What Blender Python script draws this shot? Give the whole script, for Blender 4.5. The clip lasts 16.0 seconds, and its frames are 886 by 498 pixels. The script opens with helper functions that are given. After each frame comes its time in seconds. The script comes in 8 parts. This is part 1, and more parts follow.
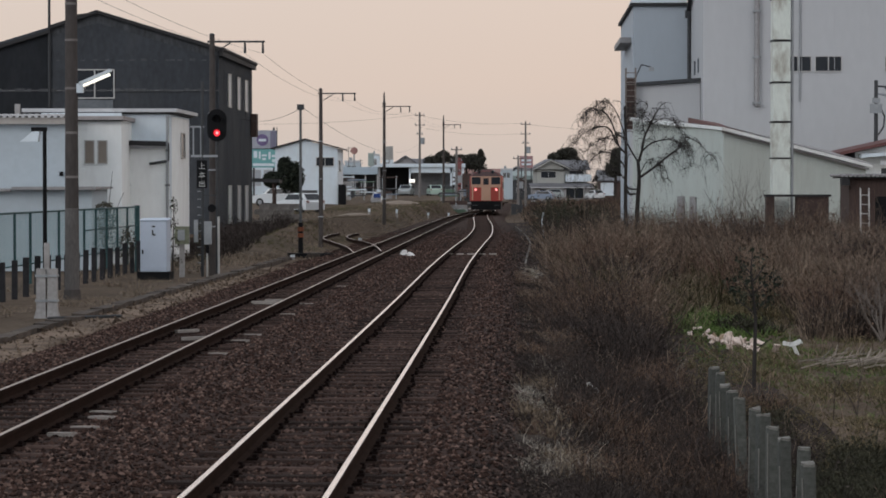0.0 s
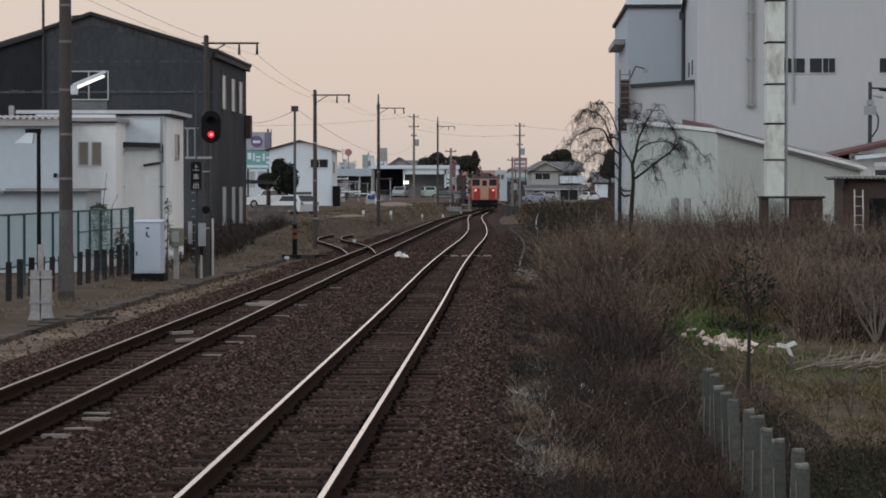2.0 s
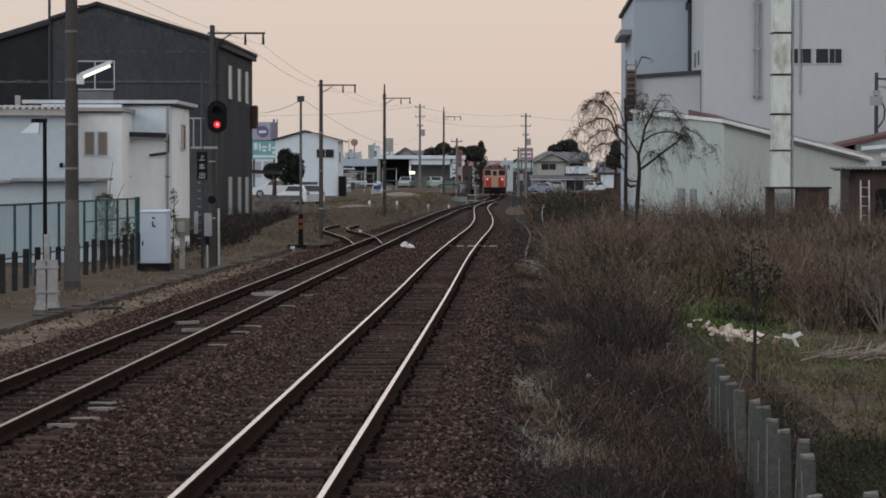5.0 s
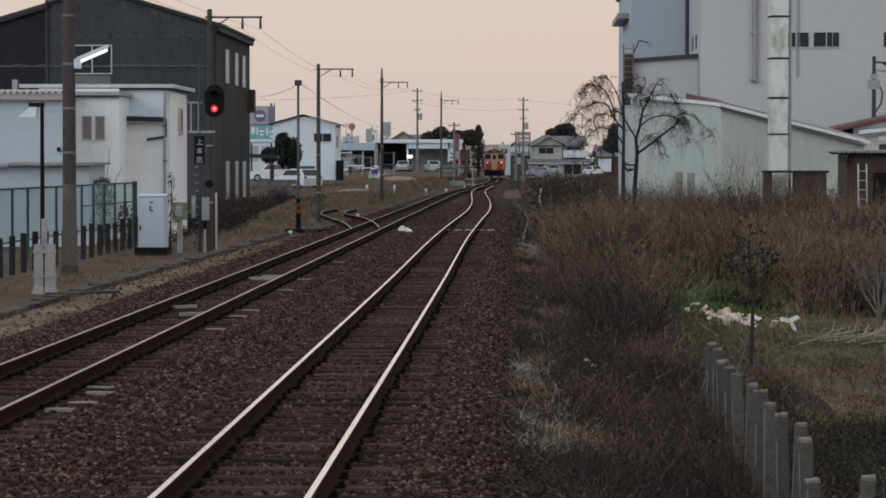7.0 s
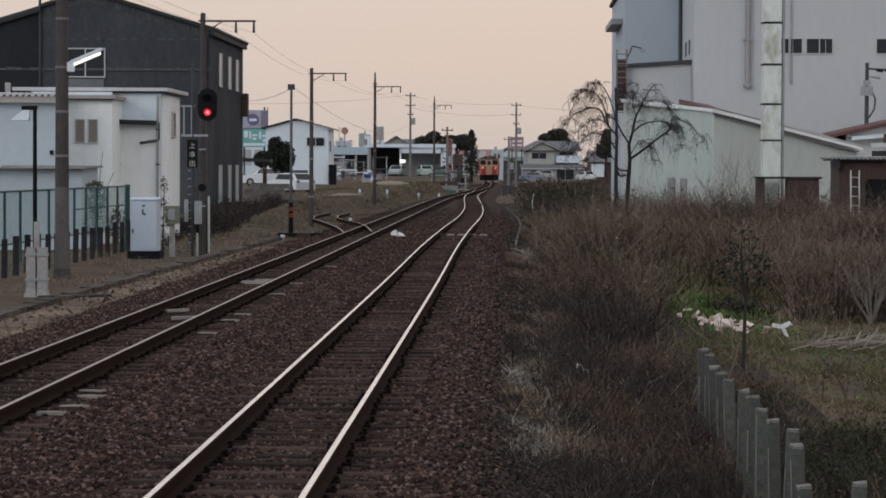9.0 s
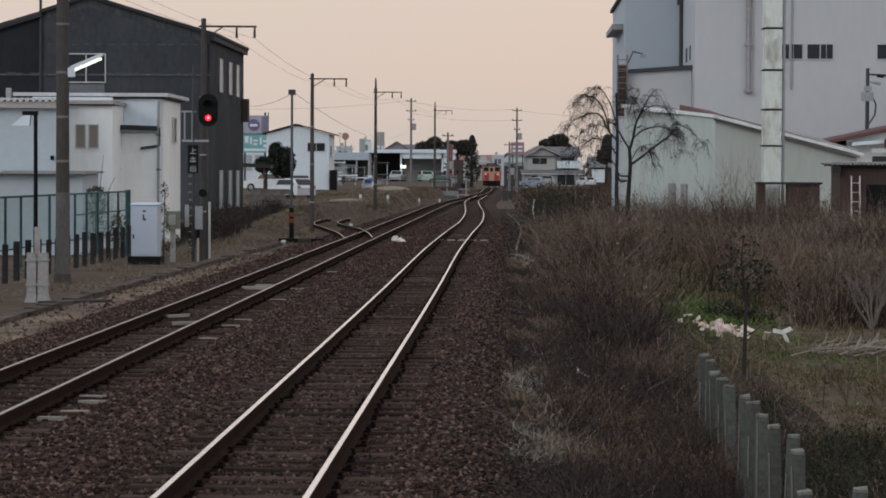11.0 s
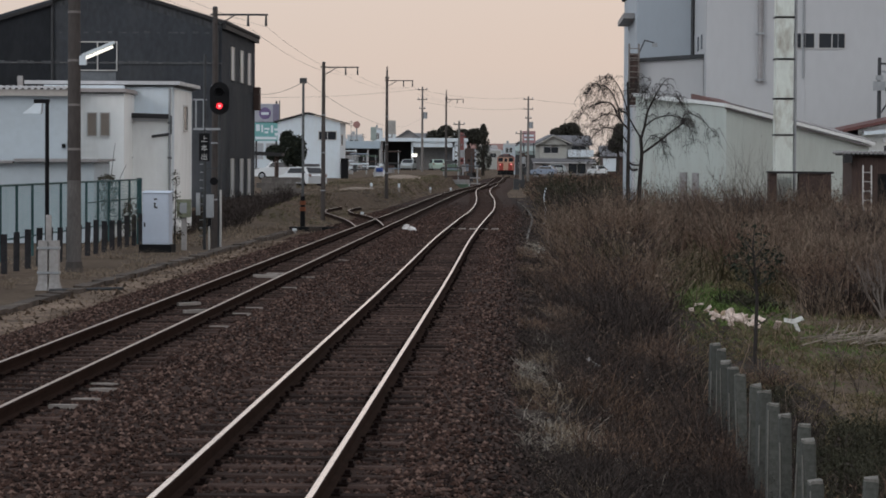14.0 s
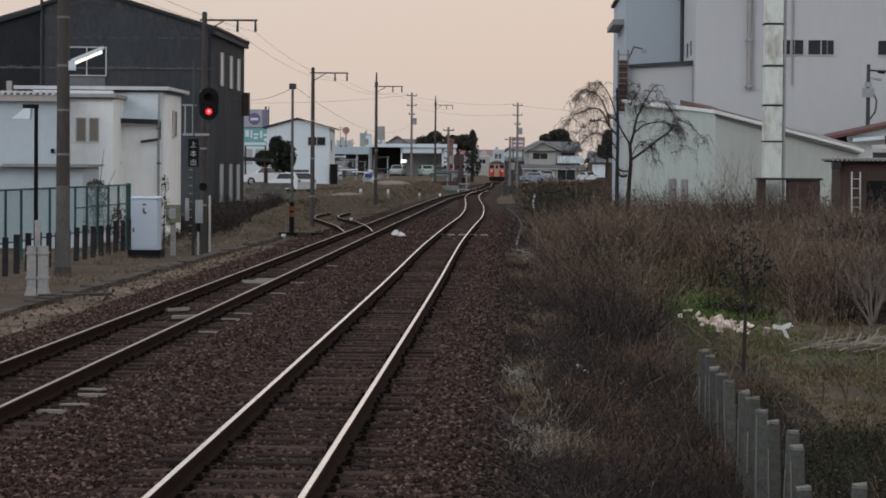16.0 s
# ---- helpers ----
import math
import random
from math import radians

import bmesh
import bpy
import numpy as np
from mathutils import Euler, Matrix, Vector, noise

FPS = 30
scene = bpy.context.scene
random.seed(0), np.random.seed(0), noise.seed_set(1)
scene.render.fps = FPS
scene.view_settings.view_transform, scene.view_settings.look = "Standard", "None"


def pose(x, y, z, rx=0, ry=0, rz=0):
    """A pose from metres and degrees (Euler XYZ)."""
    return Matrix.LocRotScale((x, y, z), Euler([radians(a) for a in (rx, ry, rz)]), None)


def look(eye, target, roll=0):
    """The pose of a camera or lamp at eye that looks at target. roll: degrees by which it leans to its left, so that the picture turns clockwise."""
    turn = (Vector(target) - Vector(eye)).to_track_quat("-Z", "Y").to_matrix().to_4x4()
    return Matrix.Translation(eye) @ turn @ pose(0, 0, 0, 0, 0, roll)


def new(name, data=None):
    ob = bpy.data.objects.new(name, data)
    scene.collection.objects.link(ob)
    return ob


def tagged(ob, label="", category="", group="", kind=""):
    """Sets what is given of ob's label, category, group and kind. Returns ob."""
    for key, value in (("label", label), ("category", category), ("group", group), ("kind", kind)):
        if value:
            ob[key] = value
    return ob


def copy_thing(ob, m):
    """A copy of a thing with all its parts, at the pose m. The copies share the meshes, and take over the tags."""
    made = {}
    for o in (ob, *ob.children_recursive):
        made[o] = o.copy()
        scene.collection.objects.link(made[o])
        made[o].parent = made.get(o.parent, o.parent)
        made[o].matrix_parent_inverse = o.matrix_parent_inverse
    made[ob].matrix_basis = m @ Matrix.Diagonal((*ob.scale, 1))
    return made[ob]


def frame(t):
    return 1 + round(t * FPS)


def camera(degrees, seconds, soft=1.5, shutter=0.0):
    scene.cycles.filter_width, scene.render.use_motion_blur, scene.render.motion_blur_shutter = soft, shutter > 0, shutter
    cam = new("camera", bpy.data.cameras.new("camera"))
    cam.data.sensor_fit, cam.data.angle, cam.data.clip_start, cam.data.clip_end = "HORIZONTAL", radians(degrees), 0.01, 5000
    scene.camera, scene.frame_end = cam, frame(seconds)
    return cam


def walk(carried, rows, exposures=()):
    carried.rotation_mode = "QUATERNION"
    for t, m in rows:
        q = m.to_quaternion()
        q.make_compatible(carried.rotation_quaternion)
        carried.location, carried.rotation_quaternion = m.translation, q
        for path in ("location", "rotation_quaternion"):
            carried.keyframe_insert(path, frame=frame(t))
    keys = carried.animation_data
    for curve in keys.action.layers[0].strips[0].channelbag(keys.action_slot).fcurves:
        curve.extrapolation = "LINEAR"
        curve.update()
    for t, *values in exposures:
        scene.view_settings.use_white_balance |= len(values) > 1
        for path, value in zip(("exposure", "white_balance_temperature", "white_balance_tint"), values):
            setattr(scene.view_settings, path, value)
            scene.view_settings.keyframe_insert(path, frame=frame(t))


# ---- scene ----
# ---------------------------------------------------------------- camera
EYE = 2.42
cam = camera(20.5, 16.0, soft=1.75)
# seconds, pitch, roll, yaw: a held camera at the platform's end
ROWS = [
    (0.0, -1.4402, 0.0, -0.0),
    (0.5, -1.3797, -0.0098, -0.1149),
    (1.0, -1.3526, 0.0545, -0.1099),
    (1.5, -1.3702, 0.0739, -0.1679),
    (2.0, -1.4015, -0.0082, -0.1357),
    (2.5, -1.5324, -0.0516, 0.0345),
    (3.0, -1.6242, 0.0231, 0.157),
    (3.5, -1.5511, 0.0744, 0.0727),
    (6.0, -1.82, -0.1313, -0.0136),
    (6.5, -1.9471, -0.0596, -0.016),
    (7.0, -2.0044, -0.0249, -0.0541),
    (7.5, -2.0342, -0.0894, -0.0751),
    (8.0, -2.0485, -0.1831, -0.1182),
    (8.5, -1.9666, -0.2494, -0.1964),
    (9.0, -1.8935, -0.2632, -0.2213),
    (11.5, -1.7622, -0.2792, -0.2045),
    (12.0, -1.8542, -0.2425, -0.1921),
    (12.5, -1.9869, -0.2314, -0.1431),
    (13.0, -2.0648, -0.2237, -0.1015),
    (13.5, -2.0368, -0.2998, -0.0008),
    (14.0, -2.0345, -0.3765, 0.0555),
    (14.5, -2.0168, -0.3846, 0.0025),
    (15.0, -1.9328, -0.4019, -0.0979),
    (15.5, -1.8439, -0.4463, -0.1828),
    (16.0, -1.8946, -0.4824, -0.1966),
]
walk(cam, [(t, pose(0, 0, EYE, 90 + p, r, y)) for t, p, r, y in ROWS])

# ---------------------------------------------------------------- world and sun
SUN_EL, SUN_ROT = radians(4.0), radians(200.0)
world = bpy.data.worlds.new("dusk_sky")
scene.world = world
world.use_nodes = True
nt = world.node_tree
nt.nodes.clear()
w_out = nt.nodes.new("ShaderNodeOutputWorld")
w_bg = nt.nodes.new("ShaderNodeBackground")
w_sky = nt.nodes.new("ShaderNodeTexSky")
w_sky.sky_type, w_sky.sun_disc = "NISHITA", False
w_sky.sun_elevation, w_sky.sun_rotation = SUN_EL, SUN_ROT
w_sky.air_density, w_sky.dust_density = 1.0, 2.0
w_tex = nt.nodes.new("ShaderNodeTexCoord")
w_sep = nt.nodes.new("ShaderNodeSeparateXYZ")
w_ramp = nt.nodes.new("ShaderNodeValToRGB")
w_ramp.color_ramp.elements[0].position = 0.0
w_ramp.color_ramp.elements[0].color = (0.66, 0.58, 0.53, 1)
w_ramp.color_ramp.elements[1].position = 1.0
w_ramp.color_ramp.elements[1].color = (0.66, 0.72, 0.82, 1)
for pos, col in ((0.04, (0.76, 0.625, 0.55, 1)), (0.10, (0.80, 0.67, 0.60, 1)), (0.35, (0.74, 0.74, 0.77, 1))):
    e = w_ramp.color_ramp.elements.new(pos)
    e.color = col
w_mix = nt.nodes.new("ShaderNodeMix")
w_mix.data_type = "RGBA"
w_mix.blend_type = "MIX"
w_mix.inputs["Factor"].default_value = 0.9
w_scale = nt.nodes.new("ShaderNodeVectorMath")
w_scale.operation = "SCALE"
w_scale.inputs["Scale"].default_value = 0.1
nt.links.new(w_tex.outputs["Generated"], w_sep.inputs[0])
nt.links.new(w_sep.outputs["Z"], w_ramp.inputs[0])
nt.links.new(w_sky.outputs[0], w_scale.inputs[0])
nt.links.new(w_scale.outputs[0], w_mix.inputs["A"])
nt.links.new(w_ramp.outputs[0], w_mix.inputs["B"])
# the glow lies ahead; behind the camera the dusk sky is cool
w_az = nt.nodes.new("ShaderNodeMapRange")
w_az.inputs["From Min"].default_value, w_az.inputs["From Max"].default_value = -0.3, 0.9
w_cool = nt.nodes.new("ShaderNodeMix")
w_cool.data_type = "RGBA"
w_cool.inputs["A"].default_value = (0.68, 0.735, 0.81, 1)
nt.links.new(w_sep.outputs["Y"], w_az.inputs["Value"])
nt.links.new(w_az.outputs[0], w_cool.inputs["Factor"])
nt.links.new(w_mix.outputs["Result"], w_cool.inputs["B"])
# warmer towards the right, where the sun went down
w_side = nt.nodes.new("ShaderNodeMapRange")
w_side.inputs["From Min"].default_value, w_side.inputs["From Max"].default_value = -0.6, 0.6
w_tint = nt.nodes.new("ShaderNodeMix")
w_tint.data_type = "RGBA"
w_tint.inputs["A"].default_value, w_tint.inputs["B"].default_value = (0.94, 1.01, 1.06, 1), (1.07, 0.985, 0.93, 1)
w_mul = nt.nodes.new("ShaderNodeVectorMath")
w_mul.operation = "MULTIPLY"
nt.links.new(w_sep.outputs["X"], w_side.inputs["Value"])
nt.links.new(w_side.outputs[0], w_tint.inputs["Factor"])
nt.links.new(w_cool.outputs["Result"], w_mul.inputs[0])
nt.links.new(w_tint.outputs["Result"], w_mul.inputs[1])
nt.links.new(w_mul.outputs[0], w_bg.inputs["Color"])
w_bg.inputs["Strength"].default_value = 1.0
nt.links.new(w_bg.outputs[0], w_out.inputs[0])

sun_data = bpy.data.lights.new("sun", "SUN")
sun_data.energy, sun_data.angle, sun_data.color = 0.6, radians(25), (1.0, 0.92, 0.88)
sun = new("sun", sun_data)
sun.matrix_world = look((0, 0, 30), (29, 33, 12))
scene.view_settings.exposure = 0.0


# ---------------------------------------------------------------- materials
def material(name, col, rough=0.8, metal=0.0, var=0.25, scale=1.0, bump=0.0, bscale=20.0, stain=None, stain_amt=0.0,
             stain_scale=0.6, stretch=(1, 1, 1), emit=None, power=0.0, random=0.0, spec=0.3):
    m = bpy.data.materials.new(name)
    m.use_nodes = True
    n, ln = m.node_tree.nodes, m.node_tree.links
    b = n["Principled BSDF"]
    b.inputs["Roughness"].default_value = rough
    b.inputs["Metallic"].default_value = metal
    b.inputs["Specular IOR Level"].default_value = spec
    tc = n.new("ShaderNodeTexCoord")
    mp = n.new("ShaderNodeMapping")
    mp.inputs["Scale"].default_value = stretch
    ln.new(tc.outputs["Object"], mp.inputs[0])
    big = n.new("ShaderNodeTexNoise")
    big.inputs["Scale"].default_value, big.inputs["Detail"].default_value = scale, 6
    ln.new(mp.outputs[0], big.inputs["Vector"])
    fine = n.new("ShaderNodeTexNoise")
    fine.inputs["Scale"].default_value, fine.inputs["Detail"].default_value = scale * 9, 4
    ln.new(mp.outputs[0], fine.inputs["Vector"])
    add = n.new("ShaderNodeMath")
    add.operation = "ADD"
    ln.new(big.outputs[0], add.inputs[0])
    ln.new(fine.outputs[0], add.inputs[1])
    rng = n.new("ShaderNodeMapRange")
    rng.inputs["From Min"].default_value, rng.inputs["From Max"].default_value = 0.65, 1.35
    rng.inputs["To Min"].default_value, rng.inputs["To Max"].default_value = 1 - var, 1 + var
    ln.new(add.outputs[0], rng.inputs["Value"])
    base = n.new("ShaderNodeVectorMath")
    base.operation = "SCALE"
    base.inputs[0].default_value = col
    ln.new(rng.outputs[0], base.inputs["Scale"])
    out = base.outputs[0]
    if random:
        info = n.new("ShaderNodeObjectInfo")
        r2 = n.new("ShaderNodeMapRange")
        r2.inputs["To Min"].default_value, r2.inputs["To Max"].default_value = 1 - random, 1 + random
        ln.new(info.outputs["Random"], r2.inputs["Value"])
        sc = n.new("ShaderNodeVectorMath")
        sc.operation = "SCALE"
        ln.new(out, sc.inputs[0])
        ln.new(r2.outputs[0], sc.inputs["Scale"])
        out = sc.outputs[0]
    if stain:
        st = n.new("ShaderNodeTexNoise")
        st.inputs["Scale"].default_value, st.inputs["Detail"].default_value = stain_scale, 8
        st.inputs["Roughness"].default_value = 0.65
        ln.new(mp.outputs[0], st.inputs["Vector"])
        r3 = n.new("ShaderNodeMapRange")
        r3.inputs["From Min"].default_value, r3.inputs["From Max"].default_value = 0.48, 0.68
        r3.inputs["To Max"].default_value = stain_amt
        ln.new(st.outputs[0], r3.inputs["Value"])
        mx = n.new("ShaderNodeMix")
        mx.data_type = "RGBA"
        ln.new(r3.outputs[0], mx.inputs["Factor"])
        ln.new(out, mx.inputs["A"])
        mx.inputs["B"].default_value = (*stain, 1)
        out = mx.outputs["Result"]
    ln.new(out, b.inputs["Base Color"])
    if bump:
        bn = n.new("ShaderNodeTexNoise")
        bn.inputs["Scale"].default_value, bn.inputs["Detail"].default_value = bscale, 3
        ln.new(mp.outputs[0], bn.inputs["Vector"])
        bp = n.new("ShaderNodeBump")
        bp.inputs["Strength"].default_value, bp.inputs["Distance"].default_value = bump, 0.03
        ln.new(bn.outputs[0], bp.inputs["Height"])
        ln.new(bp.outputs[0], b.inputs["Normal"])
    if emit:
        b.inputs["Emission Color"].default_value = (*emit, 1)
        b.inputs["Emission Strength"].default_value = power
    return m


def island_material(name, lo, hi, rough=0.9, mid=None):
    """Each loose piece of the mesh takes its own tone between lo and hi."""
    m = bpy.data.materials.new(name)
    m.use_nodes = True
    n, ln = m.node_tree.nodes, m.node_tree.links
    g = n.new("ShaderNodeNewGeometry")
    r = n.new("ShaderNodeValToRGB")
    r.color_ramp.elements[0].color, r.color_ramp.elements[1].color = (*lo, 1), (*hi, 1)
    if mid:
        r.color_ramp.elements.new(0.65).color = (*mid, 1)
    ln.new(g.outputs["Random Per Island"], r.inputs[0])
    ln.new(r.outputs[0], n["Principled BSDF"].inputs["Base Color"])
    n["Principled BSDF"].inputs["Roughness"].default_value = rough
    n["Principled BSDF"].inputs["Specular IOR Level"].default_value = 0.15
    return m


M_BALLAST = material("ballast_brown", (0.042, 0.0255, 0.0205), 0.95, var=0.5, scale=2.0, bump=1.0, bscale=16,
                     stain=(0.035, 0.027, 0.024), stain_amt=0.6, stain_scale=0.35, spec=0.1)
M_STONES = island_material("ballast_stone_tones", (0.009, 0.005, 0.004), (0.18, 0.118, 0.096), mid=(0.056, 0.0305, 0.023))
M_STONES_GREY = island_material("grey_shoulder_stone_tones", (0.010, 0.0075, 0.0068), (0.125, 0.093, 0.082), mid=(0.034, 0.0245, 0.0215))
M_PEBBLE = island_material("pale_pebble_tones", (0.05, 0.036, 0.027), (0.2, 0.15, 0.11))
M_GROUND = material("dry_ground", (0.105, 0.077, 0.056), 0.95, var=0.4, scale=0.6, bump=0.8, bscale=9,
                    stain=(0.05, 0.042, 0.03), stain_amt=0.75, stain_scale=0.12, spec=0.1)
M_DIRT = material("sandy_path", (0.185, 0.137, 0.104), 0.95, var=0.55, scale=1.1, bump=0.8, bscale=14,
                  stain=(0.065, 0.048, 0.035), stain_amt=0.95, stain_scale=0.45, spec=0.1)
M_RAILTOP = material("polished_rail_head", (0.97, 0.92, 0.885), 0.25, 1.0, var=0.06, scale=0.4)
M_RAILTOP2 = material("dull_rail_head", (0.36, 0.30, 0.265), 0.42, 1.0, var=0.12, scale=0.4)
M_RAILSIDE = material("rusty_rail_web", (0.027, 0.016, 0.0125), 0.95, 0.0, var=0.35, scale=3, spec=0.03)
M_SLEEPER = material("weathered_sleeper_wood", (0.05, 0.0325, 0.027), 0.9, var=0.35, scale=2, bump=0.5, bscale=30,
                     stretch=(0.6, 4, 4), random=0.6, spec=0.1)
M_SLEEPER_PALE = material("bleached_sleeper_end", (0.31, 0.28, 0.255), 0.9, var=0.3, scale=3, stretch=(0.6, 4, 4), spec=0.1)
M_PLATE = material("rusty_base_plate", (0.014, 0.009, 0.008), 0.95, var=0.3, spec=0.03)
M_CONC = material("weathered_concrete", (0.36, 0.345, 0.335), 0.9, var=0.25, scale=1.2, bump=0.3, bscale=25,
                  stain=(0.17, 0.155, 0.14), stain_amt=0.6, stain_scale=0.9)
M_POLE = material("dark_concrete_pole", (0.07, 0.06, 0.056), 0.85, var=0.25, scale=1.5, stretch=(1, 1, 0.3))
M_POLE_PALE = material("grey_concrete_pole", (0.19, 0.175, 0.165), 0.9, var=0.2)
M_STEEL = material("dark_painted_steel", (0.06, 0.062, 0.065), 0.6, 0.3, var=0.2)
M_GREYSTEEL = material("galvanised_steel", (0.33, 0.345, 0.355), 0.55, 0.35, var=0.15, scale=3)
M_WHITE = material("white_siding", (0.68, 0.75, 0.80), 0.75, var=0.06, scale=0.5, stain=(0.55, 0.53, 0.50), stain_amt=0.35,
                   stain_scale=0.5, stretch=(1, 1, 0.35))
M_CREAM = material("cream_wall", (0.87, 0.885, 0.87), 0.8, var=0.06, scale=0.5, stain=(0.50, 0.47, 0.43), stain_amt=0.35,
                   stain_scale=0.4, stretch=(1, 1, 0.35))
M_DARKWALL = material("charcoal_cladding", (0.045, 0.05, 0.058), 0.75, var=0.3, scale=0.5, stain=(0.105, 0.107, 0.11),
                      stain_amt=0.4, stain_scale=0.35, stretch=(1, 1, 0.5))
M_DARKWALL_LEFT = material("darker_black_cladding", (0.015, 0.017, 0.021), 0.8, var=0.3, scale=0.5, stain=(0.05, 0.052, 0.056), stain_amt=0.4,
                          stain_scale=0.4, stretch=(1, 1, 0.5))
M_PALEROOF = material("pale_roof_edging", (0.56, 0.56, 0.57), 0.6, var=0.1, scale=1.0, stain=(0.36, 0.34, 0.33), stain_amt=0.5, stain_scale=0.8)
M_DARKRED = material("dark_red_roof_sheet", (0.13, 0.06, 0.055), 0.65, var=0.2)
M_DARKTRIM = material("dark_roof_trim", (0.03, 0.029, 0.03), 0.7, var=0.2)
M_GREYWALL = material("pale_grey_panel", (0.505, 0.51, 0.52), 0.7, var=0.04, scale=0.25, stain=(0.42, 0.42, 0.43),
                      stain_amt=0.4, stain_scale=0.12, stretch=(1, 1, 0.4))
M_MINTWALL = material("faded_mint_cladding", (0.54, 0.585, 0.545), 0.75, var=0.06, scale=0.4, stain=(0.44, 0.44, 0.40),
                      stain_amt=0.4, stain_scale=0.35, stretch=(1, 1, 0.35))
M_ROOF = material("dull_sheet_roof", (0.30, 0.29, 0.29), 0.6, 0.2, var=0.2, scale=0.6)
M_REDROOF = material("faded_red_roof", (0.26, 0.15, 0.13), 0.7, var=0.2)
M_TILE = material("grey_roof_tile", (0.15, 0.15, 0.16), 0.7, var=0.25, scale=2)
M_GLASS = material("dark_window_glass", (0.02, 0.023, 0.028), 0.2, 0.0, var=0.1, spec=0.25)
M_PALEGLASS = material("frosted_window_glass", (0.4, 0.42, 0.45), 0.3, 0.0, var=0.1, spec=0.5)
M_FRAME = material("aluminium_frame", (0.52, 0.51, 0.49), 0.45, 0.5, var=0.08)
M_BROWN = material("brown_board", (0.075, 0.05, 0.043), 0.85, var=0.3, scale=1.0, stretch=(4, 4, 0.5))
M_BLACK = material("black_enamel", (0.009, 0.009, 0.010), 0.6, var=0.1, spec=0.12)
M_CAB = material("pale_blue_grey_cabinet", (0.50, 0.56, 0.65), 0.55, var=0.04, scale=1.0, stain=(0.45, 0.45, 0.47), stain_amt=0.25)
M_RED_LAMP = material("lit_red_lens", (0.6, 0.02, 0.03), 0.3, emit=(1.0, 0.03, 0.05), power=1.1)
M_RED_CORE = material("lit_red_lens_core", (0.8, 0.2, 0.2), 0.3, emit=(1.0, 0.28, 0.28), power=1.9)
M_TUBE = material("lit_lamp_tube", (0.9, 0.9, 0.85), 0.4, emit=(1.0, 0.93, 0.80), power=1.3)
M_TROUGH = material("dirty_concrete_lid", (0.075, 0.06, 0.05), 0.95, var=0.4, scale=2, random=0.3)
M_SOIL = material("dark_bank_soil", (0.027, 0.019, 0.0165), 0.95, var=0.5, scale=0.9, bump=0.8, bscale=12, stain=(0.055, 0.043, 0.034), stain_amt=0.8, stain_scale=0.5, spec=0.1)
M_BLUEWALL = material("grey_blue_render", (0.46, 0.52, 0.56), 0.8, var=0.06, scale=0.5, stain=(0.36, 0.38, 0.39), stain_amt=0.3, stain_scale=0.5)
M_BLUETOWER = material("bluish_grey_panel", (0.42, 0.47, 0.52), 0.7, var=0.04, scale=0.25, stain=(0.36, 0.38, 0.40), stain_amt=0.4, stain_scale=0.12, stretch=(1, 1, 0.4))
# the dimness inside bays and doorways is put into this dark grey
M_INTERIOR = material("dark_interior", (0.085, 0.085, 0.088), 0.9, var=0.3)


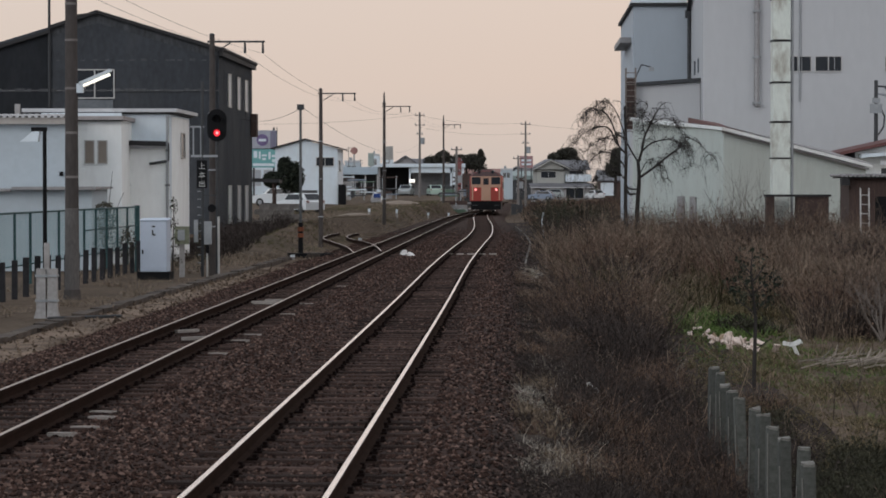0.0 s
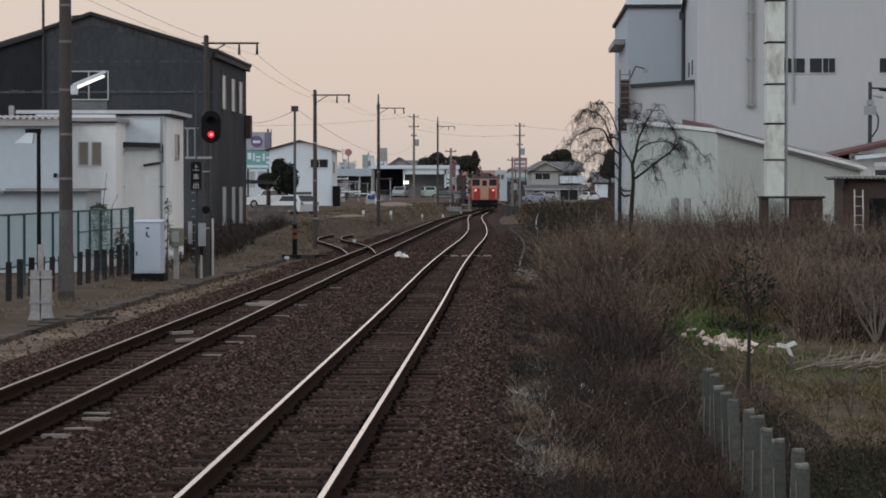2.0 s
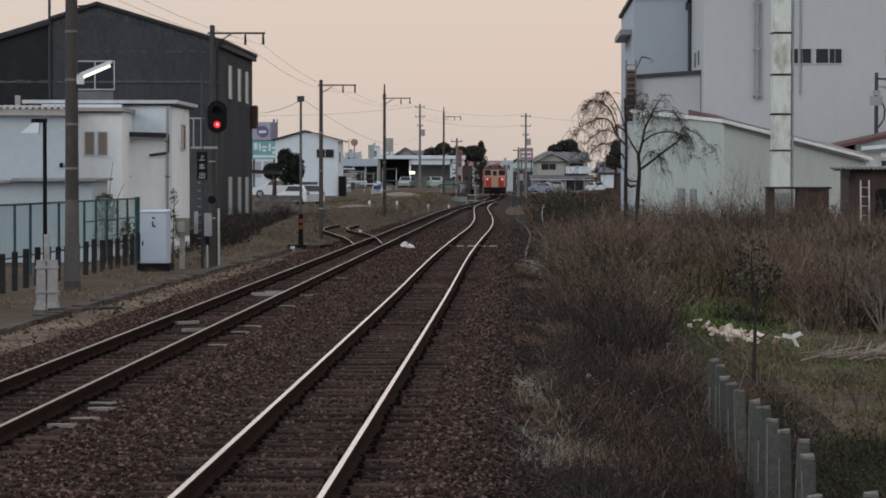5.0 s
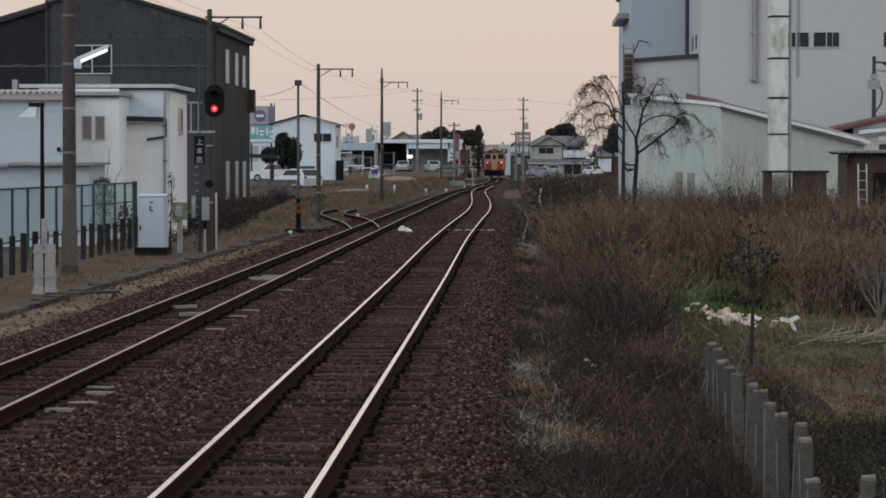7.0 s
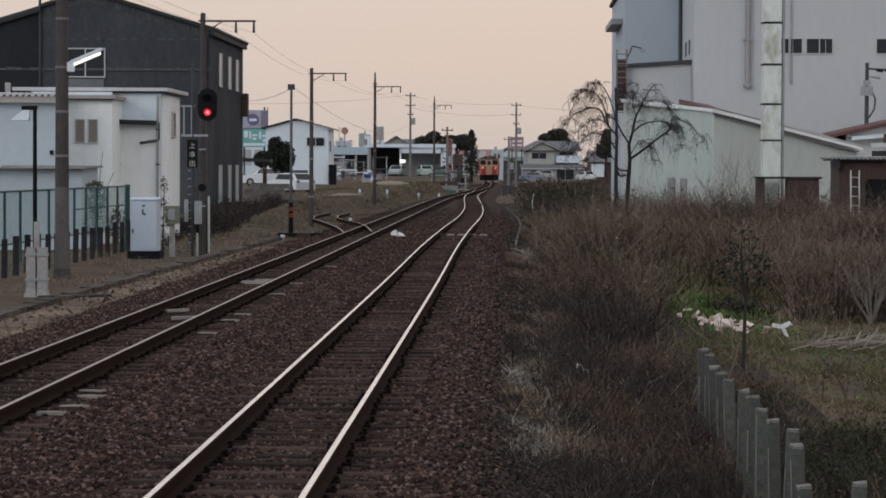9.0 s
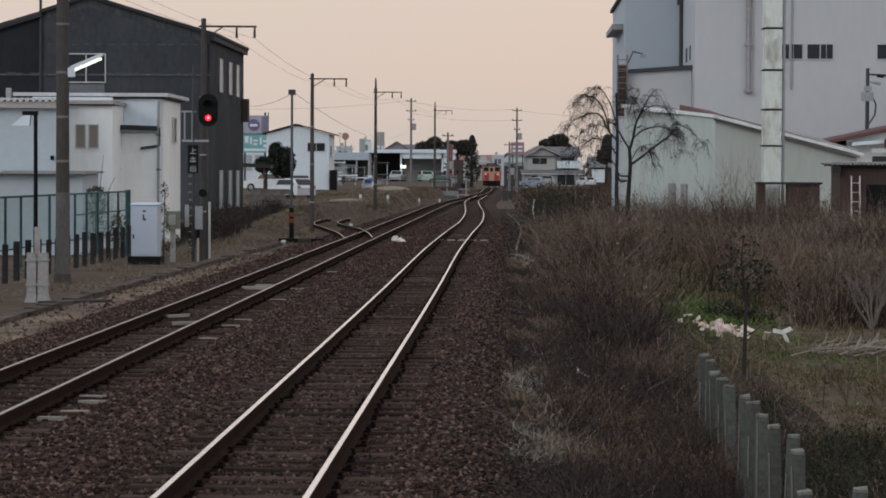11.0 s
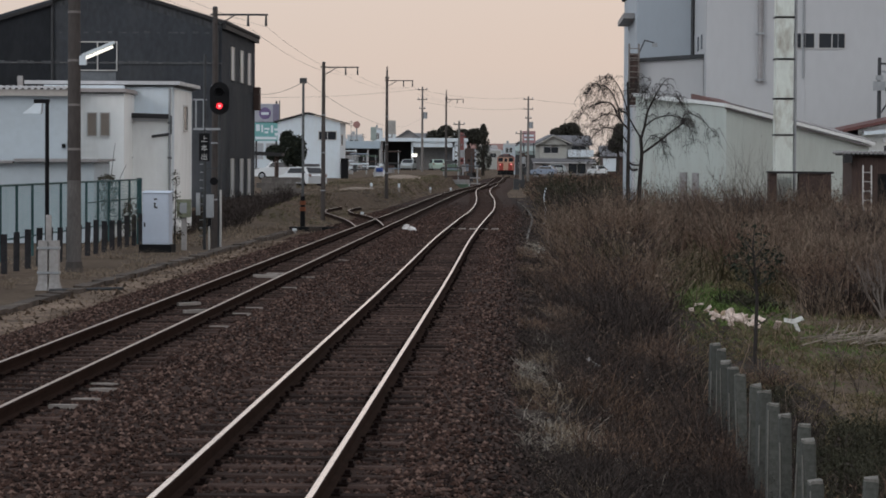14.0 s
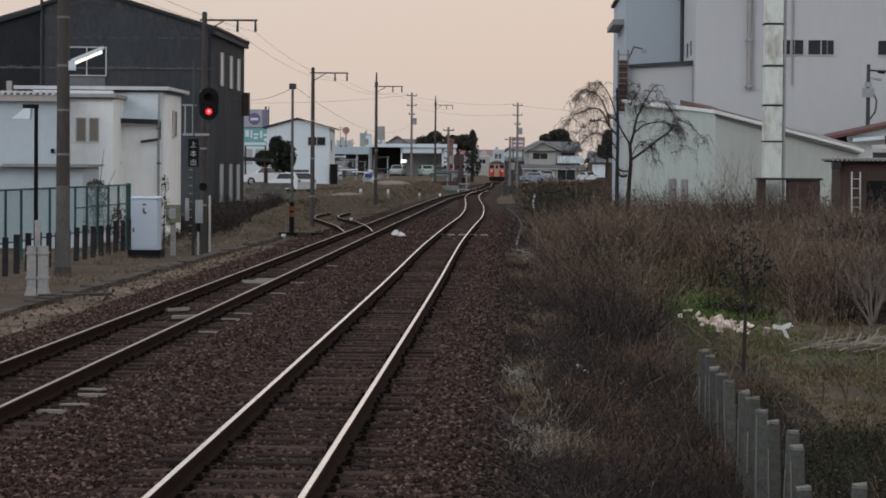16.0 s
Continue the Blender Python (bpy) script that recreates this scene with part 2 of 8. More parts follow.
# ---------------------------------------------------------------- mesh helpers
class Shape:
    """Vertices and faces gathered from simple solids, in metres; each face keeps a material slot."""

    def __init__(self):
        self.v, self.f, self.s = [], [], []

    def add(self, verts, faces, slot=0):
        o = len(self.v)
        self.v += [tuple(p) for p in verts]
        self.f += [tuple(i + o for i in q) for q in faces]
        self.s += [slot] * len(faces)
        return self

    def box(self, x0, x1, y0, y1, z0, z1, slot=0, bevel=0.0):
        if bevel:
            b = min(bevel, (x1 - x0) / 3, (y1 - y0) / 3)
            ring = [(x0 + b, y0), (x1 - b, y0), (x1, y0 + b), (x1, y1 - b), (x1 - b, y1), (x0 + b, y1), (x0, y1 - b), (x0, y0 + b)]
            return self.prism(ring, z0, z1, slot)
        v = [(x, y, z) for z in (z0, z1) for x, y in ((x0, y0), (x1, y0), (x1, y1), (x0, y1))]
        return self.add(v, [(3, 2, 1, 0), (4, 5, 6, 7), (0, 1, 5, 4), (1, 2, 6, 5), (2, 3, 7, 6), (3, 0, 4, 7)], slot)

    def prism(self, ring, z0, z1, slot=0):
        """Footprint ring (counter-clockwise) from z0 to z1; each may be a number or one height a corner."""
        n = len(ring)
        lo = z0 if isinstance(z0, (list, tuple)) else [z0] * n
        hi = z1 if isinstance(z1, (list, tuple)) else [z1] * n
        v = [(x, y, z) for (x, y), z in zip(ring, lo)] + [(x, y, z) for (x, y), z in zip(ring, hi)]
        f = [tuple(range(n - 1, -1, -1)), tuple(range(n, 2 * n))]
        f += [(i, (i + 1) % n, n + (i + 1) % n, n + i) for i in range(n)]
        return self.add(v, f, slot)

    def tube(self, p, q, r0, r1=None, seg=8, slot=0):
        p, q = Vector(p), Vector(q)
        r1 = r0 if r1 is None else r1
        d = (q - p).normalized()
        a = d.orthogonal().normalized()
        b = d.cross(a)
        v = []
        for c, r in ((p, r0), (q, r1)):
            v += [c + r * (math.cos(2 * math.pi * k / seg) * a + math.sin(2 * math.pi * k / seg) * b) for k in range(seg)]
        f = [(k, (k + 1) % seg, seg + (k + 1) % seg, seg + k) for k in range(seg)]
        f += [tuple(range(seg - 1, -1, -1)), tuple(range(seg, 2 * seg))]
        return self.add(v, f, slot)

    def slab(self, p, q, u, t, slot=0):
        """A sheet spanned by p->q and the offset u, t thick along its normal."""
        p, q, u = Vector(p), Vector(q), Vector(u)
        n = (q - p).cross(u).normalized() * t
        v = [p, q, q + u, p + u, p + n, q + n, q + u + n, p + u + n]
        return self.add(v, [(3, 2, 1, 0), (4, 5, 6, 7), (0, 1, 5, 4), (1, 2, 6, 5), (2, 3, 7, 6), (3, 0, 4, 7)], slot)

    def mesh(self, name, mats):
        me = bpy.data.meshes.new(name)
        me.from_pydata(self.v, [], self.f)
        for m in (mats if isinstance(mats, (list, tuple)) else [mats]):
            me.materials.append(m)
        me.polygons.foreach_set("material_index", self.s)
        me.update()
        return me


def part(name, shape, mat, parent=None, label=""):
    ob = new(name, shape.mesh(name, mat))
    ob.parent = parent
    return tagged(ob, label) if label else ob


def thing(name, at, label, category, group="", kind=""):
    """An empty at the base of a thing; at is (x, y, z) or (x, y, z, turn in degrees)."""
    ob = new(name)
    ob.empty_display_size = 0.2
    ob.matrix_basis = pose(at[0], at[1], at[2], 0, 0, at[3] if len(at) > 3 else 0)
    return tagged(ob, label, category, group, kind)


def raw_mesh(name, v, f, mat):
    me = bpy.data.meshes.new(name)
    me.from_pydata(v, [], f)
    me.materials.append(mat)
    me.update()
    return me


# ---------------------------------------------------------------- plan: lines of the tracks (x for a distance y ahead)
def curve(pts):
    ys = np.array([p[0] for p in pts], float)
    xs = np.array([p[1] for p in pts], float)
    g = np.gradient(xs, ys)

    def at(y):
        y = np.clip(np.asarray(y, float), ys[0], ys[-1])
        i = np.clip(np.searchsorted(ys, y) - 1, 0, len(ys) - 2)
        h = ys[i + 1] - ys[i]
        s = (y - ys[i]) / h
        return ((1 + 2 * s) * (1 - s) ** 2 * xs[i] + s * (1 - s) ** 2 * h * g[i] + s * s * (3 - 2 * s) * xs[i + 1]
                + s * s * (s - 1) * h * g[i + 1])
    return at


def single(y):
    return 4.25 + 0.0304 * (y - 235) + 0.000055 * min(max(y - 340, 0), 120) ** 2


main_x = curve([(-60, -2.09 - 60 * .0317), (0, -2.09), (50, -0.53), (80, 0.32), (100, 1.0), (125, 1.9), (142, 2.32), (162, 2.65), (190, 2.95), (215, 3.35),
                (235, 3.95), (255, single(255)), (280, single(280)), (340, single(340)), (370, single(370)), (400, single(400)), (430, single(430)), (460, single(460)), (900, single(900))])
left_x = curve([(-60, -5.67 - 60 * .032), (0, -5.67), (60, -3.75), (120, -1.83), (170, -0.23), (200, 0.85), (225, 2.1), (250, 3.7),
                (275, 5.1), (300, single(300)), (340, single(340)), (370, single(370)), (400, single(400)), (430, single(430)), (460, single(460)), (900, single(900))])


def smooth(a, b, x):
    s = np.clip((x - a) / (b - a), 0, 1)
    return s * s * (3 - 2 * s)


def rise(y):
    """The line climbs gently beyond the junction and dips again past a low crest."""
    y = np.asarray(y, float)
    return 0.0027 * np.clip(y - 230, 0, 125) - 0.0065 * np.clip(y - 355, 0, 110)


def ground_z(x, y):
    """Height of the land: track bed, the raised ground on the left far off, the low field on the right."""
    x, y = np.asarray(x, float), np.asarray(y, float)
    lx, mx = left_x(y), main_x(y)
    bed = np.full(np.broadcast(x, y).shape, -0.42)
    off_l, off_r = lx - x, x - mx
    near = 1.8 * (1 - smooth(138, 160, y))
    left = -0.42 + smooth(2.5 + near, 4.2 + near, off_l) * (smooth(96, 125, y) * 0.95 + smooth(150, 330, y) * 0.55)
    left = left - 0.5 * smooth(5.5, 8.0, off_l) * smooth(96, 125, y) * (1 - smooth(140, 170, y))
    right = -0.42 - smooth(2.0, 4.2, off_r) * 0.55 * (1 - smooth(110, 200, y)) + smooth(3, 8, off_r) * smooth(170, 330, y) * 0.5
    z = np.where(off_l > 1.9, left, np.where(off_r > 2.0, right, bed))
    return z + rise(y) + 0.04 * np.sin(x * 1.7 + y * 0.31) * np.sin(y * 0.83 - x * 0.4)


# ---------------------------------------------------------------- ground, ballast, tracks
def build_ground():
    xs = np.unique(np.r_[np.linspace(-3000, -60, 12), np.linspace(-60, -12, 25), np.arange(-12, 20, 0.5), np.linspace(20, 70, 26),
                         np.linspace(70, 3000, 12)])
    ys = np.unique(np.r_[np.linspace(-200, 0, 8), np.arange(0, 120, 1.0), np.arange(120, 420, 4.0), np.linspace(420, 4500, 25)])
    gx, gy = np.meshgrid(xs, ys)
    gz = ground_z(gx, gy)
    n, m = gx.shape
    v = np.c_[gx.ravel(), gy.ravel(), gz.ravel()].tolist()
    f = [(j * m + i, j * m + i + 1, (j + 1) * m + i + 1, (j + 1) * m + i) for j in range(n - 1) for i in range(m - 1)]
    ob = new("ground", raw_mesh("ground", v, f, M_GROUND))
    tagged(ob, "dry brown earth and dead grass beside the railway", "ground", kind="structure")


def ribbon(name, rows_of, ys, mat):
    """A strip swept ahead: rows_of(y) gives the (x, z) points across."""
    v, f = [], []
    for y in ys:
        r = rows_of(y)
        v += [(x, y, z) for x, z in r]
    k = len(r)
    for j in range(len(ys) - 1):
        f += [(j * k + i, j * k + i + 1, (j + 1) * k + i + 1, (j + 1) * k + i) for i in range(k - 1)]
    return raw_mesh(name, v, f, mat)


def ballast_z(x, y):
    """Top of the stone bed at a place between the shoulders."""
    lx, mx = left_x(y), main_x(y)
    o = np.where(x < lx, lx - x, np.where(x > mx, x - mx, 0))
    base = np.full(np.shape(o), -0.185)
    base = base - np.where(x > mx, smooth(1.55, 2.65, o) * 0.45, smooth(1.25, 3.0, o) * 0.25)
    inner = np.minimum(np.abs(x - lx), np.abs(x - mx))
    return base + rise(y) + 0.05 * smooth(1.0, 1.5, inner) * (o == 0) - 0.006 * (inner < 1.05)


def build_ballast():
    ys = np.r_[np.arange(-40, 120, 1.0), np.arange(120, 560, 4.0)]

    def across(y):
        lx, mx = float(left_x(y)), float(main_x(y))
        xs = np.r_[lx - np.linspace(3.1, 0.7, 10), lx - 0.5, lx, lx + 0.5, np.linspace(lx + 0.75, max(mx - 0.75, lx + 0.8), 8), mx - 0.5, mx, mx + 0.5,
                   mx + np.linspace(0.7, 2.8, 9)]
        xs = np.sort(xs)
        return [(x, float(z)) for x, z in zip(xs, ballast_z(xs, y))]
    ob = new("ballast_bed", ribbon("ballast_bed", across, ys, M_BALLAST))
    tagged(ob, "dark brown crushed stone ballast under the tracks", "ballast", kind="structure")


def build_stones():
    rng = np.random.default_rng(4)
    n = 145000
    y = 15.5 * (165 / 15.5) ** (rng.random(n) ** 1.2)
    lx, mx = left_x(y), main_x(y)
    x = lx - 3.0 + rng.random(n) * (mx - lx + 3.0 + 3.9)
    keep = np.ones(n, bool)
    for c in (lx, mx):
        keep &= np.abs(np.abs(x - c) - 0.566) > 0.10
        on_sleeper = (np.abs(x - c) < 1.0) & (np.abs(((y / 0.62) % 1) - 0.5) < 0.22)
        keep &= ~on_sleeper | (rng.random(n) < 0.62)
        keep &= (np.abs(x - c) > 0.95) | (rng.random(n) < 0.85)
    keep &= rng.random(n) < 1 - smooth(95, 165, y)
    x, y = x[keep], y[keep]
    n = len(x)
    past = x - main_x(y)
    keep = rng.random(n) < 1.0 - smooth(2.0, 3.7, past + 0.25 * np.sin(y * 1.3) + 0.15 * np.sin(y * 3.1 + x)) * 0.96
    x, y, past = x[keep], y[keep], past[keep]
    n = len(x)
    z = np.where(past < 1.9, ballast_z(x, y), np.where(past < 2.6, np.maximum(ballast_z(x, y), ground_z(x, y) + 0.03), ground_z(x, y) + 0.018))
    octa = np.array([(1, 0, 0), (0, 1, 0), (-1, 0, 0), (0, -1, 0), (0, 0, 1), (0, 0, -1)], float)
    tri = [(0, 1, 4), (1, 2, 4), (2, 3, 4), (3, 0, 4), (1, 0, 5), (2, 1, 5), (3, 2, 5), (0, 3, 5)]
    size = (0.012 + 0.022 * rng.random(n) ** 1.6) * (1 + 0.5 * smooth(40, 110, y))
    v = octa[None] * (0.6 + 0.8 * rng.random((n, 6, 1))) * size[:, None, None] * np.array([1, 1, 0.75])
    a = rng.random(n) * 6.283
    ca, sa = np.cos(a)[:, None], np.sin(a)[:, None]
    v = np.stack([v[..., 0] * ca - v[..., 1] * sa + x[:, None], v[..., 0] * sa + v[..., 1] * ca + y[:, None],
                  v[..., 2] + (z + size * 0.25)[:, None]], -1).reshape(-1, 3)
    v = v.reshape(n, 6, 3)
    grey = past + 0.9 * (rng.random(n) - 0.5) > 1.9
    for sel, mat, label in ((~grey, M_STONES, "loose angular brown ballast stones lying between the rails"),
                            (grey, M_STONES_GREY, "dark grey stones on the ballast shoulder")):
        c = int(sel.sum())
        f = (np.array(tri)[None] + 6 * np.arange(c)[:, None, None]).reshape(-1, 3)
        ob = new("ballast_stones", raw_mesh("ballast_stones", v[sel].reshape(-1, 3).tolist(), f.tolist(), mat))
        tagged(ob, label, "stones", kind="stuff")


RAIL_RING = [(-0.025, 0.0), (0.025, 0.0), (0.0325, -0.007), (0.0325, -0.04), (0.008, -0.055), (0.008, -0.125), (0.063, -0.14), (0.063, -0.153),
             (-0.063, -0.153), (-0.063, -0.14), (-0.008, -0.125), (-0.008, -0.055), (-0.0325, -0.04), (-0.0325, -0.007)]


def rail_mesh(path, ys, offset, top):
    v, f, s = [], [], []
    k = len(RAIL_RING)
    for y in ys:
        c = float(path(y)) + offset
        v += [(c + px, y, pz + float(rise(y))) for px, pz in RAIL_RING]
    for j in range(len(ys) - 1):
        for i in range(k):
            i2 = (i + 1) % k
            f.append((j * k + i, j * k + i2, (j + 1) * k + i2, (j + 1) * k + i))
            s.append(0 if i == 0 else 1)
    f += [tuple(range(k))[::-1], tuple((len(ys) - 1) * k + i for i in range(k))]
    s += [1, 1]
    me = bpy.data.meshes.new("rail")
    me.from_pydata(v, [], f)
    me.materials.append(top)
    me.materials.append(M_RAILSIDE)
    me.polygons.foreach_set("material_index", s)
    me.update()
    return me


def sleeper_mesh(length, mat):
    sh = Shape()
    w, hgt, b = 0.095, 0.14, 0.02
    ring = [(-w, -hgt), (w, -hgt), (w, -b), (w - b, 0), (-w + b, 0), (-w, -b)]
    n = len(ring)
    v = [(x, a, z) for x in (-length / 2, length / 2) for a, z in ring]
    sh.add(v, [tuple(range(n - 1, -1, -1)), tuple(range(n, 2 * n))] + [(i, (i + 1) % n, n + (i + 1) % n, n + i) for i in range(n)])
    return sh.mesh("sleeper", mat)


def build_track(name, path, y_end, top, label, pale):
    track = tagged(new(name), label, "railway track", kind="structure")
    ys = np.r_[np.arange(-40, 120, 2.0), np.arange(120, y_end, 4.0), y_end]
    for off in (-0.566, 0.566):
        r = new("rail", rail_mesh(path, ys, off, top))
        r.parent = track
    dark = sleeper_mesh(2.1, M_SLEEPER)
    ends = Shape().prism([(0.74, -0.045), (1.0, -0.055), (1.05, 0.0), (0.88, 0.03), (0.76, 0.01)], -0.1, 0.012).mesh("sleeper_end", M_SLEEPER_PALE)
    plates = Shape()
    for dx in (-0.566, 0.566):
        plates.box(dx - 0.13, dx + 0.13, -0.08, 0.08, -0.003, 0.018)
        for e in (-0.1, 0.1):
            plates.box(dx + e - 0.02, dx + e + 0.02, -0.05, 0.05, 0.018, 0.05)
    plate = plates.mesh("base_plate", M_PLATE)
    rng = random.Random(7)
    for k in range(150):
        y = 0.31 + 0.62 * (k + 22)
        c = float(path(y))
        s = new("sleeper", dark)
        s.parent = track
        s.matrix_basis = pose(c + rng.uniform(-0.04, 0.04), y, -0.163 - rng.uniform(0, 0.014), 0, rng.uniform(-0.6, 0.6), -1.8 + rng.uniform(-1.2, 1.2))
        p = new("base_plate", plate)
        p.parent = s
        if k in pale:
            e = new("sleeper_end", ends)
            e.parent = s
            e.matrix_basis = pose(rng.uniform(-0.05, 0.08), rng.uniform(-0.02, 0.02), 0.004, 0, 0, rng.uniform(-3, 3))
    return track


def build_far_sleepers(path, y0, y1):
    sh = Shape()
    y = y0
    while y < y1:
        c = float(path(y))
        z = float(rise(y))
        sh.box(c - 1.05, c + 1.05, y - 0.11, y + 0.11, z - 0.3, z - 0.165)
        y += 0.62
    return sh


build_ground()
build_ballast()
build_stones()
track_main = build_track("railway_track", main_x, 262, M_RAILTOP, "polished steel railway track on dark wooden sleepers curving to a far junction", ())
track_left = build_track("railway_track", left_x, 640, M_RAILTOP2, "rusty duller railway track on dark wooden sleepers in brown ballast", (19, 20, 22, 23, 39, 44, 47, 58, 66, 81))
for tr, pa, e in ((track_main, main_x, 255), (track_left, left_x, 520)):
    ob = part("far_sleepers", build_far_sleepers(pa, 106.95, e), M_SLEEPER, tr)
    tagged(ob, kind="stuff")


# ---------------------------------------------------------------- buildings on the left
def window(parent, x0, x1, z0, z1, y, glass, panes=1, frame_w=0.06, label="aluminium framed window"):
    """A window in a wall that faces -y, its frame standing 4 cm proud."""
    w = part("window", Shape().box(x0, x1, y - 0.012, y + 0.02, z0, z1), glass, parent, label)
    fr = Shape()
    fr.box(x0 - frame_w, x1 + frame_w, y - 0.05, y - 0.004, z1, z1 + frame_w)
    fr.box(x0 - frame_w, x1 + frame_w, y - 0.07, y - 0.004, z0 - frame_w, z0)
    fr.box(x0 - frame_w, x0, y - 0.05, y - 0.004, z0, z1)
    fr.box(x1, x1 + frame_w, y - 0.05, y - 0.004, z0, z1)
    for k in range(1, panes):
        c = x0 + (x1 - x0) * k / panes
        fr.box(c - 0.03, c + 0.03, y - 0.04, y - 0.013, z0, z1)
    part("window_frame", fr, M_FRAME, w)
    return w


def side_window(parent, x, y0, y1, z0, z1, glass, fw=0.05):
    """A window in a wall that faces +x."""
    w = part("window", Shape().box(x - 0.02, x + 0.012, y0, y1, z0, z1), glass, parent)
    fr = Shape()
    fr.box(x + 0.004, x + 0.05, y0 - fw, y1 + fw, z1, z1 + fw)
    fr.box(x + 0.004, x + 0.06, y0 - fw, y1 + fw, z0 - fw, z0)
    fr.box(x + 0.004, x + 0.05, y0 - fw, y0, z0, z1)
    fr.box(x + 0.004, x + 0.05, y1, y1 + fw, z0, z1)
    part("window_frame", fr, M_FRAME, w)


def build_white_house():
    h = thing("white_house", (0, 0, -0.42), "white rendered low house with flat roofs behind a net fence", "house")
    part("wall", Shape().prism([(-15.6, 92), (-10.23, 92), (-10.06, 97.2), (-15.6, 97.2)], 0, 5.58), M_WHITE, h, "bluish white upper block")
    part("roof", Shape().prism([(-15.75, 91.7), (-9.95, 91.7), (-9.75, 97.5), (-15.75, 97.5)], 5.66, 5.79), M_PALEROOF, h, "pale flat roof slab")
    part("eaves_board", Shape().prism([(-15.65, 91.85), (-10.1, 91.85), (-9.9, 97.3), (-15.65, 97.3)], 5.585, 5.655), M_STEEL, h, "dark strip under the roof edge")
    part("roof", Shape().prism([(-15.0, 91.55), (-12.0, 91.55), (-12.0, 91.68), (-15.0, 91.68)], 5.42, 5.62), M_WHITE, h, "white fascia board")
    part("wall", Shape().box(-13.36, -11.67, 89.0, 91.98, 0, 5.28), M_CREAM, h, "cream rendered wing")
    part("roof", Shape().box(-13.3, -11.55, 88.75, 91.98, 5.285, 5.42), material("brown_grey_fascia", (0.34, 0.31, 0.30), 0.7, var=0.15), h, "brown-grey roof edge")
    part("wall", Shape().box(-20, -13.37, 87.0, 91.98, 0, 5.1), M_BLUEWALL, h, "pale grey rendered wing")
    part("fascia", Shape().box(-20.2, -13.3, 86.7, 86.98, 5.08, 5.32), material("beige_fascia", (0.42, 0.39, 0.36), 0.7, var=0.1), h)
    tile = Shape().tube((0, 86.6, 5.37), (0, 91.4, 5.40), 0.075, 0.075, 8).mesh("roof_corrugation", M_PALEROOF)
    # dark sheet put in as the shadow between the corrugations
    part("corrugation_shadow", Shape().box(-20.1, -13.3, 86.74, 91.4, 5.325, 5.36), M_DARKTRIM, h, "dark shadow sheet under the corrugations")
    for k in range(30):
        o = new("roof_corrugation", tile)
        o.parent = h
        o.matrix_basis = pose(-20 + 0.225 * k, 0, 0)
    part("lean_to", Shape().prism([(-20, 83), (-11.9, 83), (-11.9, 86.9), (-20, 86.9)], 0, [2.75, 2.75, 2.78, 2.78]), M_BLUEWALL, h, "low pale lean-to")
    part("lean_to_roof", Shape().prism([(-20.1, 82.7), (-14.6, 82.7), (-14.6, 86.9), (-20.1, 86.9)], [2.70, 2.70, 2.79, 2.79], [2.78, 2.78, 2.81, 2.81]), M_ROOF, h)
    part("lean_to_roof", Shape().prism([(-14.55, 82.6), (-11.7, 82.6), (-11.7, 86.9), (-14.55, 86.9)], [2.76, 2.76, 2.80, 2.80], [2.86, 2.86, 2.87, 2.87]), M_ROOF, h)
    tan = material("brown_blind", (0.26, 0.22, 0.185), 0.7, var=0.1)
    for x in (-12.98, -12.51):
        window(h, x, x + 0.3, 3.72, 4.52, 89.0, tan, 1, 0.035, "small window with a brown blind")
    part("porch_wall", Shape().box(-12.0, -10.36, 91.5, 91.99, 0, 4.3), M_CREAM, h, "cream porch wall")
    part("canopy", Shape().prism([(-12.1, 91.2), (-10.34, 91.2), (-10.34, 91.98), (-12.1, 91.98)], [4.34, 4.31, 4.36, 4.39], [4.43, 4.39, 4.5, 4.53]), M_PALEROOF, h, "white porch canopy")
    part("canopy_edge", Shape().prism([(-12.14, 91.1), (-10.30, 91.1), (-10.30, 91.195), (-12.14, 91.195)], [4.42, 4.37, 4.37, 4.42], [4.60, 4.55, 4.55, 4.60]).box(-12.2, -11.95, 91.0, 91.19, 4.36, 4.62), M_DARKTRIM, h, "dark canopy gutter")
    part("corner_wall", Shape().prism([(-10.35, 91.6), (-10.05, 93.3), (-10.05, 97.0), (-10.3, 97.0), (-10.3, 91.99)], 0, 5.5), M_CREAM, h, "cream side wall")
    for x in (-11.75, -10.28):
        part("downpipe", Shape().tube((x, 91.4, 0.3), (x, 91.4, 5.5 if x > -11 else 4.3), 0.05), M_GREYSTEEL, h)
        for z in (1.4, 2.9, 4.2):
            part("pipe_clip", Shape().box(x - 0.08, x + 0.08, 91.34, 91.5, z, z + 0.05), M_STEEL, h)
    part("pipe", Shape().tube((-10.95, 91.4, 3.72), (-10.25, 91.4, 3.82), 0.05).tube((-10.25, 91.4, 3.82), (-10.25, 91.4, 4.5), 0.045), M_STEEL, h, "dark bent waste pipe")
    side_window(h, -10.05, 93.9, 95.2, 4.0, 4.9, M_GLASS)
    # shadow below the wing's roof edge, built as a thin dark strip
    part("shadow_strip", Shape().box(-13.3, -11.6, 88.8, 88.98, 5.24, 5.28), M_DARKTRIM, h, "dark strip under the roof edge")
    part("vent", Shape().box(-13.6, -13.48, 86.9, 86.99, 3.25, 3.4), M_BLACK, h)
    part("chimney", Shape().box(-15.72, -15.56, 90.0, 90.3, 5.3, 5.9), M_CONC, h)
    return h


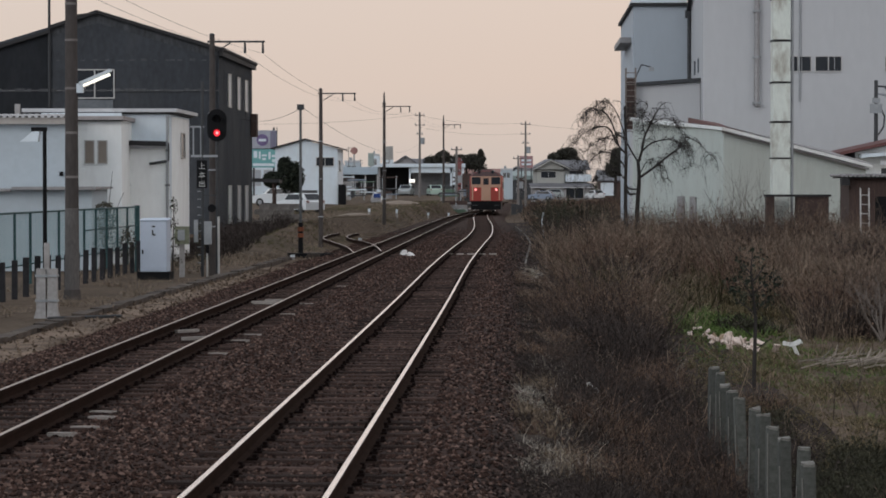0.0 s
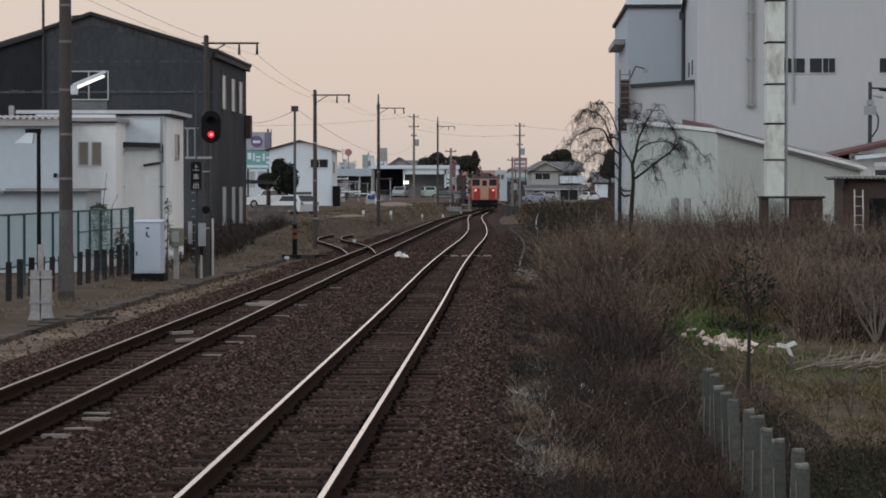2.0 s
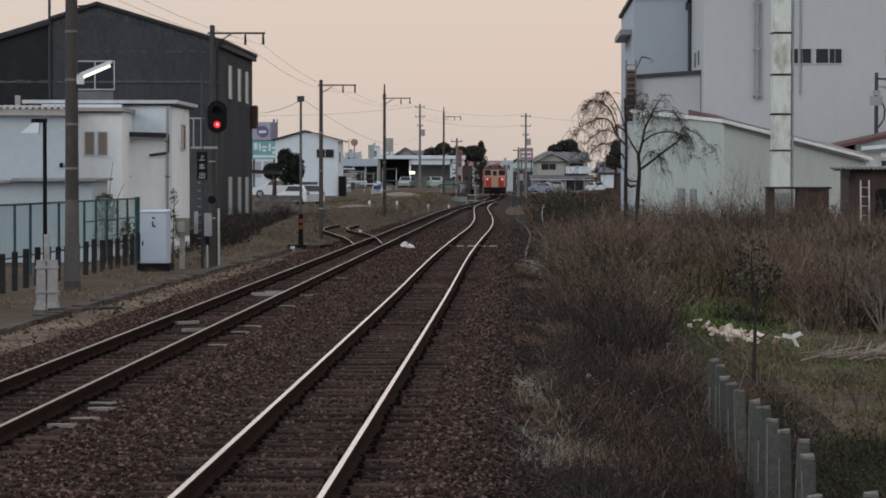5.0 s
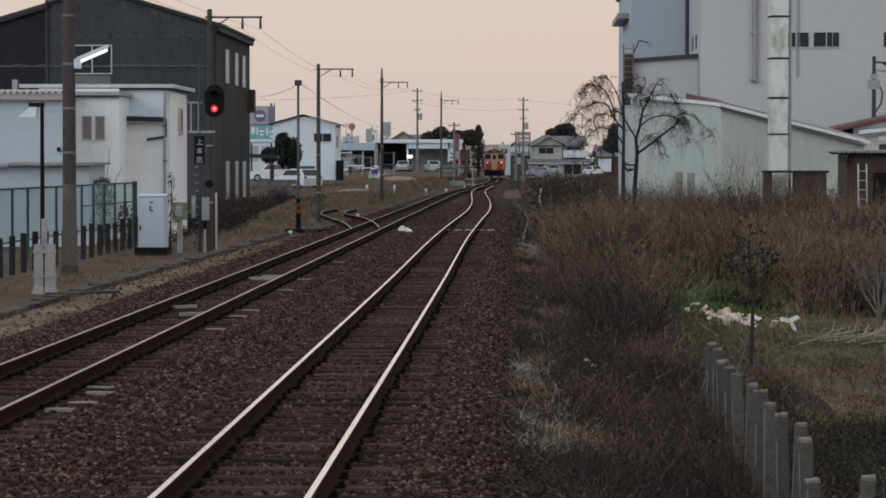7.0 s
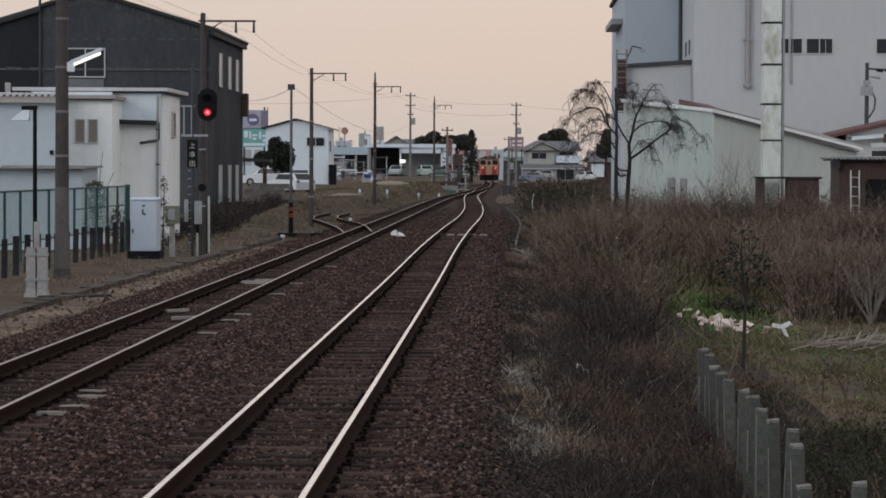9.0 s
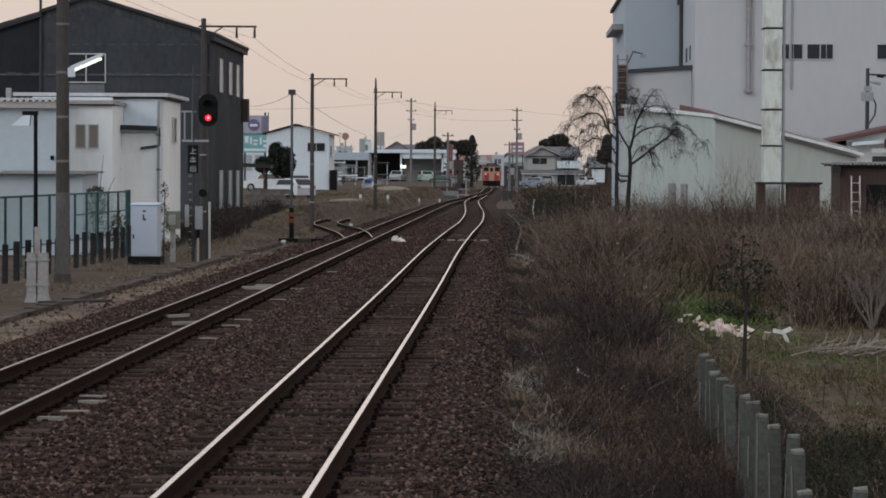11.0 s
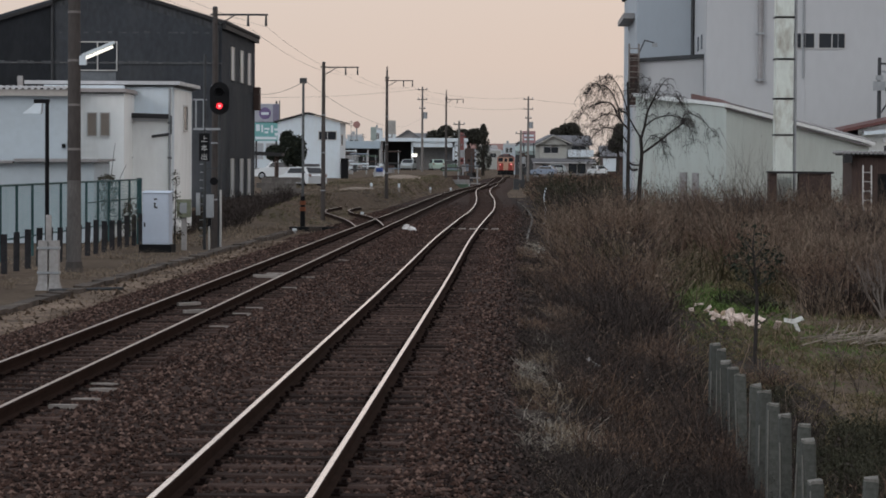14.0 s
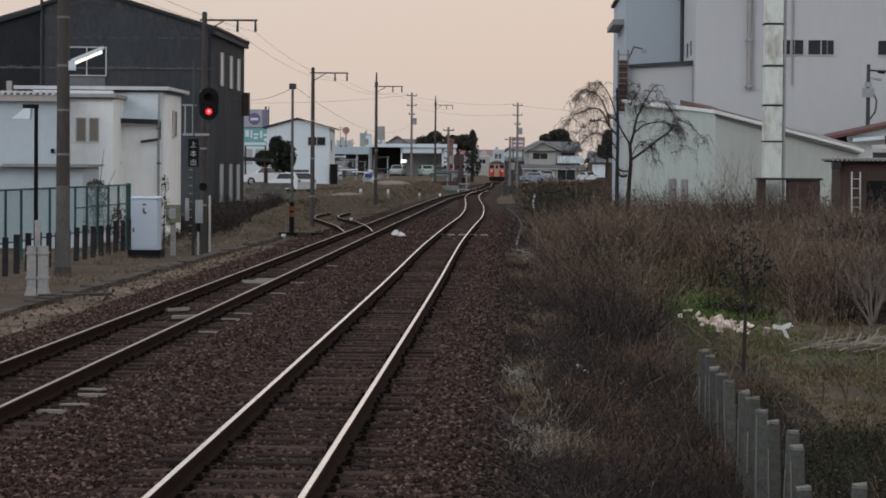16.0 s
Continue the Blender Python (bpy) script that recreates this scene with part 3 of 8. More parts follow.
def build_dark_hall():
    h = thing("dark_hall", (-17.6, 125.0, -0.42, -2.0), "large charcoal gabled hall with dirty stained cladding", "hall")
    ring = [(-6.2, 0), (6.2, 0), (6.2, 15), (-6.2, 15)]
    sh = Shape().prism(ring, 0, 9.9)
    sh.add([(-6.2, 0, 9.9), (6.2, 0, 9.9), (0, 0, 11.75), (-6.2, 15, 9.9), (6.2, 15, 9.9), (0, 15, 11.75)],
           [(0, 1, 2), (5, 4, 3), (1, 4, 5, 2), (3, 0, 2, 5)])
    part("wall", sh, M_DARKWALL, h)
    ribs = Shape()
    for k in range(62):
        x = -6.1 + 0.2 * k
        ribs.box(x, x + 0.035, -0.007, -0.002, 0.1, 9.9 + 1.8 * (1 - abs(x) / 6.2) - 0.1)
    part("cladding_ribs", ribs, M_DARKWALL, h)
    side = Shape()
    for k in range(74):
        side.box(6.202, 6.207, 0.1 + 0.2 * k, 0.135 + 0.2 * k, 0.1, 9.85)
    part("cladding_ribs", side, M_DARKWALL, h)
    # the gable's left part is a darker tone
    part("left_cladding", Shape().add([(x, y, z) for y in (-0.035, -0.012) for x, z in ((-6.2, 0.05), (-2.5, 0.05), (-2.5, 10.75), (-6.2, 9.65))],
                                     [(0, 1, 2, 3), (7, 6, 5, 4), (0, 4, 5, 1), (1, 5, 6, 2), (2, 6, 7, 3), (3, 7, 4, 0)]), M_DARKWALL_LEFT, h, "darker black cladding on the left")
    part("roof", Shape().slab((0, -0.25, 11.86), (6.38, -0.25, 9.93), (0, 15.5, 0), -0.17), M_DARKTRIM, h, "dark sheet roof")
    part("roof", Shape().slab((0, -0.25, 11.86), (-2.5, -0.25, 11.05), (0, 15.5, 0), 0.17), M_DARKTRIM, h, "dark sheet roof")
    part("roof", Shape().slab((-2.4, -0.25, 10.88), (-6.6, -0.25, 9.62), (0, 15.5, 0), 0.17), M_DARKTRIM, h, "dark lower sheet roof")
    part("gutter", Shape().tube((6.38, -0.25, 9.86), (6.38, 15.2, 9.86), 0.12), M_DARKTRIM, h)
    dust = material("dusty_cladding", (0.085, 0.088, 0.092), 0.9, var=0.45, scale=1.3, stretch=(1, 1, 0.5))
    rngh = random.Random(31)
    for k in range(13):
        x = -2.1 + 0.62 * k
        part("dust_streak", Shape().box(x, x + rngh.uniform(0.15, 0.5), -0.026, -0.009, 9.28, 9.28 + rngh.uniform(0.05, 0.12)), dust, h)
    for k in range(20):
        x = -6.1 + 0.62 * k
        part("dust_streak", Shape().box(x, x + rngh.uniform(0.2, 0.6), -0.066, -0.061, 7.72, 7.75 + rngh.uniform(0.06, 0.14)), dust, h)
    part("window_apron", Shape().box(-1.0, 0.8, -0.05, -0.012, 6.5, 7.3), material("grey_window_apron", (0.16, 0.175, 0.19), 0.8, var=0.2), h, "grey panel under the window")
    verge = material("dusty_verge_cladding", (0.066, 0.069, 0.074), 0.9, var=0.5, scale=0.8, stretch=(1, 1, 0.4), stain=(0.045, 0.05, 0.058), stain_amt=0.8, stain_scale=1.2)
    for x1, z1 in ((6.15, 9.80), (-2.45, 10.95)):
        sgn = 1 if x1 > 0 else -1
        part("verge_panel", Shape().slab((0, -0.02, 11.64), (x1, -0.02, z1), (0, 0, -0.42), 0.012 * sgn), verge, h, "dusty panel under the roof edge")
    part("side_fascia", Shape().box(6.26, 6.42, -0.2, 15.2, 9.52, 9.84), M_DARKTRIM, h, "dark eaves fascia")
    part("band", Shape().box(-6.2, 6.2, -0.06, -0.037, 7.75, 7.80), material("pale_band", (0.15, 0.15, 0.15), 0.8, var=0.5, scale=0.8), h, "grimy pale drip band")
    window(h, -1.1, 0.82, 7.42, 8.8, -0.02, M_GLASS, 2, 0.06, "white framed sliding window with dark glass")
    for y in (3.6, 7.7, 11.2):
        side_window(h, 6.22, y, y + 1.3, 7.1, 8.75, M_PALEGLASS)
        side_window(h, 6.22, y, y + 1.3, 0.95, 2.9, M_PALEGLASS)
    part("downpipe", Shape().tube((-2.45, -0.1, 0), (-2.45, -0.1, 15.5), 0.07), M_STEEL, h, "tall dark vent pipe")
    part("downpipe", Shape().tube((6.0, -0.12, 0.2), (6.0, -0.12, 9.6), 0.07), M_STEEL, h)
    part("wall_box", Shape().box(6.23, 6.55, 14.0, 14.9, 5.7, 7.0), M_BROWN, h)
    return h


# ---------------------------------------------------------------- buildings on the right
def build_silo_hall():
    h = thing("grey_silo_hall", (15.9, 150.0, -0.9, -1.8), "tall pale grey grain hall with smooth panel walls", "hall")
    part("wall", Shape().box(0, 32, 0, 11.7, 0, 19), M_GREYWALL, h)
    part("tower", Shape().box(-3.75, -0.02, 11.0, 31, 0, 15.2), M_BLUETOWER, h, "lower bluish grey tower block")
    part("tower_roof", Shape().box(-3.95, 0.0, 10.8, 31.2, 15.205, 15.42), M_DARKTRIM, h)
    part("penthouse", Shape().box(-3.3, -0.1, 13, 28, 15.43, 16.6), M_WHITE, h)
    part("annex", Shape().prism([(-4.0, 2.0), (-0.03, 2.0), (-0.03, 10.7), (-4.0, 10.7)], 0, [9.6, 9.86, 9.86, 9.6]), M_GREYWALL, h)
    part("annex_roof", Shape().prism([(-4.2, 1.75), (-0.02, 1.75), (-0.02, 10.78), (-4.2, 10.78)], [9.6, 9.87, 9.87, 9.6], [9.8, 10.1, 10.1, 9.8]), M_STEEL, h, "dark annex roof edge")
    part("downpipe", Shape().tube((-0.13, 10.5, 10.1), (-0.13, 10.5, 14.6), 0.12).box(-0.4, -0.03, 10.3, 10.7, 14.4, 14.9), M_STEEL, h)
    part("roof_edge", Shape().slab((-0.05, 10.9, 14.9), (-0.05, 0.2, 18.9), (-0.25, 0, 0), 0.25), M_DARKTRIM, h)
    for y in (3.4, 6.4):
        part("window", Shape().box(-0.03, -0.004, y, y + 1.1, 10.5, 11.4), M_GLASS, h)
    part("canopy", Shape().box(-4.5, -3.76, 14.0, 24.0, 13.0, 13.35), M_ROOF, h)
    part("wall_pipe", Shape().tube((3.25, -0.25, 8.3), (3.25, -0.25, 19), 0.16), M_ROOF, h, "grey vertical wall pipe")
    for z in (8.4, 11.2, 14.0, 16.8):
        part("pipe_clamp", Shape().box(3.0, 3.5, -0.42, 0, z, z + 0.12), M_GREYSTEEL, h)
    part("wall_pipe", Shape().tube((5.85, -0.12, 8.55), (5.85, -0.12, 19), 0.045), M_GREYSTEEL, h)
    for x in (5.0, 6.85):
        window(h, x, x + 1.55, 10.43, 11.3, 0, M_GLASS, 2, 0.05, "dark double window")
    window(h, 11.1, 12.6, 10.43, 11.3, 0, M_GLASS, 2, 0.05, "dark double window")
    seams = Shape()
    for k in range(1, 16):
        seams.box(2.0 * k - 0.012, 2.0 * k + 0.012, -0.014, -0.002, 0, 19)
    part("panel_seam", seams, M_GREYWALL, h)
    return h


def build_ladder_tower():
    t = thing("ladder_tower", (11.9, 151.6, -0.9), "dark steel ladder cage with a flood lamp on the annex", "ladder")
    rust = material("weathered_ladder_steel", (0.20, 0.175, 0.16), 0.8, var=0.3, scale=1.5)
    for x in (-0.6, 0.0):
        part("upright", Shape().box(x - 0.05, x + 0.05, -0.05, 0.05, 0, 10.7), rust, t)
    for k in range(11):
        part("rung", Shape().tube((-0.6, 0, 6.8 + 0.36 * k), (0, 0, 6.8 + 0.36 * k), 0.03, seg=6), rust, t)
    part("plate", Shape().box(-0.58, -0.02, 0.06, 0.09, 6.9, 10.1), M_BROWN, t, "dark shaft behind the ladder")
    for z in (7.4, 8.6, 9.8):
        part("hoop", Shape().tube((-0.62, -0.05, z), (-0.3, -0.35, z), 0.035, seg=6).tube((-0.3, -0.35, z), (0.02, -0.05, z), 0.035, seg=6), rust, t)
    part("lamp_arm", Shape().tube((0, 0, 10.1), (0.35, -0.1, 10.9), 0.04).tube((0.35, -0.1, 10.9), (0.9, -0.3, 10.75), 0.04), M_STEEL, t)
    part("lamp_head", Shape().box(0.8, 1.1, -0.5, -0.15, 10.5, 10.72), M_GREYSTEEL, t)


def build_mint_shed():
    h = thing("mint_shed", (0, 0, 0), "pale mint sheet-clad shed with a sloping red-edged roof", "shed")
    ring = [(13.5, 118), (21.4, 124), (22.0, 140), (11.3, 146)]
    part("wall", Shape().prism(ring, -0.95, [5.13, 3.40, 4.2, 6.42]), M_MINTWALL, h)
    part("roof", Shape().prism([(13.42, 117.6), (21.7, 123.8), (22.3, 140.3), (11.1, 146.3)], [5.15, 3.40, 4.22, 6.44], [5.32, 3.55, 4.38, 6.62]), M_CREAM, h, "cream roof edge")
    part("red_ridge", Shape().prism([(13.5, 118.3), (14.6, 119.6), (14.4, 128.5), (12.75, 127.6)], [5.33, 5.1, 5.5, 5.79], [5.35, 5.15, 5.8, 6.06]), M_DARKRED, h, "dark red roof sheet")
    part("step_fascia", Shape().prism([(12.62, 126.9), (12.9, 127.2), (11.5, 140.2), (11.3, 139.9)], [5.55, 5.55, 6.12, 6.12], [5.72, 5.72, 6.3, 6.3]), M_CREAM, h, "lower cream fascia board")
    # the roof edge's shadow on the wall, laid in as a grey strip
    part("fascia_shadow", Shape().prism([(13.40, 117.75), (21.5, 123.75), (21.5, 123.95), (13.45, 117.95)], [5.05, 3.31, 3.31, 5.05], [5.145, 3.395, 3.395, 5.145]), M_ROOF, h, "grey shadow strip under the roof edge")
    part("ridge", Shape().prism([(13.9, 119.2), (22.0, 125.2), (22.4, 140), (12.0, 145)], [5.335, 3.56, 4.40, 6.5], [5.37, 3.60, 4.44, 6.6]), M_ROOF, h, "dull sheet roof")
    seam = Shape()
    for k in range(1, 26):
        s = k / 26
        x, y = 13.5 + 7.9 * s, 118 + 6 * s
        seam.tube((x, y - 0.004, -0.9), (x, y - 0.004, 5.05 - 1.68 * s), 0.0025, seg=4)
    for k in range(1, 14):
        s = k / 14
        x, y = 13.5 - 2.2 * s, 118 + 28 * s
        seam.tube((x, y, -0.9), (x, y, 5.05 + 1.25 * s), 0.004, seg=4)
    part("cladding_seam", seam, M_MINTWALL, h)
    for s0, s1 in ((0.25, 0.31), (0.37, 0.44)):
        q = [(13.5 - 2.2 * s - 0.02, 118 + 28 * s) for s in (s0, s1)]
        sh = Shape().add([(*q[0], 0.2), (*q[1], 0.2), (*q[1], 1.95), (*q[0], 1.95)] + [(q[0][0] - .05, q[0][1], 0.2), (q[1][0] - .05, q[1][1], 0.2), (q[1][0] - .05, q[1][1], 1.95), (q[0][0] - .05, q[0][1], 1.95)],
                         [(0, 1, 2, 3), (7, 6, 5, 4), (0, 4, 5, 1), (1, 5, 6, 2), (2, 6, 7, 3), (3, 7, 4, 0)])
        part("door", sh, M_ROOF, h, "grey sheet door")
    return h


def build_duct():
    d = thing("vertical_duct", (15.4, 112.0, -0.95), "white rust-streaked square duct with bolted flanges", "duct")
    m = material("white_rusty_duct", (0.70, 0.74, 0.68), 0.6, var=0.1, scale=1.0, stain=(0.24, 0.19, 0.14), stain_amt=0.9, stain_scale=1.1, stretch=(1, 1, 0.35))
    z = 0.0
    for k, (a, b) in enumerate(((0.05, 2.95), (3.05, 4.65), (4.75, 6.3), (6.4, 8.1), (8.2, 10.0), (10.1, 11.9), (12.0, 14.5))):
        part("section", Shape().box(-0.4, 0.4, -0.4, 0.4, a, b, bevel=0.02), m, d)
        part("flange", Shape().box(-0.44, 0.44, -0.44, 0.44, b + 0.02, b + 0.08), M_DARKTRIM, d, "dark bolted flange")
    part("conduit", Shape().tube((0.52, -0.2, 0), (0.52, -0.2, 14.5), 0.07), M_GREYSTEEL, d)
    b = thing("plinth_box", (15.9, 110.6, -0.95), "low dark brown equipment shelter at the duct foot", "shelter")
    part("roof", Shape().box(-1.35, 1.6, -0.2, 0.6, 2.95, 3.05), M_DARKTRIM, b)
    part("wall", Shape().box(-1.3, -0.95, -0.1, 0.5, 0, 2.95), M_BROWN, b)
    part("wall", Shape().box(0.05, 1.5, -0.1, 0.5, 0, 2.95), M_BROWN, b)


def build_hut():
    h = thing("brown_hut", (19.0, 100.0, -0.95, -4), "brown boarded hut with a corrugated sheet roof", "hut")
    part("wall", Shape().box(-2.4, 3.4, 0, 4, 0, 3.75), M_BROWN, h)
    board = Shape().box(0, 0.18, -0.02, -0.002, 0.05, 3.7).mesh("board", M_BROWN)
    for k in range(28):
        o = new("board", board)
        o.parent = h
        o.matrix_basis = pose(-2.38 + 0.205 * k, 0, 0)
    part("roof_board", Shape().box(-2.7, 3.6, -0.4, 4.2, 3.755, 3.80), M_DARKTRIM, h, "dark roof board")
    ridge = Shape().tube((0, -0.5, 3.86), (0, 4.3, 3.88), 0.07, seg=8).mesh("roof_corrugation", M_ROOF)
    part("eaves_beam", Shape().box(-2.75, -2.42, -0.42, 0.3, 3.45, 3.75), M_DARKTRIM, h)
    for k in range(36):
        o = new("roof_corrugation", ridge)
        o.parent = h
        o.matrix_basis = pose(-2.75 + 0.18 * k, 0, 0)
    # thin black sheet on the wall stands for the unlit opening
    part("doorway", Shape().box(-1.35, -0.45, -0.03, -0.021, 0.1, 3.0), M_BLACK, h)
    lad = thing("ladder", (16.98, 99.45, -0.95, -4), "pale aluminium ladder leaning on the hut", "ladder")
    for x in (0, 0.34):
        part("rail", Shape().tube((x, 0, 0), (x, 0.4, 3.35), 0.03), M_FRAME, lad)
    for k in range(8):
        part("rung", Shape().tube((0, 0.05 * k + 0.04, 0.4 + 0.38 * k), (0.34, 0.05 * k + 0.04, 0.4 + 0.38 * k), 0.02, seg=6), M_FRAME, lad)
    r = thing("far_red_roof", (22.2, 132.0, -0.95), "low building with a faded red roof and pale eaves", "house")
    part("wall", Shape().prism([(0, 0), (12, 0), (12, 8), (0, 8)], 0, [5.25, 7.85, 7.85, 5.25]), M_CREAM, r)
    part("roof", Shape().prism([(-0.9, -0.7), (12, -0.7), (12, 8), (-0.9, 8)], [5.1, 7.9, 7.9, 5.1], [5.27, 8.1, 8.1, 5.27]), M_DARKRED, r)
    part("eaves", Shape().prism([(0.2, -0.75), (12, -0.75), (12, -0.05), (0.2, -0.05)], [4.95, 6.0, 6.0, 4.95], [5.15, 6.2, 6.2, 5.15]), M_WHITE, r, "white eaves board")
    part("eaves", Shape().prism([(1.2, -0.95), (12, -0.95), (12, -0.76), (1.2, -0.76)], [4.55, 5.0, 5.0, 4.55], [4.8, 5.25, 5.25, 4.8]), M_PALEROOF, r, "pale eaves sheet")
    part("eaves_block", Shape().box(1.9, 2.35, -0.98, -0.77, 4.82, 5.3), M_DARKRED, r)
    part("shutter", Shape().box(1.4, 2.4, -0.06, -0.01, 3.0, 4.4), M_INTERIOR, r)


build_white_house()
build_dark_hall()
build_silo_hall()
build_ladder_tower()
build_mint_shed()
build_duct()
build_hut()


# ---------------------------------------------------------------- train
def build_train():
    t = thing("diesel_railcar", (3.95, 225.0, 0, -1.74), "vermilion and cream diesel railcar with lit red tail lamps", "train")
    verm = material("vermilion_paint", (0.34, 0.052, 0.04), 0.5, var=0.08, stain=(0.28, 0.07, 0.05), stain_amt=0.3)
    cream = material("cream_paint", (0.47, 0.285, 0.2), 0.5, var=0.08)
    roofm = material("sooty_roof", (0.11, 0.075, 0.075), 0.8, var=0.3)
    def hoop(y, inset):
        w, pts = 1.5 - inset, []
        for x, z in ((-w, 1.18), (w, 1.18), (w, 3.25), (w * 0.97, 3.5), (w * 0.8, 3.78), (w * 0.4, 3.97), (-w * 0.4, 3.97), (-w * 0.8, 3.78), (-w * 0.97, 3.5), (-w, 3.25)):
            pts.append((x, y, z - inset * 0.3 * (z > 3)))
        return pts
    def loft(y0, i0, y1, i1, sh):
        a, b = hoop(y0, i0), hoop(y1, i1)
        n = len(a)
        for i in range(n):
            top = i in (3, 4, 5, 6, 7)
            sh.add([a[i], a[(i + 1) % n], b[(i + 1) % n], b[i]], [(0, 1, 2, 3)], 1 if top else 0)
        return a, b
    body = Shape()
    a, _ = loft(0, 0.12, 0.35, 0, body)
    _, b = loft(0.35, 0, 20.4, 0, body)
    _, c = loft(20.4, 0, 20.8, 0.12, body)
    body.add(a, [tuple(range(len(a)))[::-1]], 0)
    body.add(c, [tuple(range(len(c)))], 0)
    part("body", body, [verm, roofm], t)
    part("window_band", Shape().box(-1.37, 1.37, -0.02, -0.002, 2.42, 3.44), cream, t, "cream band round the cab windows")
    brow = [(-1.33, 3.44), (1.33, 3.44), (1.08, 3.72), (0.54, 3.9), (-0.54, 3.9), (-1.08, 3.72)]
    bsh = Shape()
    bsh.add([(x, y, z) for y in (-0.03, 0.02) for x, z in brow], [tuple(range(6)), tuple(range(11, 5, -1))] + [((i + 1) % 6, i, 6 + i, 6 + (i + 1) % 6) for i in range(6)])
    part("roof_brow", bsh, roofm, t, "sooty roof end above the cab windows")
    part("side_band", Shape().box(1.502, 1.512, 0.5, 20.2, 2.1, 3.1), cream, t)
    part("side_band", Shape().box(-1.512, -1.502, 0.5, 20.2, 2.1, 3.1), cream, t)
    part("end_door", Shape().box(-0.43, 0.43, -0.05, -0.022, 1.22, 3.3), cream, t, "cream gangway door")
    part("door_window", Shape().box(-0.24, 0.24, -0.07, -0.052, 2.68, 3.26), M_GLASS, t)
    for s in (-1, 1):
        part("cab_window", Shape().box(min(s * 0.5, s * 1.3), max(s * 0.5, s * 1.3), -0.045, -0.022, 2.70, 3.36), M_GLASS, t)
        part("corner_panel", Shape().box(min(s * 1.17, s * 1.30), max(s * 1.17, s * 1.30), -0.02, -0.004, 1.25, 2.495), cream, t)
        tail = part("tail_lamp", Shape().tube((s * 0.95, -0.03, 2.22), (s * 0.95, -0.13, 2.22), 0.11, 0.1, 12), M_RED_CORE, t, "lit red tail lamp")
        part("lamp_ring", Shape().tube((s * 0.95, -0.0, 2.22), (s * 0.95, -0.08, 2.22), 0.19, 0.17, 12), verm, tail)
        part("headlight", Shape().tube((s * 0.62, 0.15, 3.84), (s * 0.62, -0.1, 3.84), 0.16, 0.15, 12), M_GLASS, t)
        part("step", Shape().box(s * 1.0 - 0.25, s * 1.0 + 0.25, -0.05, 0.3, 0.75, 0.82), M_STEEL, t)
    part("coupler", Shape().box(-0.15, 0.15, -0.45, 0.2, 0.75, 1.0), M_BLACK, t)
    part("underframe", Shape().box(-1.38, 1.38, 0.12, 20.6, 0.4, 1.175), M_BLACK, t)
    part("roof_unit", Shape().box(-0.5, 0.5, 5, 8, 3.96, 4.12, bevel=0.1), roofm, t)
    for yb in (2.6, 4.7, 16.0, 18.1):
        w = part("wheelset", Shape().tube((-0.7, yb, 0.43), (0.7, yb, 0.43), 0.08), M_STEEL, t)
        for s in (-1, 1):
            part("wheel", Shape().tube((s * 0.5, yb, 0.43), (s * 0.62, yb, 0.43), 0.43, 0.43, 20), M_STEEL, w)
    for k in range(8):
        for s in (-1, 1):
            part("side_window", Shape().box(min(s * 1.513, s * 1.52), max(s * 1.513, s * 1.52), 2.2 + 2.1 * k, 3.5 + 2.1 * k, 2.25, 2.95), M_GLASS, t)
    return t


def train_y(t):
    return 225 + 18.4 * t - 0.275 * t * t


train = build_train()


# ---------------------------------------------------------------- poles, wires, signal
def gz(x, y):
    return float(ground_z(x, y))


def build_line_pole():
    p = thing("telegraph_pole", (0, 0, 0), "dark trackside telegraph pole with a side arm and insulators", "pole", "telegraph poles")
    part("shaft", Shape().tube((0, 0, 0), (0, 0, 7.7), 0.115, 0.08, 10), M_POLE, p)
    part("arm", Shape().box(-0.15, 1.68, -0.03, 0.03, 7.47, 7.53), M_STEEL, p)
    part("brace", Shape().tube((0.08, 0, 7.15), (0.6, 0, 7.47), 0.02, seg=6), M_STEEL, p)
    for x in (1.05, 1.62):
        part("insulator", Shape().tube((x, 0, 7.47), (x, 0, 7.14), 0.03, 0.045, 8), M_STEEL, p)
    part("cap", Shape().tube((0, 0, 7.7), (0, 0, 7.76), 0.1, 0.05, 10), M_STEEL, p)
    for z in (1.6, 3.4, 5.2):
        part("clamp", Shape().tube((0, 0, z), (0, 0, z + 0.05), 0.12, 0.12, 10), M_GREYSTEEL, p)
    return p


POLES = [(-7.34, 78, 0.0), (-5.83, 117, -0.15), (-3.74, 156, 0.52), (0.05, 235, 1.38)]
pole = build_line_pole()
for k, (x, y, dz) in enumerate(POLES):
    m = pose(x, y, -0.45 + dz, 0, 0, -1.8)
    if k > 1:
        far_pole = copy_thing(pole, m)
        part("top_spike", Shape().tube((0, 0, 7.7), (0, 0, 8.4), 0.07, 0.04, 8).box(-0.12, 0.12, -0.06, 0.06, 7.62, 7.72), M_STEEL, far_pole)
    elif k:
        copy_thing(pole, m)
    else:
        pole.matrix_basis = m


def wire(name, a, b, sag, r=0.012, n=10):
    sh = Shape()
    a, b = Vector(a), Vector(b)
    pts = [a.lerp(b, i / n) - Vector((0, 0, 4 * sag * (i / n) * (1 - i / n))) for i in range(n + 1)]
    for p, q in zip(pts, pts[1:]):
        sh.tube(p, q, r, seg=4)
    ob = part(name, sh, M_STEEL)
    return tagged(ob, "thin dark overhead wire sagging between poles", "wire", "overhead wires")


line = [(-9.0, 30, 0)] + POLES
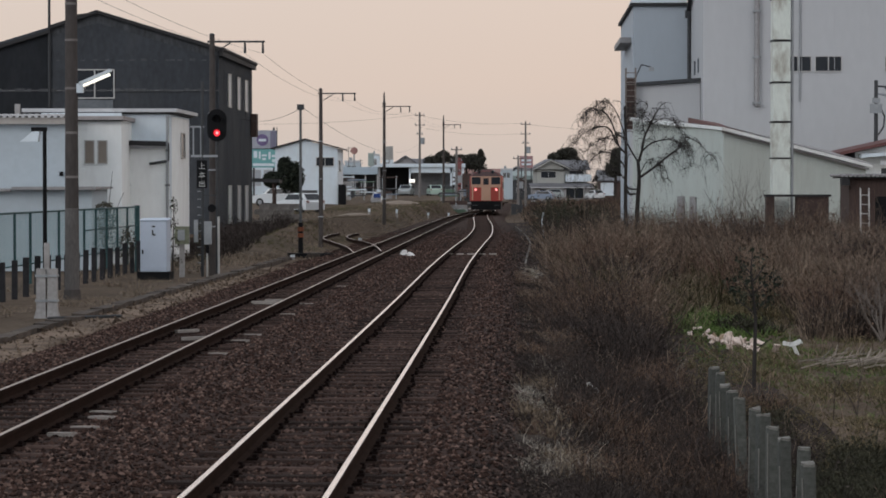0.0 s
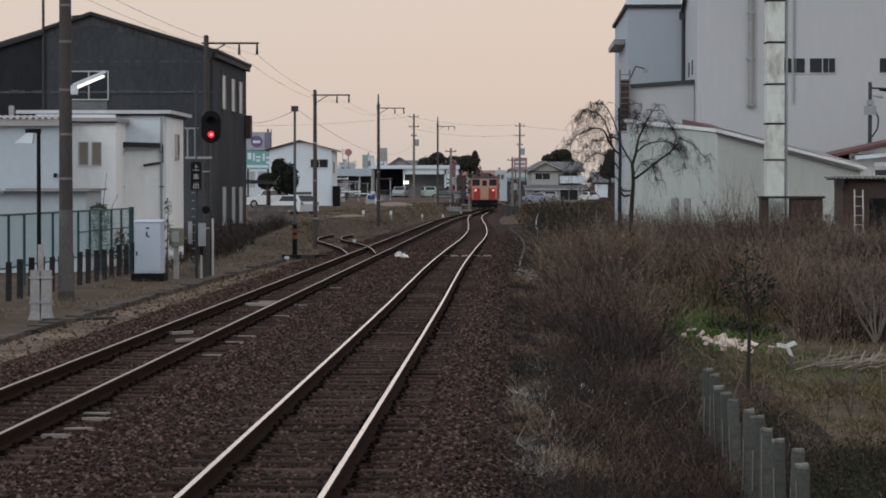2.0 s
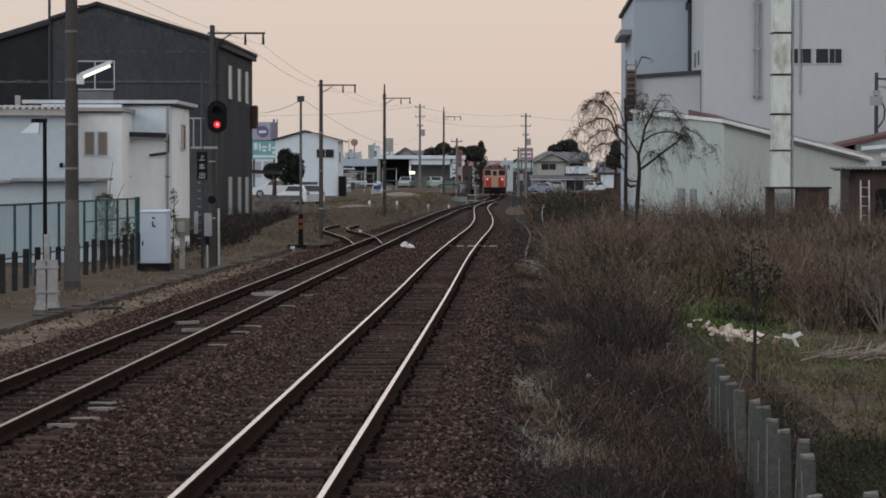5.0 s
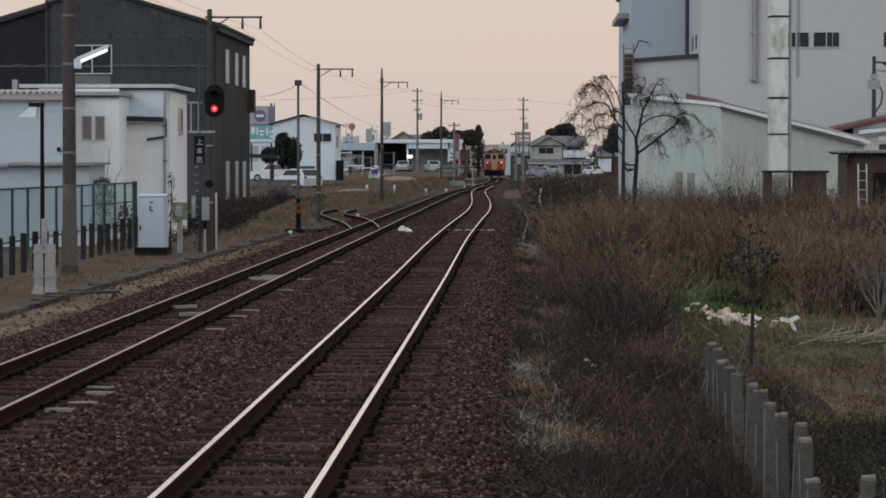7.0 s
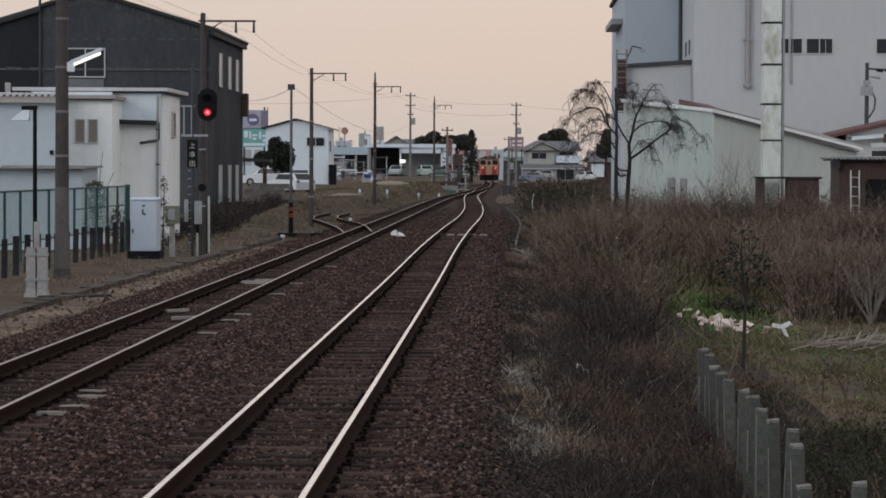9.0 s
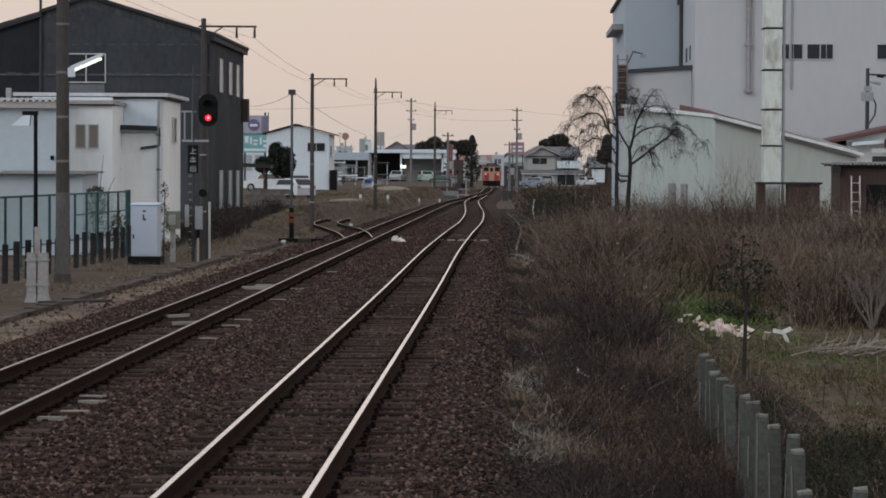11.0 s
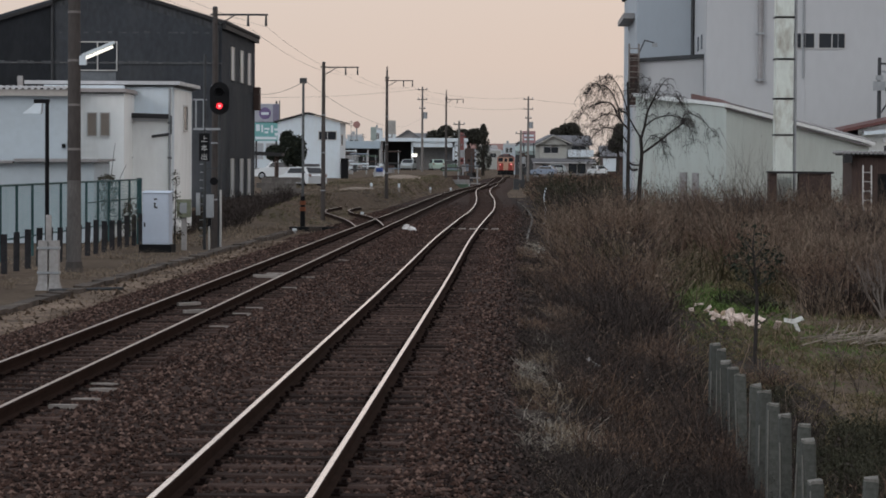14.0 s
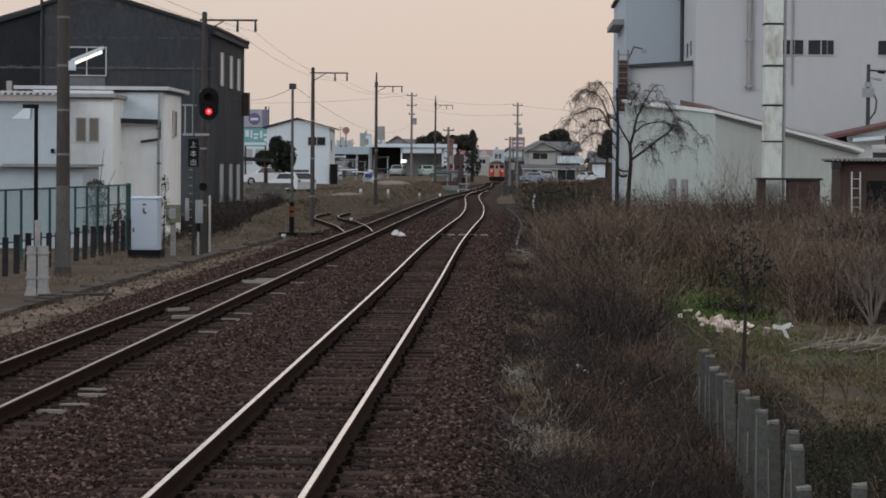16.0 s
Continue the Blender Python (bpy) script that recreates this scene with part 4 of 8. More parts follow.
for (x0, y0, d0), (x1, y1, d1) in zip(line, line[1:]):
    for off in (1.05, 1.62):
        wire("overhead_wire", (x0 + off, y0, 6.68 + d0), (x1 + off, y1, 6.68 + d1), 0.35, 0.0045)


def build_big_pole():
    p = thing("concrete_pole", (-9.24, 61.0, -0.45), "thick dark concrete utility pole with steel bands and a lamp", "pole")
    part("shaft", Shape().tube((0, 0, 2.35), (0, 0, 10.5), 0.171, 0.135, 16), M_POLE, p)
    part("pole_foot", Shape().tube((0, 0, 0), (0, 0, 2.348), 0.185, 0.172, 16), material("grey_pole_foot", (0.125, 0.115, 0.11), 0.9, var=0.3, scale=2.0, stretch=(1, 1, 0.4), stain=(0.06, 0.052, 0.048), stain_amt=0.7), p, "grey weathered lower pole")
    for z in (0.7, 1.9, 3.1, 4.2, 5.3, 6.5, 7.4, 8.0):
        part("band", Shape().tube((0, 0, z), (0, 0, z + 0.06), 0.178 - z * 0.0032, 0.178 - z * 0.0032, 16), M_POLE_PALE, p, "dull steel band")
    part("collar", Shape().tube((0, 0, 0), (0, 0, 0.33), 0.23, 0.205, 16), M_POLE, p, "dark footing collar")
    lamp = part("lamp_housing", Shape().slab((0.22, -0.1, 5.42), (1.0, -0.1, 5.75), (0, 0.2, 0), 0.07), M_WHITE, p, "white tube lamp housing")
    part("tube", Shape().tube((0.28, 0.0, 5.39), (0.96, 0.0, 5.68), 0.035), M_TUBE, lamp, "lit fluorescent tube")
    part("junction_box", Shape().box(0.14, 0.3, -0.1, 0.1, 5.22, 5.45), M_WHITE, p)
    part("step_bolt", Shape().tube((0.1, 0, 7.15), (0.6, 0, 7.2), 0.02, seg=6), M_STEEL, p)


def build_signal():
    s = thing("railway_signal", (-7.1, 77.0, -0.45), "black two-lamp railway signal showing red on a grey mast", "signal")
    part("mast", Shape().tube((0, 0.1, 0), (0, 0.1, 4.6), 0.06, 0.055, 12), M_STEEL, s)
    hd = Shape()
    ring = []
    for k in range(24):
        a = 2 * math.pi * k / 24
        ring.append((0.31 * math.cos(a), 4.82 + 0.31 * math.sin(a) + (0.2 if math.sin(a) >= 0 else -0.2)))
    n = len(ring)
    hd.add([(x, -0.02, z) for x, z in ring] + [(x, 0.03, z) for x, z in ring],
           [tuple(range(n)), tuple(range(2 * n - 1, n - 1, -1))] + [((i + 1) % n, i, n + i, n + (i + 1) % n) for i in range(n)])
    head = part("head", hd, M_BLACK, s, "black oval backing plate")
    for z, lit in ((5.02, False), (4.58, True)):
        hood = Shape()
        for k in range(12):
            a0, a1 = math.pi * (k / 12 * 1.3 - 0.15), math.pi * ((k + 1) / 12 * 1.3 - 0.15)
            p = [(0.13 * math.cos(a), y, z + 0.13 * math.sin(a)) for a in (a0, a1) for y in (-0.03, -0.26)]
            hood.add(p, [(0, 1, 3, 2)])
        part("hood", hood, M_BLACK, head)
        lens = part("lens", Shape().tube((0, -0.02, z), (0, -0.06, z), 0.105, 0.10, 16), M_RED_LAMP if lit else M_BLACK, head, "lit red lens" if lit else "")
        if lit:
            part("lens_core", Shape().tube((0.01, -0.062, z), (0.01, -0.08, z), 0.045, 0.04, 12), M_RED_CORE, lens)
    part("second_mast", Shape().tube((-0.46, 0, 0), (-0.46, 0, 6.2), 0.05, 0.045, 10), M_STEEL, s)
    part("cross_bar", Shape().box(-0.82, 0.02, -0.04, 0.04, 3.82, 3.89), M_GREYSTEEL, s)
    part("ladder_frame", Shape().box(-0.76, -0.72, -0.03, 0.03, 3.89, 4.75).box(-0.52, -0.48, -0.03, 0.03, 3.89, 4.75).box(-0.85, -0.4, -0.03, 0.03, 4.75, 4.8), M_GREYSTEEL, s)
    plate = part("name_plate", Shape().box(-0.63, -0.30, -0.10, -0.07, 2.85, 3.72), M_BLACK, s, "black plate with white characters")
    for txt, z in (("上", 3.46), ("本", 3.18), ("出", 2.90)):
        cu = bpy.data.curves.new("lettering", "FONT")
        cu.body, cu.size, cu.align_x, cu.extrude = txt, 0.22, "CENTER", 0.002
        cu.materials.append(M_FRAME)
        ob = new("lettering", cu)
        ob.parent = plate
        ob.matrix_basis = pose(-0.465, -0.105, z, 90, 0, 0)
    part("round_lamp", Shape().tube((-0.14, -0.08, 2.25), (-0.14, -0.3, 2.22), 0.11, 0.13, 12), M_BLACK, s)
    part("bracket", Shape().box(-0.46, 0.0, -0.02, 0.02, 2.6, 2.64), M_STEEL, s)
    part("relay_box", Shape().box(-0.40, -0.17, -0.14, 0.04, 1.08, 1.8), M_GREYSTEEL, s)
    part("box_plug", Shape().box(-0.34, -0.24, -0.12, 0.0, 0.72, 1.07), M_BLACK, s)
    part("relay_box", Shape().box(-0.72, -0.6, -0.1, 0.04, 1.15, 1.85), M_GREYSTEEL, s)
    part("light_post", Shape().tube((0.06, -0.15, 0), (0.06, -0.15, 1.95), 0.035), M_FRAME, s)
    part("light_post", Shape().tube((-0.3, -0.15, 0), (-0.3, -0.15, 0.8), 0.03), M_FRAME, s)
    for k in range(13):
        part("rung", Shape().tube((-0.46, 0.02, 0.5 + 0.25 * k), (-0.62, 0.02, 0.5 + 0.25 * k), 0.012, seg=5), M_GREYSTEEL, s)
    b = thing("terminal_box", (-8.15, 76.5, -0.45), "small greenish cable box on a thin concrete post", "box")
    part("post", Shape().box(-0.08, 0.08, -0.06, 0.06, 0, 1.1), M_CONC, b)
    bx = part("box", Shape().box(-0.22, 0.22, -0.16, 0.12, 1.1, 1.65, bevel=0.02), material("pale_green_box", (0.20, 0.215, 0.15), 0.7, var=0.3), b)
    part("panel", Shape().box(-0.12, 0.1, -0.175, -0.162, 1.22, 1.55), M_GREYSTEEL, bx)


def build_cabinet():
    c = thing("relay_cabinet", (-8.76, 74.6, -0.45, -3), "pale blue-grey steel relay cabinet on a dark plinth", "cabinet")
    part("plinth", Shape().box(-0.5, 0.5, -0.4, 0.42, 0, 0.31), M_BLACK, c, "dark concrete plinth")
    b = part("body", Shape().box(-0.41, 0.41, -0.32, 0.34, 0.315, 1.86, bevel=0.02), M_CAB, c)
    part("lid", Shape().prism([(-0.44, -0.36), (0.44, -0.36), (0.44, 0.38), (-0.44, 0.38)], 1.865, [1.88, 1.88, 1.94, 1.94]), M_CAB, c)
    d = part("door", Shape().box(-0.375, 0.375, -0.335, -0.323, 0.37, 1.8), M_CAB, c)
    part("handle", Shape().box(-0.35, -0.31, -0.365, -0.337, 0.85, 0.98), M_BLACK, d)
    part("mark", Shape().box(-0.05, 0.05, -0.341, -0.337, 1.66, 1.71), M_STEEL, d)
    part("mark", Shape().box(-0.05, 0.0, -0.341, -0.337, 1.42, 1.58).box(0.0, 0.06, -0.341, -0.337, 1.4, 1.46), M_STEEL, d)


def build_stub():
    s = thing("concrete_stub", (-8.49, 52.5, -0.45), "pale concrete double stub post with a thin rod", "post")
    sh = Shape()
    for x in (-0.12, 0.12):
        sh.prism([(x - 0.1, -0.1), (x + 0.1, -0.1), (x + 0.1, 0.1), (x - 0.1, 0.1)], 0.12, 1.13)
        e = 0.05 if x > 0 else -0.05
        lo = [(x - 0.12 + min(e, 0), -0.15, 0), (x + 0.12 + max(e, 0), -0.15, 0), (x + 0.12 + max(e, 0), 0.15, 0), (x - 0.12 + min(e, 0), 0.15, 0)]
        hi = [(x - 0.101, -0.101, 0.24), (x + 0.101, -0.101, 0.24), (x + 0.101, 0.101, 0.24), (x - 0.101, 0.101, 0.24)]
        sh.add(lo + hi, [(3, 2, 1, 0), (4, 5, 6, 7), (0, 1, 5, 4), (1, 2, 6, 5), (2, 3, 7, 6), (3, 0, 4, 7)])
    part("stub", sh, M_CONC, s)
    part("rod", Shape().box(-0.06, 0.05, -0.05, 0.05, 1.0, 1.68), M_CONC, s)
    for z in (0.42, 0.95):
        part("strap", Shape().box(-0.24, 0.24, -0.12, 0.12, z, z + 0.05), M_GREYSTEEL, s)


def build_lamp_post():
    s = thing("lamp_post", (-10.4, 64.0, -0.45), "slim black lamp post with a white slanted shade", "street lamp")
    part("post", Shape().tube((0, 0, 0), (0, 0, 4.36), 0.06, 0.05, 10), M_BLACK, s)
    part("arm", Shape().box(-0.34, 0.06, -0.07, 0.07, 4.33, 4.44), M_BLACK, s)
    part("shade", Shape().add([(-0.62, -0.14, 4.06), (-0.15, -0.14, 4.06), (-0.15, 0.14, 4.06), (-0.62, 0.14, 4.06), (-0.3, -0.1, 4.33), (-0.12, -0.1, 4.33), (-0.12, 0.1, 4.33), (-0.3, 0.1, 4.33)],
                              [(3, 2, 1, 0), (4, 5, 6, 7), (0, 1, 5, 4), (1, 2, 6, 5), (2, 3, 7, 6), (3, 0, 4, 7)]), M_WHITE, s, "white glass shade")


def build_fence():
    """Net on thin green posts over a row of old dark stakes."""
    f = thing("net_fence", (0, 0, 0), "green net fence above a row of dark wooden stakes", "fence")
    green = material("green_fence_steel", (0.03, 0.08, 0.082), 0.6, var=0.2)
    net = material("green_net", (0.25, 0.40, 0.43), 0.8, var=0.15)
    stake_m = material("creosoted_stake", (0.028, 0.027, 0.03), 0.9, var=0.4, scale=3)

    def fx(y):
        return -10.2 - 0.0295 * (82 - y)
    stake = Shape().box(-0.075, 0.075, -0.06, 0.06, 0, 1.08, bevel=0.02).mesh("stake", stake_m)
    y, rng = 44.0, random.Random(3)
    while y < 82.1:
        o = new("stake", stake)
        o.parent = f
        o.matrix_basis = pose(fx(y) + 0.06, y, -0.5 + rng.uniform(-0.06, 0.06), rng.uniform(-1.5, 1.5), rng.uniform(-1.5, 1.5), rng.uniform(-8, 8))
        y += 1.45
    post = Shape().tube((0, 0, 0.4), (0, 0, 2.26), 0.035, seg=8).mesh("fence_post", green)
    for k in range(20):
        y = 44 + 2.0 * k
        o = new("fence_post", post)
        o.parent = f
        o.matrix_basis = pose(fx(y) - 0.05, y, -0.5)
    part("top_rail", Shape().tube((fx(44) - 0.05, 44, 1.77), (fx(82) - 0.05, 82, 1.77), 0.025, seg=6), green, f)
    part("mid_rail", Shape().tube((fx(72) - 0.05, 72, 1.15), (fx(82) - 0.05, 82, 1.15), 0.02, seg=6), green, f)
    part("bottom_rail", Shape().tube((fx(44) - 0.05, 44, 0.42), (fx(82) - 0.05, 82, 0.42), 0.02, seg=6), green, f)
    part("end_post", Shape().box(fx(82) - 0.12, fx(82) + 0.04, 81.95, 82.1, -0.4, 1.82), green, f)
    v, q = [], []

    def strand(a, b, w):
        d = Vector((0, 0, w)) if abs(a[2] - b[2]) < 0.01 else Vector((0.0, w, 0))
        o = len(v)
        v.extend([tuple(Vector(a) - d), tuple(Vector(b) - d), tuple(Vector(b) + d), tuple(Vector(a) + d)])
        q.append((o, o + 1, o + 2, o + 3))
    for k in range(int(38 / 0.11)):
        y0 = 44 + 0.11 * k
        strand((fx(y0) - 0.09, y0, 0.42), (fx(y0) - 0.09, y0, 1.76), 0.02)
    for k in range(28):
        z = 0.44 + 0.048 * k
        strand((fx(44) - 0.09, 44, z), (fx(82) - 0.09, 82, z), 0.006)
    ob = new("net", raw_mesh("net", v, q, net))
    ob.parent = f


def build_trough():
    t = tagged(new("cable_trough"), "long low concrete cable trough along the ballast", "trough", kind="structure")
    lid = Shape().box(-0.16, 0.16, -0.495, 0.495, 0, 0.17).mesh("lid", M_TROUGH)
    rng = random.Random(5)
    for k in range(64):
        y = 38 + 1.0 * k
        if k in (13, 31, 47):
            continue
        x = -8.1 + 0.0395 * (y - 44.8)
        o = new("lid", lid)
        o.parent = t
        o.matrix_basis = pose(x + rng.uniform(-0.03, 0.03), y, -0.46 + rng.uniform(-0.03, 0.02), rng.uniform(-1, 1), rng.uniform(-3, 3), -2.3 + rng.uniform(-2, 2))
    ob = new("path_strip", ribbon("path_strip", lambda y: [(-7.95 + 0.0395 * (y - 44.8), -0.40), (-7.75 + 0.0395 * (y - 44.8), -0.385), (float(left_x(y)) - 2.75 + 0.22 * math.sin(y * 1.9) * math.sin(y * 0.71), -0.375), (float(left_x(y)) - 2.3, -0.5)], np.arange(-20, 86, 0.4), M_DIRT))
    tagged(ob, "bare sandy strip beside the ballast", "path", kind="structure")
    ob = new("path_strip", ribbon("path_strip", lambda y: [(-12.5, -0.395), (-8.3 + 0.0395 * (y - 44.8), -0.385)], np.arange(-20, 96, 2.0), M_GROUND))
    tagged(ob, "trodden grey earth beside the fence", "path", kind="structure")
    rng2 = np.random.default_rng(44)
    v, f = [], []
    for k in range(2600):
        y = 24 + 60 * rng2.random()
        x = -8.1 + 0.0395 * (y - 44.8) + rng2.random() * (float(left_x(y)) - 2.5 + 8.1 - 0.0395 * (y - 44.8))
        r = 0.012 + 0.03 * rng2.random() ** 2
        c = np.array([x, y, -0.372 + r * 0.2])
        p = rng2.normal(size=(4, 3)) * r
        o = len(v)
        v += [tuple(c + q) for q in p]
        f += [(o, o + 1, o + 2), (o, o + 2, o + 3), (o, o + 3, o + 1), (o + 1, o + 3, o + 2)]
    tagged(new("path_pebbles", raw_mesh("path_pebbles", v, f, M_PEBBLE)), "loose brown pebbles strewn over the sandy strip", "stones", kind="stuff")
    c = thing("cross_cable", (0, 0, 0), "thin dark cable lying across the path", "cable")
    part("cable", Shape().tube((-8.4, 52.0, -0.36), (-6.9, 52.6, -0.34), 0.035, seg=6), M_STEEL, c)


def build_point_gear():
    """Steel post with a banded foot, siding rails and the box beside it."""
    s = thing("banded_post", (-5.75, 99.0, -0.45), "grey steel post with a black and orange banded foot", "post")
    part("post", Shape().tube((0, 0, 0), (0, 0, 6.1), 0.058, 0.05, 10), material("grey_painted_post", (0.10, 0.104, 0.106), 0.6, var=0.15), s)
    part("foot", Shape().tube((0, 0, 0), (0, 0, 1.45), 0.105, 0.095, 10), M_BLACK, s, "black foot sleeve")
    orange = material("orange_band", (0.20, 0.065, 0.03), 0.7, var=0.3)
    for z in (0.85, 1.1):
        part("band", Shape().tube((0, 0, z), (0, 0, z + 0.17), 0.125, 0.12, 10), orange, s, "faded orange band")
    part("cap", Shape().box(-0.14, 0.14, -0.1, 0.1, 6.0, 6.22), M_STEEL, s)
    g = thing("point_gear", (0, 0, 0), "black low rodding channel beside the points", "point gear")
    part("channel", Shape().box(-6.2, -3.6, 97.6, 97.95, -0.4, -0.2), M_BLACK, g)
    part("stone", Shape().box(-5.4, -4.9, 97.2, 97.5, -0.42, -0.22), M_TROUGH, g)
    sid = tagged(new("siding_track"), "short rusty safety siding bending off the track", "railway track", kind="structure")
    for pts in ([(91, -3.3), (100, -3.95), (109, -4.9), (116, -5.65), (121, -5.87), (126, -5.8), (131, -5.5)],
                [(93, -2.34), (100, -2.7), (109, -3.45), (116, -4.4), (121, -4.75), (126, -4.72), (131, -4.45)]):
        r = new("rail", rail_mesh(curve(pts), np.arange(pts[0][0], 131.1, 0.75), 0.0, M_RAILTOP2))
        r.parent = sid
    for x, y, hgt in ((-3.4, 180, 0.6), (-5.0, 166, 0.45), (-4.3, 127, 0.2), (-1.3, 214, 0.5), (-5.9, 96, 0.18), (-1.9, 124, 0.16), (0.5, 222, 0.5)):
        w = thing("white_marker", (x, y, gz(x, y)), "small white painted marker post by the track", "marker", "marker posts")
        part("post", Shape().box(-0.08, 0.08, -0.07, 0.07, -0.15, hgt, bevel=0.03), M_CONC, w)
        part("painted_top", Shape().box(-0.085, 0.085, -0.075, 0.075, hgt * 0.55, hgt + 0.012, bevel=0.03), M_WHITE, w, "white painted top")


def blob(rng, r, rough=0.5):
    bm = bmesh.new()
    bmesh.ops.create_icosphere(bm, subdivisions=2, radius=1)
    for vv in bm.verts:
        k = 1 - rough / 2 + rough * rng.random()
        vv.co = Vector((vv.co.x * r[0] * k, vv.co.y * r[1] * k, max(vv.co.z, -0.4) * r[2] * k))
    return bm


def lump(name, at, r, mat, label, category, seed, group="", rough=0.5):
    rng = random.Random(seed)
    bm = blob(rng, r, rough)
    me = bpy.data.meshes.new(name)
    bm.to_mesh(me)
    bm.free()
    me.materials.append(mat)
    ob = new(name, me)
    ob.matrix_basis = pose(*at)
    return tagged(ob, label, category, group)


build_big_pole()
build_signal()
build_cabinet()
build_stub()
build_lamp_post()
build_fence()
build_trough()
build_point_gear()
M_BAG = material("white_plastic", (0.78, 0.77, 0.76), 0.5, var=0.1)
for k, (x, y) in enumerate(((-1.48, 93.5), (-1.22, 91.0))):
    lump("white_bag", (x, y, -0.1), (0.13, 0.12, 0.12), M_BAG, "crumpled white bag lying between the tracks", "bag", 11 + k, "bags on the ballast", 0.9)
CROSS = tagged(new("crossing_boards"), "pale worn boards laid across the track", "boards", kind="structure")
for k in range(5):
    part("board", Shape().box(0.1 + 0.42 * k, 0.38 + 0.42 * k, 93.9, 94.15, -0.16, -0.115), M_SLEEPER_PALE, CROSS)
PLANKS = [(-4.55, 43.5, 48), (-4.2, 41.4, 40), (-4.0, 54.5, 8), (-3.75, 55.3, -5), (-3.9, 54.0, -14), (-3.6, 54.9, 10), (-5.85, 26.2, 12)]
for x, y, a in PLANKS:
    p = thing("loose_board", (x, y, -0.155, a), "bleached loose board lying between the rails", "board", "loose boards")
    part("board", Shape().prism([(-0.27, -0.06), (0.25, -0.05), (0.28, 0.04), (-0.23, 0.06)], 0, 0.05), M_SLEEPER_PALE, p)


# ---------------------------------------------------------------- the far side: houses, cars, signs, trees
def hip(w, d, h, rise, over=0.5):
    """A gabled roof, ridge along x, with overhanging eaves and thickness."""
    sh = Shape()
    for s in (-1, 1):
        sh.slab((-w / 2 - over, 0, h + rise), (w / 2 + over, 0, h + rise), (0, s * (d / 2 + over), -rise * (d / 2 + over) / (d / 2)), 0.18 * s)
    return sh


def gable_house(name, at, w, d, h, rise, wall, roof, label, ridge_x=True):
    t = thing(name, at, label, "house")
    body = Shape().box(-w / 2, w / 2, -d / 2, d / 2, -0.6, h)
    if ridge_x:
        for x in (-w / 2, w / 2):
            body.add([(x, -d / 2, h), (x, d / 2, h), (x, 0, h + rise)], [(0, 1, 2)])
        part("wall", body, wall, t)
        part("roof", hip(w, d, h, rise), roof, t)
    else:
        for y in (-d / 2, d / 2):
            body.add([(-w / 2, y, h), (w / 2, y, h), (0, y, h + rise)], [(0, 1, 2)])
        part("wall", body, wall, t)
        sh = Shape()
        for s in (-1, 1):
            sh.slab((0, -d / 2 - 0.4, h + rise), (0, d / 2 + 0.4, h + rise), (s * (w / 2 + 0.4), 0, -rise * (w / 2 + 0.4) / (w / 2)), -0.15 * s)
        part("roof", sh, roof, t)
    return t


def leaf_cloud(rng, blobs, n, size):
    """Small tilted leaf sheets scattered through ellipsoids (cx, cy, cz, rx, ry, rz)."""
    v, f = [], []
    for k in range(n):
        cx, cy, cz, rx, ry, rz = blobs[k % len(blobs)]
        d = rng.normal(size=3)
        d *= (0.55 + 0.5 * rng.random()) / np.linalg.norm(d)
        c = np.array([cx + d[0] * rx, cy + d[1] * ry, cz + d[2] * rz])
        a, b = rng.normal(size=3), rng.normal(size=3)
        a *= size * (0.6 + 0.8 * rng.random()) / np.linalg.norm(a)
        b *= size * (0.5 + 0.6 * rng.random()) / np.linalg.norm(b)
        o = len(v)
        v += [tuple(c - a), tuple(c + b), tuple(c + a), tuple(c - b * 0.7)]
        f.append((o, o + 1, o + 2, o + 3))
    return v, f


M_LEAF_DARK = island_material("dark_evergreen_leaf", (0.012, 0.016, 0.013), (0.045, 0.052, 0.036))
# distance haze is mixed into this lighter, browner evergreen colour
M_LEAF_HAZED = island_material("hazed_evergreen_leaf", (0.024, 0.024, 0.02), (0.075, 0.072, 0.058))
M_LEAF_BROWN = island_material("far_dull_leaf", (0.045, 0.045, 0.036), (0.12, 0.11, 0.085))
M_BARK = material("dark_bark", (0.04, 0.032, 0.028), 0.95, var=0.4, scale=4, stretch=(4, 4, 0.6))


def tree(at, blobs, n, size, trunk, leaf, label, seed):
    t = thing("tree", at, label, "tree")
    part("trunk", Shape().tube((0, 0, -0.5), (0.05, 0, trunk), trunk * 0.045 + 0.06, trunk * 0.025 + 0.03, 8), M_BARK, t)
    rng = np.random.default_rng(seed)
    limbs = Shape()
    for b in blobs:
        limbs.tube((0.03, 0, trunk * 0.75), (b[0], b[1], b[2]), 0.07, 0.02, 5)
    part("limbs", limbs, M_BARK, t)
    v, f = leaf_cloud(rng, blobs, n, size)
    o = new("crown", raw_mesh("crown", v, f, leaf))
    o.parent = t
    return t


